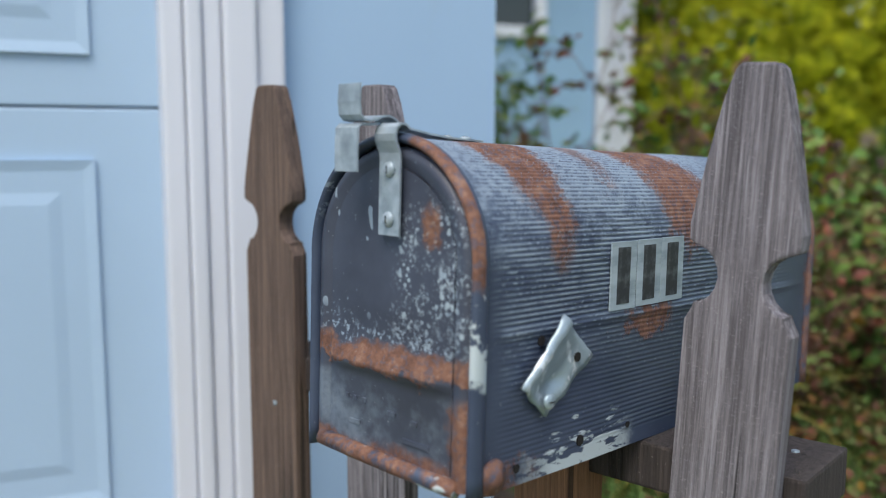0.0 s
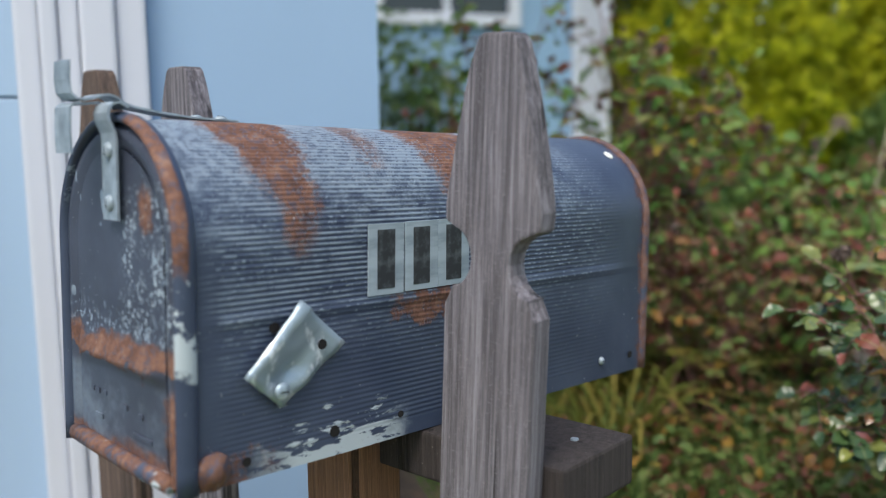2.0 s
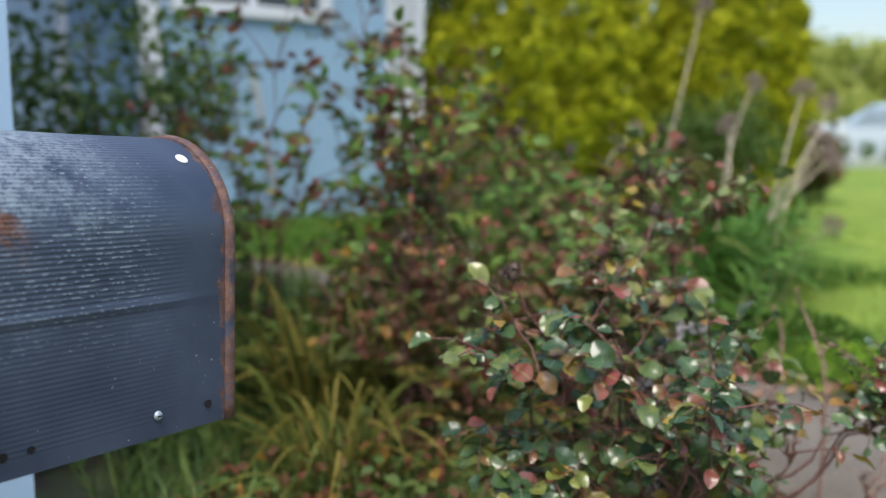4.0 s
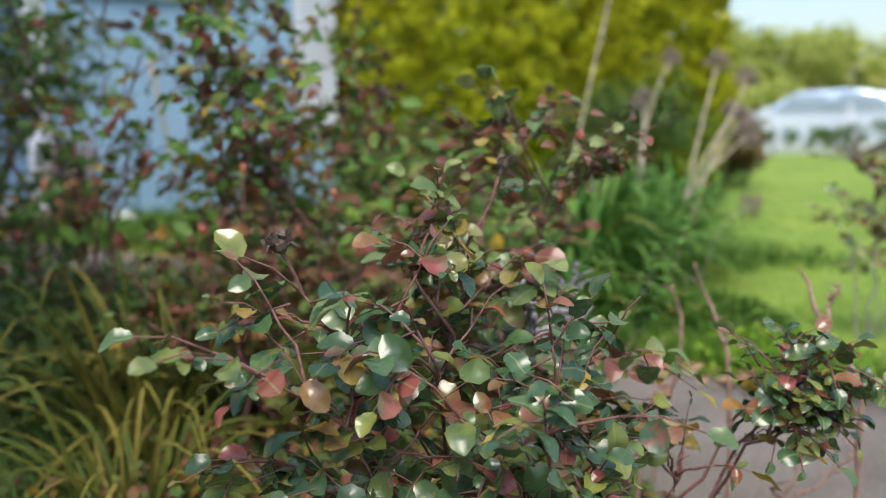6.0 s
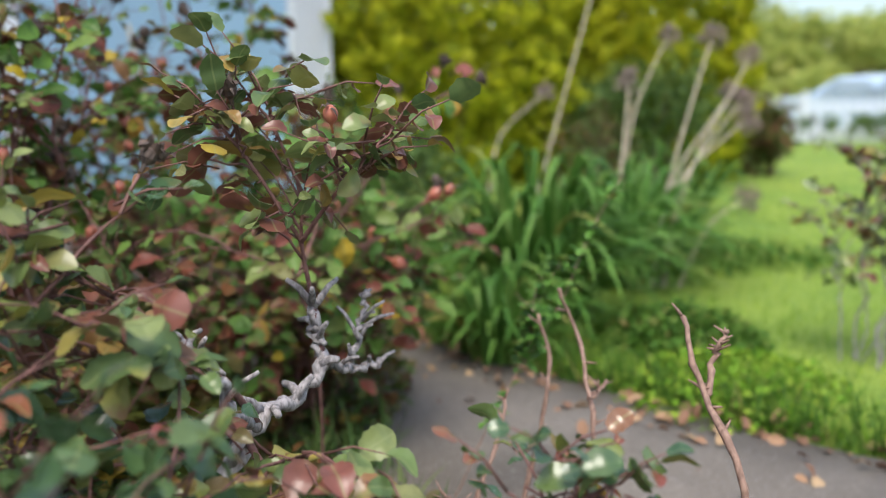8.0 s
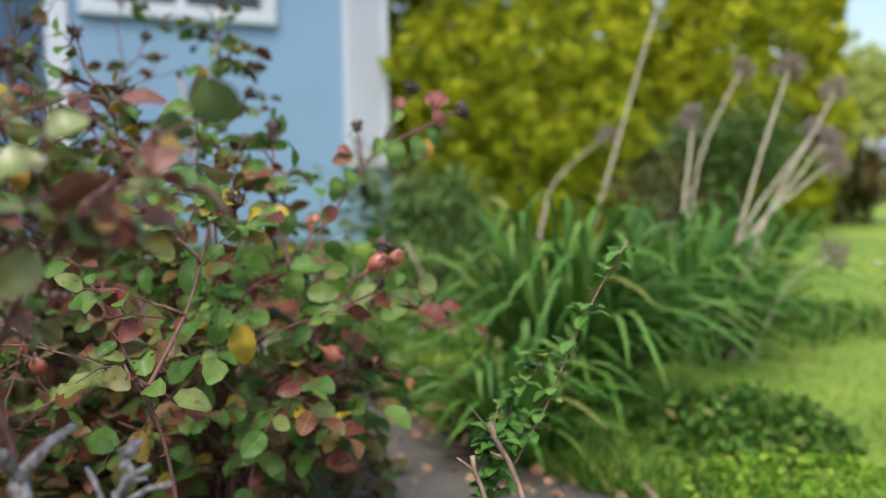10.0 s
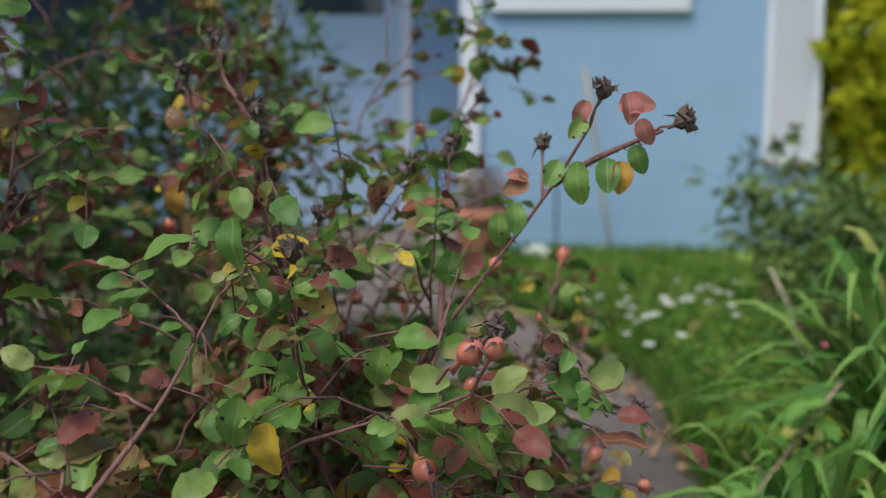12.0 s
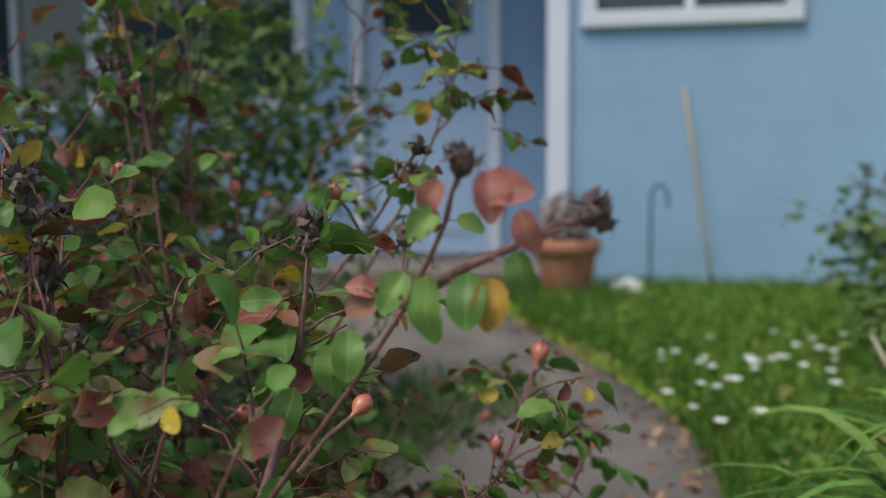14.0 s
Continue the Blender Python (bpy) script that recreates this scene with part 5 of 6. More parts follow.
def pruned_cane(label, lines, seed, r=0.0032):
    """A bare cane that forks, with swollen nodes, pruned ends and short side spurs."""
    rng = random.Random(seed)
    base = lines[0][0]
    o = Vector(base)
    root = thing("bare_rose_cane", Matrix.Translation(base), label, "rose cane", "bare rose canes")
    for k, line in enumerate(lines):
        pts = [q - o for q in smooth_line(line, 16)]
        pts = [q + Vector((rng.gauss(0, 0.0014), rng.gauss(0, 0.0014), 0)) for q in pts]
        bm = bmesh.new()
        q = r * (1.0 if k == 0 else 0.8)
        tube(bm, pts, [q * (1.25 - 0.035 * i) * (1.32 if i % 4 == 0 else 1.0) for i in range(17)], 8)
        for i in range(10):
            p = pts[rng.randint(3, 16)]
            d = Vector((rng.uniform(-1, 1), rng.uniform(-1, 1), rng.uniform(-0.1, 0.9))).normalized() * rng.uniform(0.005, 0.022)
            tube(bm, [p, p + d * 0.6, p + d], [q * 0.6, q * 0.45, q * 0.25], 5)
        part("cane", bm, TANTWIG, root, smooth=True)


pruned_cane("bare reddish rose cane with forked pruned tips", [[(1.405, 1.30, G), (1.40, 1.298, 0.45), (1.396, 1.298, 0.557), (1.391, 1.356, 0.613), (1.385, 1.378, 0.645), (1.391, 1.40, 0.675)],
            [(1.391, 1.354, 0.611), (1.405, 1.372, 0.638), (1.410, 1.372, 0.652), (1.418, 1.368, 0.668)]], 3)
pruned_cane("thin bare rose cane with small thorns", [[(1.35, 1.50, G), (1.345, 1.497, 0.42), (1.34, 1.494, 0.524), (1.342, 1.521, 0.571), (1.348, 1.575, 0.622), (1.322, 1.572, 0.672)],
            [(1.342, 1.515, 0.560), (1.36, 1.53, 0.565), (1.372, 1.54, 0.572)]], 4, 0.0026)
pruned_cane("thin bare rose cane with small thorns", [[(1.27, 1.60, G), (1.30, 1.60, 0.42), (1.318, 1.602, 0.50), (1.323, 1.604, 0.548), (1.330, 1.62, 0.585), (1.318, 1.63, 0.63)],
            [(1.316, 1.60, 0.49), (1.29, 1.59, 0.475), (1.275, 1.585, 0.49)]], 6, 0.0025)
pruned_cane("thin bare rose cane with small thorns", [[(1.20, 1.50, G), (1.205, 1.497, 0.42), (1.215, 1.498, 0.47), (1.236, 1.512, 0.515), (1.254, 1.536, 0.560)],
            [(1.213, 1.498, 0.465), (1.19, 1.48, 0.47), (1.17, 1.47, 0.488)]], 14, 0.0026)
bare_twig((1.24, 1.82, G), [(1.512, 1.845, 0.775), (1.42, 1.84, 0.66), (1.36, 1.78, 0.60)], 7, "slender rose shoot with small fresh leaves", 60, 0.001)
bare_twig((1.36, 1.42, G), [(1.40, 1.41, 0.42), (1.47, 1.38, 0.43), (1.34, 1.38, 0.40)], 9, "short bare grey twigs", 0, 0.0024)

# large roses with hips by the walk
YL, GL, PL = YELLOWLEAF, GREENLEAF, PINKLEAF
rose("tall rose bush with green and reddened leaves and orange hips", (1.06, 2.16, G),
     [(1.255, 1.97, 0.71, 5), (1.145, 2.56, 0.66, 5), (0.96, 2.12, 0.90, 6), (1.08, 1.97, 0.80, 5), (1.24, 2.33, 0.50, 4), (0.90, 2.14, 0.98, 6),
      (1.02, 2.02, 0.66, 5), (1.14, 2.16, 0.80, 5), (0.93, 2.05, 0.72, 5), (1.12, 2.04, 0.56, 5), (0.98, 1.94, 0.56, 5), (1.02, 2.20, 0.84, 6), (1.20, 2.02, 0.58, 5), (0.90, 1.96, 0.60, 5), (1.16, 1.95, 0.60, 5), (1.22, 2.06, 0.64, 4), (1.08, 1.93, 0.66, 5), (1.04, 2.30, 0.70, 6), (1.18, 2.24, 0.62, 5), (1.22, 2.14, 0.50, 5), (0.96, 2.26, 0.62, 6)],
     31, ROSELEAF, 0.034, 6, hips=9, blooms=9, spread=0.095, cane_r=0.0042, twigs=5, bare=0.38, leaf_w=0.66, face=0.7, more=2.9, droop=0.55,
     lines=[([(1.05, 2.17, G), (1.065, 2.15, 0.50), (1.12, 2.155, 0.67), (1.17, 2.152, 0.74), (1.252, 2.172, 0.854), (1.302, 2.155, 0.925)], 0),
            ([(1.262, 2.168, 0.868), (1.31, 2.165, 0.895), (1.365, 2.173, 0.918)], 0), ([(1.15, 2.152, 0.715), (1.125, 2.22, 0.79), (1.122, 2.242, 0.86)], 4),
            ([(1.08, 2.10, G), (1.074, 2.06, 0.45), (1.10, 2.088, 0.576), (1.218, 2.073, 0.619), (1.262, 2.13, 0.665), (1.335, 2.141, 0.655)], 3),
            ([(1.09, 2.15, 0.32), (1.178, 2.138, 0.511), (1.249, 2.163, 0.551), (1.30, 2.30, 0.53)], 3),
            ([(1.07, 1.80, G), (1.068, 1.775, 0.52), (1.038, 1.773, 0.654), (0.951, 1.767, 0.70)], 3), ([(1.04, 1.774, 0.65), (1.06, 1.806, 0.691), (1.075, 1.835, 0.73), (1.085, 1.88, 0.79)], 2),
            ([(1.09, 2.22, G), (1.13, 2.42, 0.50), (1.15, 2.54, 0.66), (1.155, 2.585, 0.725)], 3), ([(1.12, 2.40, 0.45), (1.13, 2.66, 0.50), (1.143, 2.775, 0.580)], 3)],
     marks=[("bloom", (1.310, 2.152, 0.945), (1.300, 2.156, 0.922), 1.05), ("bloom", (1.373, 2.174, 0.922), (1.350, 2.170, 0.912), 1.1), ("bloom", (1.242, 2.199, 0.898), (1.248, 2.180, 0.852), 0.95),
            ("bloom", (1.122, 2.245, 0.886), (1.122, 2.240, 0.845), 0.9), ("bloom", (1.262, 2.156, 0.685), (1.245, 2.115, 0.650), 0.9), ("bloom", (1.342, 2.141, 0.661), (1.318, 2.141, 0.658), 0.95),
            ("bloom", (1.262, 1.982, 0.752), (1.240, 1.965, 0.725), 1.0), ("hip", (1.247, 1.960, 0.735), (1.225, 1.970, 0.715), 1.1), ("hip", (1.178, 2.222, 0.772), (1.172, 2.170, 0.745), 0.8),
            ("hip", (1.195, 1.998, 0.640), (1.150, 2.040, 0.655), 1.25), ("hip", (1.316, 2.368, 0.502), (1.298, 2.290, 0.528), 0.95), ("hip", (1.155, 2.590, 0.736), (1.150, 2.570, 0.700), 1.1),
            ("hip", (1.145, 2.786, 0.586), (1.140, 2.740, 0.560), 0.9), ("hip", (0.956, 2.155, 0.748), (0.985, 2.160, 0.720), 1.1), ("bloom", (0.823, 2.168, 0.965), (0.840, 2.170, 0.925), 1.0),
            (PL, (1.375, 2.125, 0.945), (1.330, 2.140, 0.940), 0.040), (PL, (1.350, 2.120, 0.915), (1.338, 2.137, 0.950), 0.036), (PL, (1.285, 2.135, 0.915), (1.300, 2.150, 0.945), 0.030),
            (PL, (1.36, 2.15, 0.90), (1.345, 2.160, 0.928), 0.032), (PL, (1.20, 2.17, 0.862), (1.235, 2.180, 0.866), 0.036), (PL, (1.205, 2.16, 0.885), (1.232, 2.185, 0.872), 0.028),
            (GL, (1.292, 2.135, 0.840), (1.290, 2.150, 0.890), 0.050), (GL, (1.325, 2.13, 0.848), (1.318, 2.150, 0.893), 0.042), (YL, (1.335, 2.14, 0.850), (1.330, 2.155, 0.890), 0.038),
            (GL, (1.262, 2.13, 0.858), (1.272, 2.155, 0.890), 0.036), (GL, (1.352, 2.155, 0.870), (1.340, 2.165, 0.905), 0.034), (GL, (1.285, 2.12, 0.905), (1.297, 2.15, 0.928), 0.030),
            (GL, (1.235, 2.145, 0.822), (1.225, 2.160, 0.850), 0.040), (GL, (1.215, 2.15, 0.805), (1.210, 2.160, 0.840), 0.042), (GL, (1.11, 2.20, 0.765), (1.120, 2.215, 0.805), 0.045),
            (GL, (1.140, 2.18, 0.745), (1.145, 2.20, 0.795), 0.048), (GL, (1.150, 2.16, 0.815), (1.125, 2.22, 0.835), 0.042), (GL, (1.095, 2.19, 0.815), (1.120, 2.22, 0.835), 0.040),
            (GL, (1.17, 2.14, 0.70), (1.165, 2.16, 0.745), 0.042), (GL, (1.085, 2.19, 0.855), (1.115, 2.22, 0.855), 0.038), (YL, (1.075, 2.20, 0.84), (1.10, 2.22, 0.862), 0.034),
            (GL, (1.087, 1.885, 0.800), (1.085, 1.900, 0.848), 0.048), (GL, (1.068, 1.845, 0.715), (1.075, 1.862, 0.765), 0.050), (YL, (1.117, 1.885, 0.636), (1.112, 1.900, 0.690), 0.054),
            (GL, (1.092, 1.87, 0.66), (1.095, 1.89, 0.710), 0.050), (GL, (1.157, 1.985, 0.69), (1.165, 1.995, 0.735), 0.046), (GL, (1.219, 1.995, 0.640), (1.215, 2.005, 0.690), 0.050),
            (GL, (1.250, 2.0, 0.612), (1.245, 2.01, 0.668), 0.056), (YL, (1.265, 2.35, 0.525), (1.30, 2.33, 0.520), 0.042), (GL, (1.03, 1.80, 0.70), (1.04, 1.785, 0.665), 0.042),
            (GL, (1.165, 2.57, 0.655), (1.155, 2.58, 0.70), 0.042), (GL, (1.185, 2.56, 0.665), (1.165, 2.58, 0.70), 0.038), (YL, (1.10, 2.55, 0.70), (1.125, 2.56, 0.71), 0.032)])
rose("tall rose bush with reddened leaves and withered blooms", (0.76, 2.46, G),
     [(0.84, 2.58, 0.92, 6), (0.80, 2.80, 1.20, 6), (0.90, 3.05, 0.60, 6), (0.60, 2.50, 1.20, 7), (0.78, 2.26, 0.85, 6), (0.50, 2.70, 1.10, 8), (0.66, 2.35, 1.00, 6), (0.88, 2.80, 0.80, 6),
      (0.55, 2.40, 0.75, 8), (0.75, 2.45, 0.65, 6), (0.62, 2.60, 1.36, 7), (0.70, 2.70, 0.55, 7), (0.86, 2.40, 0.58, 6), (0.92, 2.62, 0.52, 6)], 32, ROSELEAF, 0.032, 8, hips=9, blooms=12, spread=0.11,
     cane_r=0.0045, twigs=6, bare=0.34, leaf_w=0.66, face=0.7, more=3.0, droop=0.5,
     lines=[([(0.78, 2.34, G), (0.80, 2.36, 0.55), (0.816, 2.373, 0.662), (0.87, 2.50, 0.767), (0.96, 2.52, 0.86), (1.035, 2.508, 0.945)], 4),
            ([(0.81, 2.45, G), (0.80, 2.43, 0.60), (0.785, 2.425, 0.725), (0.715, 2.46, 0.848), (0.69, 2.47, 1.0), (0.72, 2.46, 1.16)], 3),
            ([(0.70, 2.465, 0.95), (0.671, 2.466, 1.07), (0.615, 2.48, 1.20)], 1), ([(0.770, 2.43, 0.745), (0.809, 2.36, 0.760), (0.79, 2.30, 0.83), (0.767, 2.283, 0.867)], 2),
            ([(0.86, 2.26, 0.60), (0.841, 2.23, 0.704), (0.82, 2.226, 0.781), (0.802, 2.216, 0.87)], 3), ([(0.90, 2.55, 0.75), (0.96, 2.66, 0.95), (0.985, 2.69, 1.05), (0.995, 2.70, 1.13)], 5)],
     marks=[("bloom", (1.056, 2.50, 0.968), (1.02, 2.508, 0.925), 1.1), ("bloom", (1.040, 2.51, 0.945), (1.01, 2.51, 0.915), 0.9), ("hip", (0.935, 2.38, 0.698), (0.935, 2.42, 0.675), 1.1),
            ("hip", (0.996, 2.45, 0.922), (0.985, 2.50, 0.885), 0.9), ("bloom", (0.823, 2.173, 0.985), (0.805, 2.215, 0.90), 1.0), ("bloom", (0.651, 2.159, 0.944), (0.68, 2.25, 0.88), 1.0),
            (YL, (0.798, 2.168, 0.815), (0.803, 2.175, 0.862), 0.046), (YL, (0.835, 2.235, 0.825), (0.815, 2.245, 0.855), 0.040), (YL, (0.727, 2.54, 0.690), (0.73, 2.547, 0.735), 0.042),
            (GL, (0.985, 2.67, 1.01), (0.985, 2.685, 1.055), 0.046), (GL, (1.01, 2.67, 1.02), (0.99, 2.69, 1.06), 0.042), (YL, (0.955, 2.66, 1.0), (0.965, 2.675, 1.04), 0.040), (GL, (0.93, 2.66, 1.035), (0.965, 2.675, 1.03), 0.044)])
rose("leggy rose bush with small dark leaves by the garage", (0.34, 2.45, G),
     [(0.24, 2.30, 1.22, 8), (0.45, 2.35, 1.34, 8), (0.30, 2.60, 1.10, 7), (0.50, 2.20, 1.02, 8), (0.14, 2.35, 1.05, 7), (0.36, 2.30, 0.80, 7), (0.20, 2.20, 0.75, 6)], 33, ROSELEAF, 0.033, 8,
     cane=REDCANE, hips=3, blooms=5, spread=0.14, cane_r=0.005, twigs=6, bare=0.3, more=2.4)
rose("low rose bush with reddened leaves", (0.72, 1.84, G),
     [(0.79, 1.87, 0.72), (0.65, 1.80, 0.70), (0.72, 1.95, 0.76), (0.84, 1.78, 0.64), (0.60, 1.92, 0.66), (0.76, 1.72, 0.56), (0.9, 1.9, 0.60), (0.52, 1.8, 0.58)], 34, REDLEAF, 0.028, 10,
     hips=3, blooms=4, spread=0.10, cane_r=0.0042, twigs=6, bare=0.35)
rose("slender tall rose bush with reddened leaves and dark blooms", (0.70, 1.98, G),
     [(0.74, 1.93, 1.02, 9), (0.66, 1.90, 1.10, 9), (0.77, 1.98, 0.92, 8), (0.60, 1.95, 1.03, 8), (0.70, 1.88, 0.88, 8), (0.64, 2.02, 0.94, 8)], 37, ROSELEAF, 0.033, 8,
     hips=4, blooms=7, spread=0.10, cane_r=0.0042, twigs=6, bare=0.4, more=2.0, face=0.7)
rose("rose bush with grey stems on the lawn edge", (2.28, 2.30, G),
     [(2.26, 2.28, 0.72, 7), (2.36, 2.32, 0.80, 7), (2.42, 2.25, 0.70, 6), (2.24, 2.36, 0.62, 6), (2.36, 2.22, 0.84, 7), (2.48, 2.34, 0.78, 7), (2.30, 2.38, 0.76, 6)], 35, BRONZELEAF, 0.027, 7,
     cane=GREYCANE, hips=2, blooms=3, spread=0.09, cane_r=0.0042, twigs=6, bare=0.45, more=2.8)
rose("far rose bush with pink blooms by the house", (1.35, 4.75, G),
     [(1.25, 4.70, 0.78, 8), (1.42, 4.76, 0.86, 8), (1.35, 4.85, 0.90, 8), (1.50, 4.70, 0.74, 7), (1.22, 4.82, 0.70, 7)], 36, HEDGELEAF, 0.04, 8, more=3.0, hips=0, blooms=3, spread=0.12, cane_r=0.005, twigs=6, bare=0.5)


# ---- strap-leaved clumps and dry stalks ----
def blade_mesh(name, material, length, width, rise, reach, fold=0.25, rows=9):
    """A strap leaf that rises from the origin and arches over along y."""
    v, f = [], []
    for j in range(rows + 1):
        t = j / rows
        y = reach * (0.25 * t + 0.75 * t * t)
        z = rise * (math.sin(min(1.0, t * 1.0) * math.pi * 0.62) - 0.35 * max(0, t - 0.6) ** 1.2)
        w = width / 2 * (1 - t ** 3.2) * (0.7 + 0.5 * min(1, t * 4)) + 0.0004
        v += [(-w, y, z + fold * w), (0, y, z), (w, y, z + fold * w)]
    for j in range(rows):
        for i in range(2):
            a = 3 * j + i
            f.append((a, a + 1, a + 4, a + 3))
    me = bpy.data.meshes.new(name)
    me.from_pydata(v, [], f)
    me.materials.append(material)
    me.shade_smooth()
    return me


def clump(label, base, n, seed, material, size, name="strap_leaf_plant", width=0.0145, category="plant", reach=1.0):
    rng = random.Random(seed)
    root = thing(name, Matrix.Translation(base), label, category)
    shapes = [blade_mesh("strap_leaf", material, 1, width * w, size * a, size * b * reach) for w, a, b in ((1, 0.95, 0.95), (0.9, 0.75, 1.2), (1.0, 1.1, 0.65), (0.8, 0.55, 1.25), (1.0, 0.80, 1.1), (0.8, 1.15, 0.4))]
    for i in range(n):
        a, r = rng.uniform(0, 2 * math.pi), 0.11 * math.sqrt(rng.random()) * size / 0.45
        lf = part("strap_leaf", rng.choice(shapes), None, root)
        lf.matrix_local = pose(r * math.cos(a), r * math.sin(a), 0, rng.uniform(-12, 8), rng.uniform(-12, 12), math.degrees(a) - 90 + rng.uniform(-35, 35)) @ Matrix.Scale(rng.uniform(0.6, 1.12), 4)
    return root


clump("broad clump of arching green strap leaves", (1.70, 2.85, G), 300, 41, STRAP, 0.42, width=0.020, reach=0.76)
clump("second clump of arching green strap leaves", (2.14, 3.26, G), 240, 42, STRAP, 0.38, width=0.018)
clump("low spreading tuft of green strap leaves by the walk", (1.52, 2.56, G), 120, 46, STRAP, 0.23, width=0.017, reach=0.85)
clump("green strap-leaved clump near the lawn", (2.5, 3.7, G), 150, 43, STRAP, 0.40)
clump("yellowing fountain of fine garden grass", (0.50, 1.62, G), 60, 44, YGRASS, 0.24, "ornamental_grass", 0.0075, "grass")
clump("yellowing tuft of fine garden grass", (0.50, 1.95, G), 120, 45, YGRASS, 0.33, "ornamental_grass", 0.0075, "grass")


def fern(base, seed, n=9, length=0.34):
    """A fern: arching fronds of many small leaflets."""
    rng = random.Random(seed)
    root = thing("fern", Matrix.Translation(base), "yellow-green fern under the roses", "fern")
    for i in range(n):
        a = i * 2 * math.pi / n + rng.uniform(-0.3, 0.3)
        ln = length * rng.uniform(0.75, 1.1)
        bm = bmesh.new()
        out, side = Vector((math.cos(a), math.sin(a), 0)), Vector((-math.sin(a), math.cos(a), 0))
        pts = [out * ln * (0.15 * t + 0.75 * t * t) + Vector((0, 0, ln * (1.15 * t - 0.55 * t * t))) for t in (k / 16 for k in range(17))]
        tube(bm, pts, [0.002 * (1 - 0.045 * k) for k in range(17)], 4)
        for k in range(2, 17):
            for s in (-1, 1):
                w = 0.16 * ln * math.sin(math.pi * (k / 17) ** 0.8) + 0.004
                d = (pts[min(k + 1, 16)] - pts[k - 1]).normalized()
                p = pts[k]
                q = [p - d * 0.005, p + d * 0.006, p + side * s * w + d * 0.014 - Vector((0, 0, 0.15 * w)), p + side * s * w * 0.6 - d * 0.004]
                bm.faces.new([bm.verts.new(v) for v in q])
        part("frond", bm, YGRASS, root)


fern((0.80, 2.02, G), 91)
fern((0.52, 2.12, G), 92, 8, 0.38)


def dry_stalk(line, seed, head=0.05):
    rng = random.Random(seed)
    base = line[0]
    root = thing("dry_flower_stalk", Matrix.Translation(base), "pale dry flower stalk with a grey-brown seed head", "flower stalk", "dry flower stalks")
    pts = [q - Vector(base) for q in smooth_line(line, 8)]
    bm = bmesh.new()
    tube(bm, pts, [0.0050 - 0.00025 * i for i in range(9)], 8)
    part("stem", bm, DRYSTALK, root, smooth=True)
    bm = bmesh.new()
    d0 = (pts[-1] - pts[-2]).normalized()
    for i in range(60):
        d = (Vector((rng.gauss(0, 1), rng.gauss(0, 1), rng.gauss(0, 1))).normalized() + d0 * 0.55).normalized()
        l = head * rng.uniform(0.6, 1.05)
        p = pts[-1] + d * l
        tube(bm, [pts[-1], pts[-1] + d * l * 0.6, p], [0.0012, 0.001, 0.0009], 4)
        s = d.orthogonal().normalized() * 0.008
        c = d.cross(s).normalized() * 0.008
        vs = [bm.verts.new(q) for q in (p - d * 0.002, p + s + d * 0.004, p + c + d * 0.005, p - s + d * 0.004, p - c + d * 0.005, p + d * 0.013)]
        for f in ((0, 1, 2), (0, 2, 3), (0, 3, 4), (0, 4, 1), (5, 2, 1), (5, 3, 2), (5, 4, 3), (5, 1, 4)):
            bm.faces.new([vs[q] for q in f])
    part("seed_head", bm, DRYHEAD, root)


for i, line in enumerate(([(1.86, 3.58, G), (2.039, 3.79, 0.683), (2.318, 4.096, 1.322), (2.42, 4.20, 1.56)], [(1.84, 4.00, G), (1.97, 4.32, 0.606), (2.10, 4.60, 0.79), (2.445, 5.041, 0.976)],
                          [(2.30, 3.75, G), (2.42, 3.90, 0.80), (2.60, 4.12, 1.04), (2.763, 4.30, 1.202)], [(2.16, 3.20, G), (2.36, 3.37, 0.74), (2.50, 3.50, 1.0), (2.574, 3.565, 1.131)],
                          [(2.22, 3.18, G), (2.42, 3.40, 0.66), (2.75, 3.70, 0.97), (2.892, 3.853, 1.091)], [(2.18, 3.15, G), (2.30, 3.30, 0.62), (2.56, 3.55, 0.82), (2.76, 3.74, 0.945)],
                          [(2.24, 3.18, G), (2.34, 3.32, 0.60), (2.62, 3.58, 0.80), (2.80, 3.74, 0.915)], [(2.20, 3.22, G), (2.33, 3.34, 0.61), (2.60, 3.52, 0.77), (2.77, 3.64, 0.84)],
                          [(2.26, 3.16, G), (2.45, 3.30, 0.50), (2.684, 3.473, 0.563)], [(2.10, 3.30, G), (2.22, 3.50, 0.70), (2.30, 3.65, 0.90), (2.348, 3.761, 0.985)])):
    dry_stalk(line, 60 + i)


branch = thing("fallen_branch", Matrix.Translation((1.40, 3.70, 0.30)), "pale bent dead branch among the plants", "branch")
bm = bmesh.new()
tube(bm, [(0.0, 0.0, 0.31), (0.045, 0.01, 0.22), (0.075, 0.02, 0.10), (0.16, 0.02, 0.02), (0.28, 0.0, 0.0)], [0.0035, 0.005, 0.006, 0.006, 0.004], 8)
part("limb", bm, DRYSTALK, branch, smooth=True)

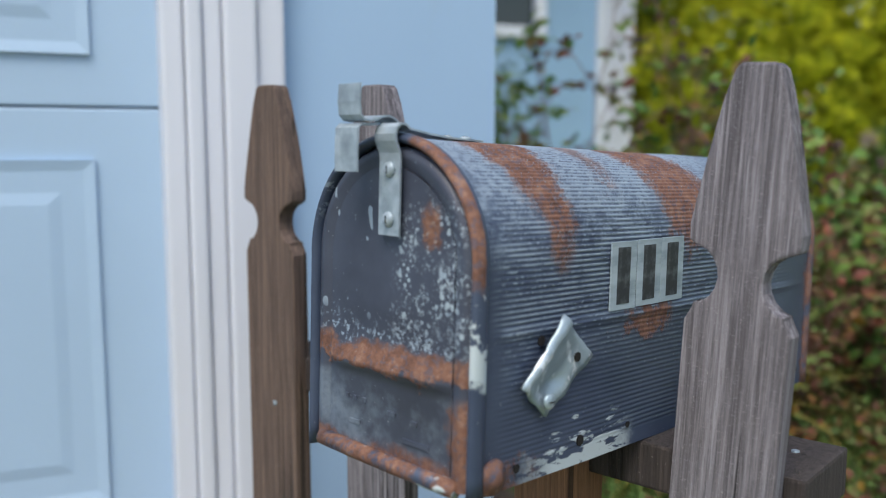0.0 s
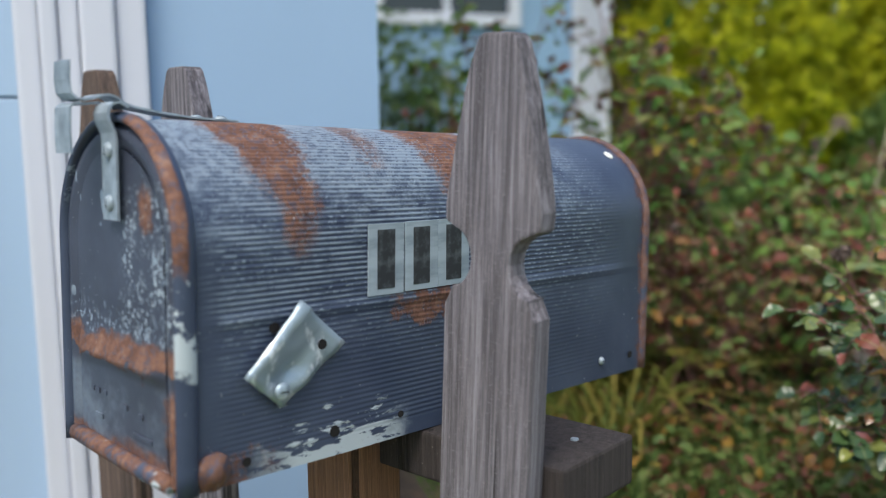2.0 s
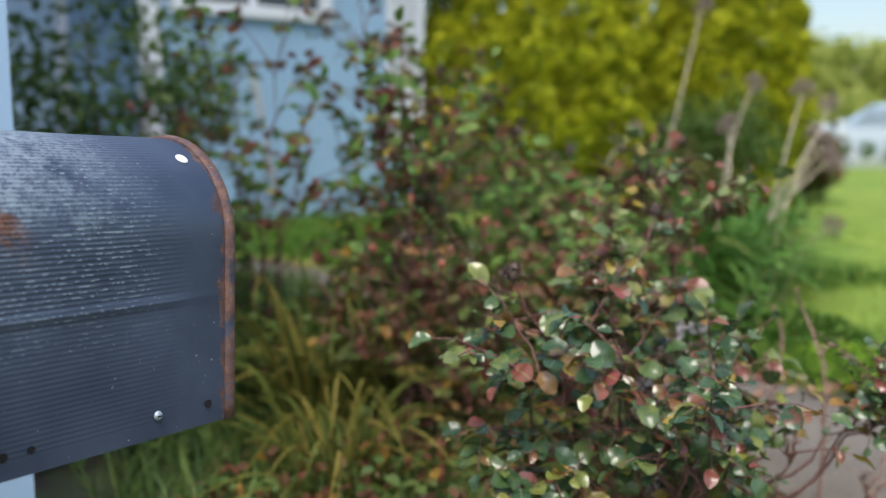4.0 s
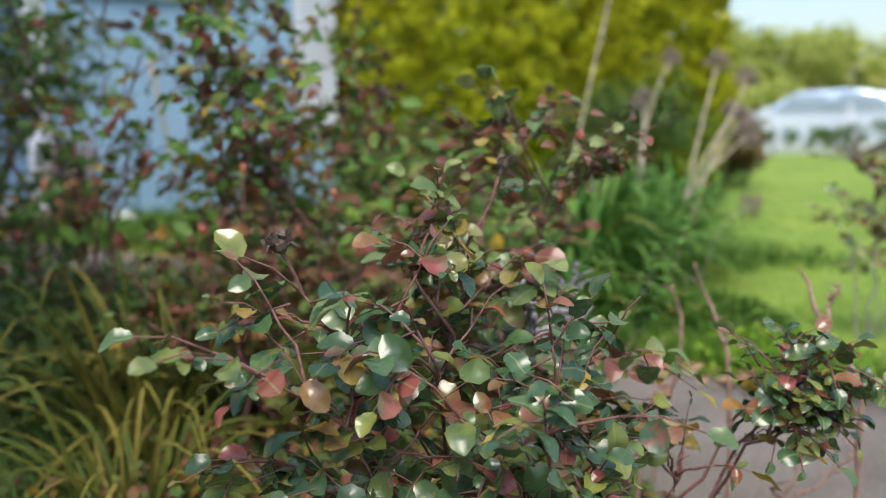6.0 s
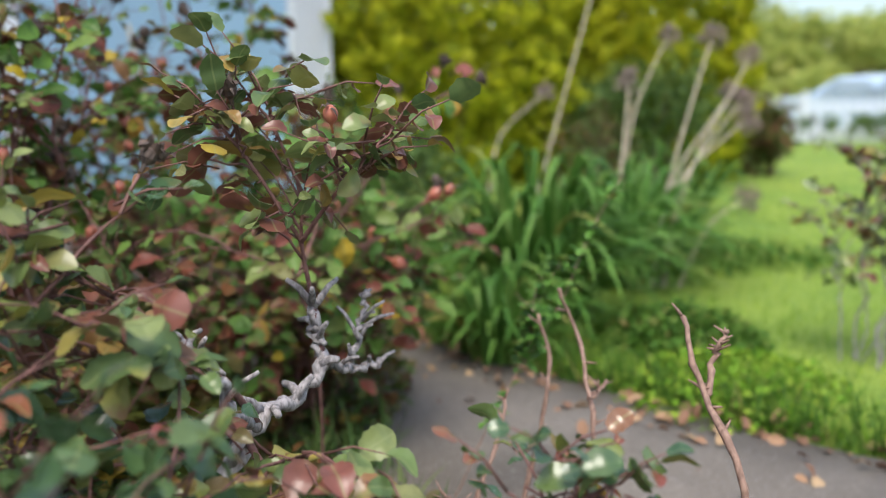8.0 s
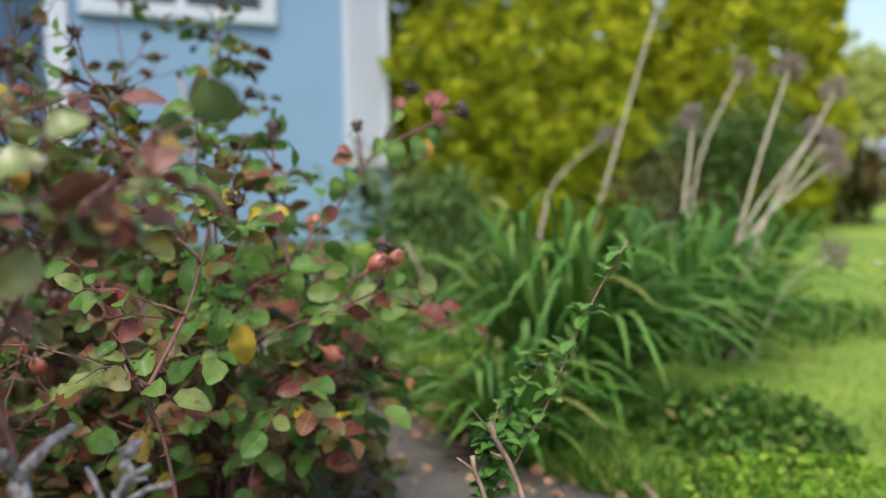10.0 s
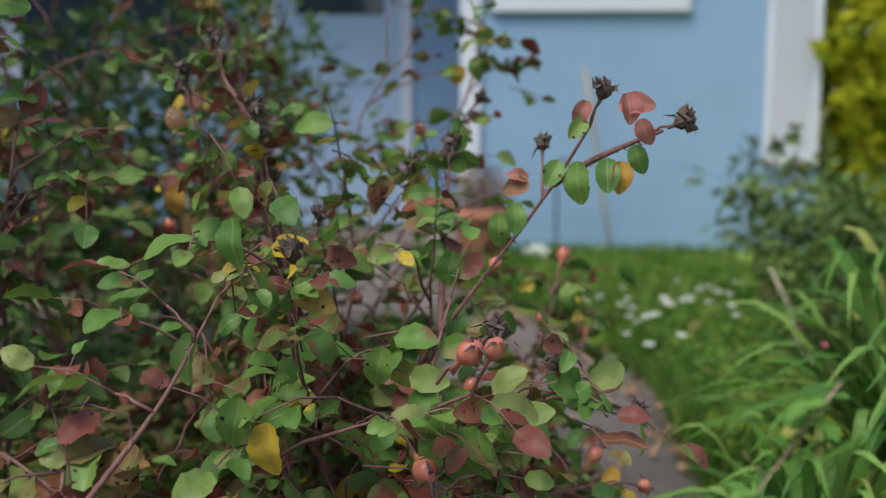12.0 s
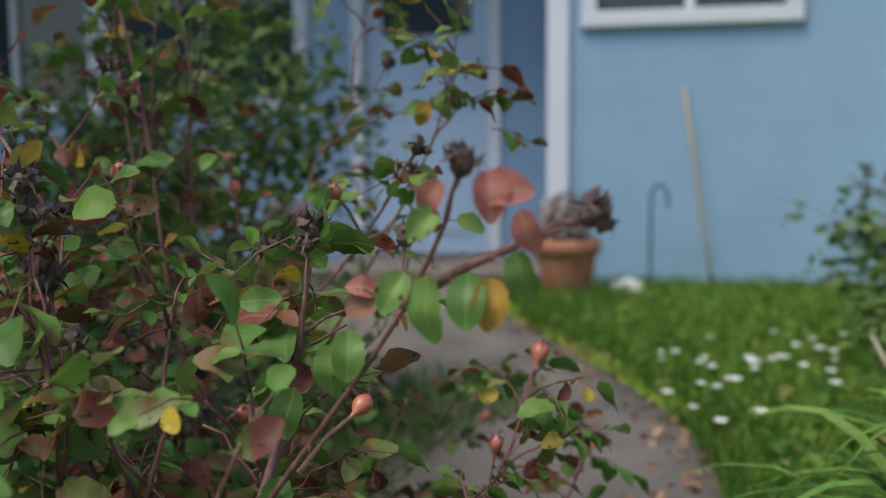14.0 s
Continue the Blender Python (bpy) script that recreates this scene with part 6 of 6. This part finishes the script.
# ---- grass, flowers and litter on the ground ----
def blade_stuff(name, label, n, where, seed, material, height, width, category="grass"):
    rs = np.random.RandomState(seed)
    pts = np.array([p for p in where(rs, n)])
    v, f = [], []
    for j in range(4):
        t = j / 3
        w = 0.5 * (1 - t ** 1.8) + 0.02
        v += [(-w * width, 0.28 * height * t * t, height * t * (1 - 0.18 * t)), (w * width, 0.28 * height * t * t, height * t * (1 - 0.18 * t))]
    for j in range(3):
        f.append((2 * j, 2 * j + 1, 2 * j + 3, 2 * j + 2))
    k = len(pts)
    mats = frames_of(pts, rs.uniform(0, 6.283, k), rs.normal(0, 0.48, k), rs.normal(0, 0.38, k), rs.uniform(0.35, 1.3, k))
    ob = new(name, scatter(name, v, f, mats, material))
    return tagged(ob, label, category, kind="stuff")


def lawn_spots(rs, n):
    out = []
    while len(out) < n:
        y = 1.6 + 6.0 * rs.rand() ** 1.5
        x = edge_x(y) + 0.02 + 4.5 * rs.rand() ** 1.4
        # keep clear of the house
        if -0.375 * x + 0.927 * y > 5.97 and 0.927 * x + 0.375 * y < 4.15:
            continue
        out.append((x, y, GROUND + 0.02))
    return out


def bed_spots(rs, n):
    out = []
    while len(out) < n:
        y = 3.3 + 3.4 * rs.rand()
        x = edge_x(y) + 0.05 + 1.9 * rs.rand() ** 1.3
        if -0.375 * x + 0.927 * y > 5.95:
            continue
        out.append((x, y, GROUND + 0.015))
    return out


def rough_spots(rs, n):
    out = []
    while len(out) < n:
        x, y = 0.1 + 1.1 * rs.rand(), 1.0 + 3.0 * rs.rand()
        if x > 1.52 - 0.42 * (y - 2.7) - 0.95 and y > 2.4 and x > 0.55:
            continue
        if -0.375 * x + 0.927 * y < 2.95 and 0.927 * x + 0.375 * y < 0.72:
            continue
        out.append((x, y, GROUND))
    return out


blade_stuff("lawn_grass", "bright green lawn grass blades", 34000, lawn_spots, 1, LAWNBLADE, 0.055, 0.0045)
def verge_spots(rs, n):
    out = []
    for _ in range(n):
        y = 1.55 + 2.4 * rs.rand()
        out.append((edge_x(y) + abs(rs.normal(0.0, 0.13)) - 0.015, y, GROUND + 0.02))
    return out


blade_stuff("verge_grass", "uncut longer grass along the edge of the walk", 7000, verge_spots, 12, BEDBLADE, 0.085, 0.0045)
blade_stuff("bed_grass", "long green grass in front of the house", 16000, bed_spots, 2, BEDBLADE, 0.12, 0.006)
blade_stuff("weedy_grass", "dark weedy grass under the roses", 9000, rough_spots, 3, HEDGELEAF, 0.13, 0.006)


def leaf_stuff(name, label, n, where, seed, material, size, category):
    rs = np.random.RandomState(seed)
    pts = np.array(where(rs, n))
    v, f = leaf_shape(1.0, 0.62, 0.3, 0.25, False, 4)
    k = len(pts)
    mats = frames_of(pts, rs.uniform(0, 6.283, k), rs.normal(0.1, 0.6, k), rs.normal(0, 0.6, k), size * rs.uniform(0.5, 1.3, k))
    return tagged(new(name, scatter(name, v, f, mats, material)), label, category, kind="stuff")


def edge_spots(rs, n):
    return [(1.72 + 0.75 * rs.rand() + 0.0, 2.0 + 0.45 * rs.rand() - 0.0, GROUND + 0.02 + 0.05 * rs.rand()) for _ in range(n)]


def mound(cx, cy, r, h):
    def where(rs, n):
        a, q = rs.uniform(0, 6.283, n), np.sqrt(rs.rand(n))
        return np.stack([cx + r * q * np.cos(a), cy + r * q * np.sin(a), GROUND + h * np.sqrt(np.maximum(0, 1 - q * q)) * (0.35 + 0.65 * rs.rand(n))], 1)
    return where


leaf_stuff("ground_cover", "low bright green creeping ground cover", 2600, mound(1.93, 2.22, 0.26, 0.10), 4, LAWNBLADE, 0.016, "ground cover")
leaf_stuff("ground_cover", "low leafy green plants at the edge of the lawn", 3000, mound(1.97, 2.56, 0.24, 0.13), 14, BEDBLADE, 0.020, "ground cover")
leaf_stuff("bed_leaves", "broad low green weed leaves in the grass", 3600, lambda rs, n: [(x, y, z + 0.02 + 0.07 * rs.rand()) for x, y, z in bed_spots(rs, n)], 11, BEDBLADE, 0.034, "weeds")
leaf_stuff("ground_cover", "low green creeping plants under the roses", 3500, mound(0.75, 1.55, 0.55, 0.16), 6, REDLEAF, 0.024, "ground cover")
leaf_stuff("ground_cover", "tangled dark leaves under the tall roses", 4200, mound(0.80, 2.45, 0.50, 0.30), 7, REDLEAF, 0.030, "ground cover")
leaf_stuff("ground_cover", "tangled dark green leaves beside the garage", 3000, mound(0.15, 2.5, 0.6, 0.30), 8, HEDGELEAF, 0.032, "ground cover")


def litter_spots(rs, n):
    out = []
    for _ in range(n):
        s = 0.18 + 0.6 * rs.rand()
        e = path_edge(s)
        out.append((e.x + rs.normal(0.03, 0.13), e.y + rs.normal(0, 0.06), GROUND + 0.032))
    return out


k = Mat("dead_leaf")
c = k.ramp(k.rand(), (0.0, (0.16, 0.08, 0.05)), (0.6, (0.30, 0.17, 0.10)), (1.0, (0.40, 0.28, 0.16)))
DEADLEAF = k.set(c, 0.8)
leaf_stuff("fallen_leaves", "brown fallen leaves along the walk", 900, litter_spots, 9, DEADLEAF, 0.028, "leaves")


def flower(base, seed, material, r, label):
    rng = random.Random(seed)
    root = thing("garden_flower", Matrix.Translation(base), label, "flower", "white flowers in the grass" if material is WHITEPETAL else "pink flowers")
    h = rng.uniform(0.10, 0.17)
    lean = Vector((rng.uniform(-0.03, 0.03), rng.uniform(-0.03, 0.03), h))
    bm = bmesh.new()
    tube(bm, [(0, 0, 0), lean * 0.5 + Vector((0.005, 0, 0)), lean], [0.0018, 0.0016, 0.0013], 5)
    part("stem", bm, STRAP, root)
    bm = bmesh.new()
    for i in range(6):
        a = i * math.pi / 3 + rng.random() * 0.3
        d, s = Vector((math.cos(a), math.sin(a), 0.45)), Vector((-math.sin(a), math.cos(a), 0)) * r * 0.42
        vs = [bm.verts.new(lean + q) for q in (Vector((0, 0, 0)), d * r * 0.6 + s, d * r, d * r * 0.6 - s, d * r * 0.55 + Vector((0, 0, -0.003)))]
        for q in ((0, 1, 4), (1, 2, 4), (2, 3, 4), (3, 0, 4), (0, 3, 2, 1)):
            bm.faces.new([vs[j] for j in q])
    part("petals", bm, material, root)


rng = random.Random(77)
for i in range(34):
    s = rng.random()
    x, y = 1.0 + rng.gauss(0, 0.12) + 0.1 * s, 4.15 + rng.gauss(0, 0.30)
    flower((x, y, GROUND), 100 + i, WHITEPETAL, rng.uniform(0.012, 0.019), "small white flower in the grass")
for i, (x, y) in enumerate(((1.48, 3.76), (1.55, 3.60), (1.78, 5.6), (1.62, 4.1))):
    flower((x, y, GROUND + 0.06), 200 + i, PETAL, 0.02, "small pink flower among green leaves")


# ---- golden conifers, trees and hedges ----
def lumpy(p, seed, scale=1.6):
    return noise.noise(Vector(p) * scale + Vector((seed, 0, 0)))


def conifer(name, base, height, rad, n, seed, label):
    root = thing(name, Matrix.Translation(base), label, "conifer", "golden conifers")
    bm = bmesh.new()
    tube(bm, [(0, 0, 0), (0.01, 0.0, height * 0.5), (0, 0, height * 0.9)], [0.09, 0.06, 0.015], 10)
    part("trunk", bm, TRUNK, root)
    for i in range(14):
        a, z = i * 2.4, 0.2 + height * 0.05 * i
        bm = bmesh.new()
        tube(bm, [(0, 0, z), (rad * 0.4 * math.cos(a), rad * 0.4 * math.sin(a), z + 0.15), (rad * 0.7 * math.cos(a), rad * 0.7 * math.sin(a), z + 0.35)], [0.025, 0.015, 0.006], 6)
        part("limb", bm, TRUNK, root)
    rs = np.random.RandomState(seed)
    loc, yaw = [], []
    while len(loc) < n:
        z = rs.rand()
        a = rs.uniform(0, 6.283)
        prof = math.sin(math.pi * min(1, 0.16 + 0.84 * z) ** 0.9) ** 0.55
        d = Vector((math.cos(a), math.sin(a), 0))
        p = Vector((d.x * rad, d.y * rad, z * height))
        l = lumpy(p, seed, 2.2) * 0.20 + lumpy(p, seed + 5, 5.0) * 0.26
        r = rad * prof * (0.90 + l) * (1 - 0.24 * rs.rand() ** 2)
        loc.append((d.x * r, d.y * r, 0.05 + z * height * 0.97))
        yaw.append(a - math.pi / 2)
    k = len(loc)
    v = [(-0.5, 0, 0), (0.5, 0, 0), (0.62, 0.25, 0.55), (0.2, 0.3, 1.0), (-0.15, 0.32, 0.8), (-0.6, 0.22, 0.5), (0, 0.12, 0.45)]
    f = [(0, 1, 6), (1, 2, 6), (2, 3, 6), (3, 4, 6), (4, 5, 6), (5, 0, 6)]
    mats = frames_of(np.array(loc), np.array(yaw) + rs.normal(0, 0.7, k), rs.normal(-0.35, 0.45, k), rs.normal(0, 0.4, k), 0.055 * rs.uniform(0.6, 1.3, k))
    tagged(part("crown", scatter("crown", v, f, mats, GOLD), None, root), kind="stuff")
    return root


conifer("golden_conifer", (2.58, 7.72, 0.24), 2.75, 1.24, 26000, 3, "rounded golden-green conifer beside the house")
conifer("golden_conifer", (4.30, 7.60, 0.24), 2.55, 0.82, 17000, 9, "smaller rounded golden-green conifer")


def leafy_mass(name, base, size, n, seed, material, leaf, label, category, trunk=0.0, group="", limbs=7):
    """A tree or shrub: trunk and limbs, and a crown of many small leaves gathered in uneven clumps."""
    root = thing(name, Matrix.Translation(base), label, category, group)
    rng = random.Random(seed)
    rs = np.random.RandomState(seed)
    sx, sy, sz = size
    bm = bmesh.new()
    cz = trunk + sz * 0.5
    r0 = 0.035 * max(sx, sz)
    tube(bm, [(0, 0, -0.05), (0.02 * sx, 0, trunk * 0.6 + 0.1 * sz), (0, 0, cz)], [r0, r0 * 0.75, r0 * 0.3], 9)
    part("trunk", bm, TRUNK, root)
    cl = []
    for i in range(limbs * 5):
        a, u, q = rng.uniform(0, 6.283), rng.uniform(-0.95, 1), rng.uniform(0.45, 0.92)
        w = math.sqrt(max(0, 1 - u * u))
        c = Vector((math.cos(a) * w * sx * 0.5 * q, math.sin(a) * w * sy * 0.5 * q, cz + u * sz * 0.5 * q))
        cl.append((c, rng.uniform(0.13, 0.25) * min(sx, sz)))
        if i % 5 == 0:
            bm = bmesh.new()
            tube(bm, [(0, 0, trunk * 0.8 + 0.05 * sz), Vector((c.x * 0.45, c.y * 0.45, (trunk + c.z) / 2)), c], [r0 * 0.5, r0 * 0.3, r0 * 0.1], 6)
            part("limb", bm, TRUNK, root)
    pick = rs.randint(0, len(cl), n)
    cen, rad = np.array([list(c) for c, r in cl])[pick], np.array([r for c, r in cl])[pick]
    d = rs.normal(0, 1, (n, 3))
    d /= np.linalg.norm(d, axis=1)[:, None]
    loc = cen + d * (rad * rs.rand(n) ** 0.4)[:, None]
    loc[:, 2] = np.maximum(loc[:, 2], 0.02)
    v, f = leaf_shape(1.0, 0.6, 0.3, 0.25, False, 2)
    mats = frames_of(loc, rs.uniform(0, 6.283, n), rs.normal(0, 0.6, n), rs.normal(0, 0.6, n), leaf * rs.uniform(0.6, 1.3, n))
    tagged(part("crown", scatter("crown", v, f, mats, material), None, root), kind="stuff")
    return root


for i, (x, y, w, h) in enumerate(((30, 42, 13, 6.0), (41, 38, 13, 5.2), (20, 50, 14, 6.4), (50, 33, 13, 5.6), (36, 56, 18, 8.0), (9, 52, 15, 7.0), (60, 28, 14, 6), (-6, 50, 16, 7))):
    leafy_mass("garden_tree", (x, y, 0.2), (w, w, h), 6500, 300 + i, FARLEAF, 0.5, "broad yellow-green tree beyond the fence", "tree", 0.4, "far trees")
for i, (x, y, w, h, m) in enumerate(((5.3, 7.9, 0.8, 0.85, REDLEAF), (9.5, 15.5, 3.0, 0.8, HEDGELEAF), (12.2, 14.5, 3.0, 0.75, HEDGELEAF), (14.5, 12.5, 3.0, 0.8, HEDGELEAF), (6.6, 11.5, 2.2, 1.1, HEDGELEAF), (16.5, 11, 3, .8, HEDGELEAF))):
    leafy_mass("garden_shrub", (x, y, 0.26), (w, w, h), 3200, 320 + i, m, 0.07, "low brown and red shrub on the lawn" if m is REDLEAF else "low dark green hedge shrub", "shrub", 0.0, "garden shrubs")

leafy_mass("garden_shrub", (2.56, 4.70, 0.27), (0.55, 0.45, 0.52), 800, 351, REDLEAF, 0.032, "dry brown twiggy garden shrub before the conifers", "shrub", 0.12, "garden shrubs", limbs=14)
leafy_mass("garden_shrub", (1.52, 4.05, 0.27), (0.55, 0.5, 0.50), 1500, 341, HEDGELEAF, 0.035, "leggy grey-green garden shrub", "shrub", 0.04, "garden shrubs")
leafy_mass("garden_shrub", (1.75, 5.55, 0.27), (0.5, 0.5, 0.48), 1100, 342, HEDGELEAF, 0.04, "leggy grey-green garden shrub", "shrub", 0.1, "garden shrubs")

leafy_mass("garden_shrub", hpos(-0.50, 5.7, 0.27), (1.3, 0.9, 0.95), 3000, 343, HEDGELEAF, 0.055, "dark green leafy shrub under the porch window", "shrub", 0.05, "garden shrubs")
leafy_mass("garden_shrub", (-0.15, 3.3, 0.27), (1.1, 1.0, 1.15), 3800, 344, HEDGELEAF, 0.045, "dark green leafy shrub beside the garage", "shrub", 0.05, "garden shrubs")

leafy_mass("garden_shrub", (3.85, 6.75, 0.26), (1.35, 0.8, 1.05), 4200, 346, HEDGELEAF, 0.05, "dark green shrub in front of the conifers", "shrub", 0.05, "garden shrubs")

for i, (x, y) in enumerate(((10.5, 24.5), (15.5, 22.5), (20.5, 19.5), (25.0, 16.0), (29.0, 12.0), (6.0, 26.0))):
    leafy_mass("garden_shrub", (x, y, 0.22), (6.2, 3.0, 1.9), 4200, 360 + i, FARLEAF, 0.17, "tall light green hedge behind the white fence", "hedge", 0.0, "far hedges")

# white picket fence across the lawn
for s in range(9):
    a0 = Vector((10.4 + s * 1.35, 17.6 - s * 0.92, 0.25))
    fence = thing("garden_fence", Matrix.Translation(a0) @ pose(0, 0, 0, 0, 0, -34.3), "white painted picket fence panel across the lawn", "fence", "white fence panels")
    pk = mesh_of("picket", extrude_shape([(-0.045, 0.05), (0.045, 0.05), (0.045, 0.92), (0.0, 1.02), (-0.045, 0.92)], -0.01, 0.01), WHITE)
    for i in range(9):
        o = part("picket", pk, None, fence)
        o.matrix_local = pose(0.09 + i * 0.178, 0, 0)
    part("rail", a_box(0, 1.63, 0.012, 0.05, 0.25, 0.33), WHITE, fence)
    part("rail", a_box(0, 1.63, 0.012, 0.05, 0.72, 0.80), WHITE, fence)
    part("post", a_box(-0.05, 0.05, -0.03, 0.07, 0, 1.08, bevel=0.008), WHITE, fence)

# parked car behind the fence
CAR = pose(14.3, 17.8, 0.25, 0, 0, -34.3)
car = thing("parked_car", CAR, "pale blue parked car behind the white fence", "car")
bm = bmesh.new()
line = [(-2.2, 0.35), (-2.25, 0.75), (-1.95, 0.98), (-1.45, 1.02), (-0.85, 1.42), (0.3, 1.48), (1.05, 1.36), (1.7, 1.02), (2.1, 0.9), (2.2, 0.6), (2.15, 0.35)]
rows = []
for y, k in ((-0.85, 0.0), (-0.78, 1.0), (0.78, 1.0), (0.85, 0.0)):
    rows.append([bm.verts.new((x, y * (0.86 if z > 1.1 else 1.0), z - (0.03 if k == 0 else 0))) for x, z in line])
for a, b in zip(rows, rows[1:]):
    for i in range(len(line) - 1):
        bm.faces.new((a[i], a[i + 1], b[i + 1], b[i]))
    bm.faces.new((a[-1], a[0], b[0], b[-1]))
bm.faces.new(rows[0][::-1]), bm.faces.new(rows[-1])
part("body", bm, CARPAINT, car)
for x0, x1 in ((-1.1, -0.2), (-0.1, 0.9)):
    part("side_window", extrude_shape([(x0 - 0.15, 1.03), (x1 + 0.15, 1.03), (x1 - 0.05, 1.33), (x0 + 0.2, 1.36)], -0.90, -0.80), CARGLASS, car)
for x in (-1.4, 1.4):
    for y in (-0.88, 0.70):
        wheel = new("wheel")
        wheel.parent = car
        wheel.matrix_local = pose(x, y, 0.32, -90, 0, 0)
        bm = bmesh.new()
        lathe(bm, [(0.20, 0), (0.29, 0.0), (0.32, 0.03), (0.32, 0.16), (0.29, 0.19), (0.20, 0.19)], 20)
        part("tyre", bm, RUBBER, wheel)
        bm = bmesh.new()
        lathe(bm, [(0.04, -0.005), (0.19, 0.002), (0.199, 0.02), (0.199, 0.17), (0.04, 0.18)], 16)
        part("rim", bm, ZINC, wheel)

# ---- things by the house ----
def flower_pot(base, r, h, label, plant=True, seed=1):
    pot = thing("flower_pot", Matrix.Translation(base), label, "flower pot", "terracotta pots")
    bm = bmesh.new()
    lathe(bm, [(r * 0.62, 0), (r * 0.68, 0.01), (r * 0.92, h * 0.74), (r * 0.93, h * 0.76), (r * 1.05, h * 0.77), (r * 1.08, h * 0.99), (r * 1.04, h), (r * 0.94, h * 0.99), (r * 0.90, h * 0.86), (r * 0.1, h * 0.85)], 28)
    part("pot", bm, TERRA, pot, smooth=True)
    bm = bmesh.new()
    lathe(bm, [(r * 0.9, h * 0.86), (r * 0.6, h * 0.90), (r * 0.05, h * 0.92)], 20)
    part("soil", bm, SOIL, pot)
    rs = np.random.RandomState(seed)
    n = 420
    d = rs.normal(0, 1, (n, 3))
    d /= np.linalg.norm(d, axis=1)[:, None]
    loc = d * (r * 0.95 * rs.rand(n) ** 0.4)[:, None] + [0, 0, h * 1.25]
    v, f = leaf_shape(1.0, 0.5, 0.3, 0.3, False, 3)
    mats = frames_of(loc, rs.uniform(0, 6.283, n), rs.normal(0, 0.7, n), rs.normal(0, 0.6, n), 0.05 * rs.uniform(0.6, 1.3, n))
    tagged(part("dry_plant", scatter("dry_plant", v, f, mats, DRYHEAD), None, pot, "grey-brown dried plant"), kind="stuff")
    return pot


flower_pot(hpos(2.02, 5.55, 0.28), 0.165, 0.33, "terracotta pot with a dried plant by the porch", seed=4)
flower_pot(hpos(0.62, 5.2, 0.28), 0.15, 0.32, "terracotta pot with a dried plant beside the walk", seed=5)
cane_ob = thing("bamboo_cane", Matrix.Translation(hpos(2.80, 5.86, 0.30)), "yellow bamboo cane leaning on the blue wall", "garden cane")
bm = bmesh.new()
a, b = Vector((0, 0, 0)), Vector(hpos(2.64, 5.985, 1.42)) - Vector(hpos(2.80, 5.86, 0.30))
tube(bm, [a, a.lerp(b, 0.3), a.lerp(b, 0.31), a.lerp(b, 0.6), a.lerp(b, 0.61), b], [0.009, 0.0085, 0.0098, 0.0085, 0.0098, 0.008], 10)
part("rod", bm, BAMBOO, cane_ob, smooth=True)
hook = thing("plant_hook", Matrix.Translation(hpos(2.46, 5.78, 0.26)), "thin black iron plant hook in the grass", "plant hook")
bm = bmesh.new()
hp = [(0, 0, 0), (0, 0, 0.55)] + [(0.045 - 0.045 * math.cos(t), 0.0, 0.55 + 0.07 * math.sin(t)) for t in np.linspace(0.3, 3.1, 8)] + [(0.09, 0, 0.5)]
tube(bm, hp, 0.007, 8)
part("rod", bm, IRON, hook, smooth=True)
stone = thing("white_stone", Matrix.Translation(hpos(2.34, 5.70, 0.27)), "pale rounded stone in the grass by the wall", "stone", "")
bm = bmesh.new()
bmesh.ops.create_icosphere(bm, subdivisions=3, radius=0.09)
for v in bm.verts:
    v.co = Vector((v.co.x * 1.2, v.co.y * 0.8, v.co.z * 0.75)) * (1 + 0.18 * noise.noise(v.co * 14))
    v.co.z += 0.05
part("rock", bm, WHITEPETAL, stone, smooth=True)
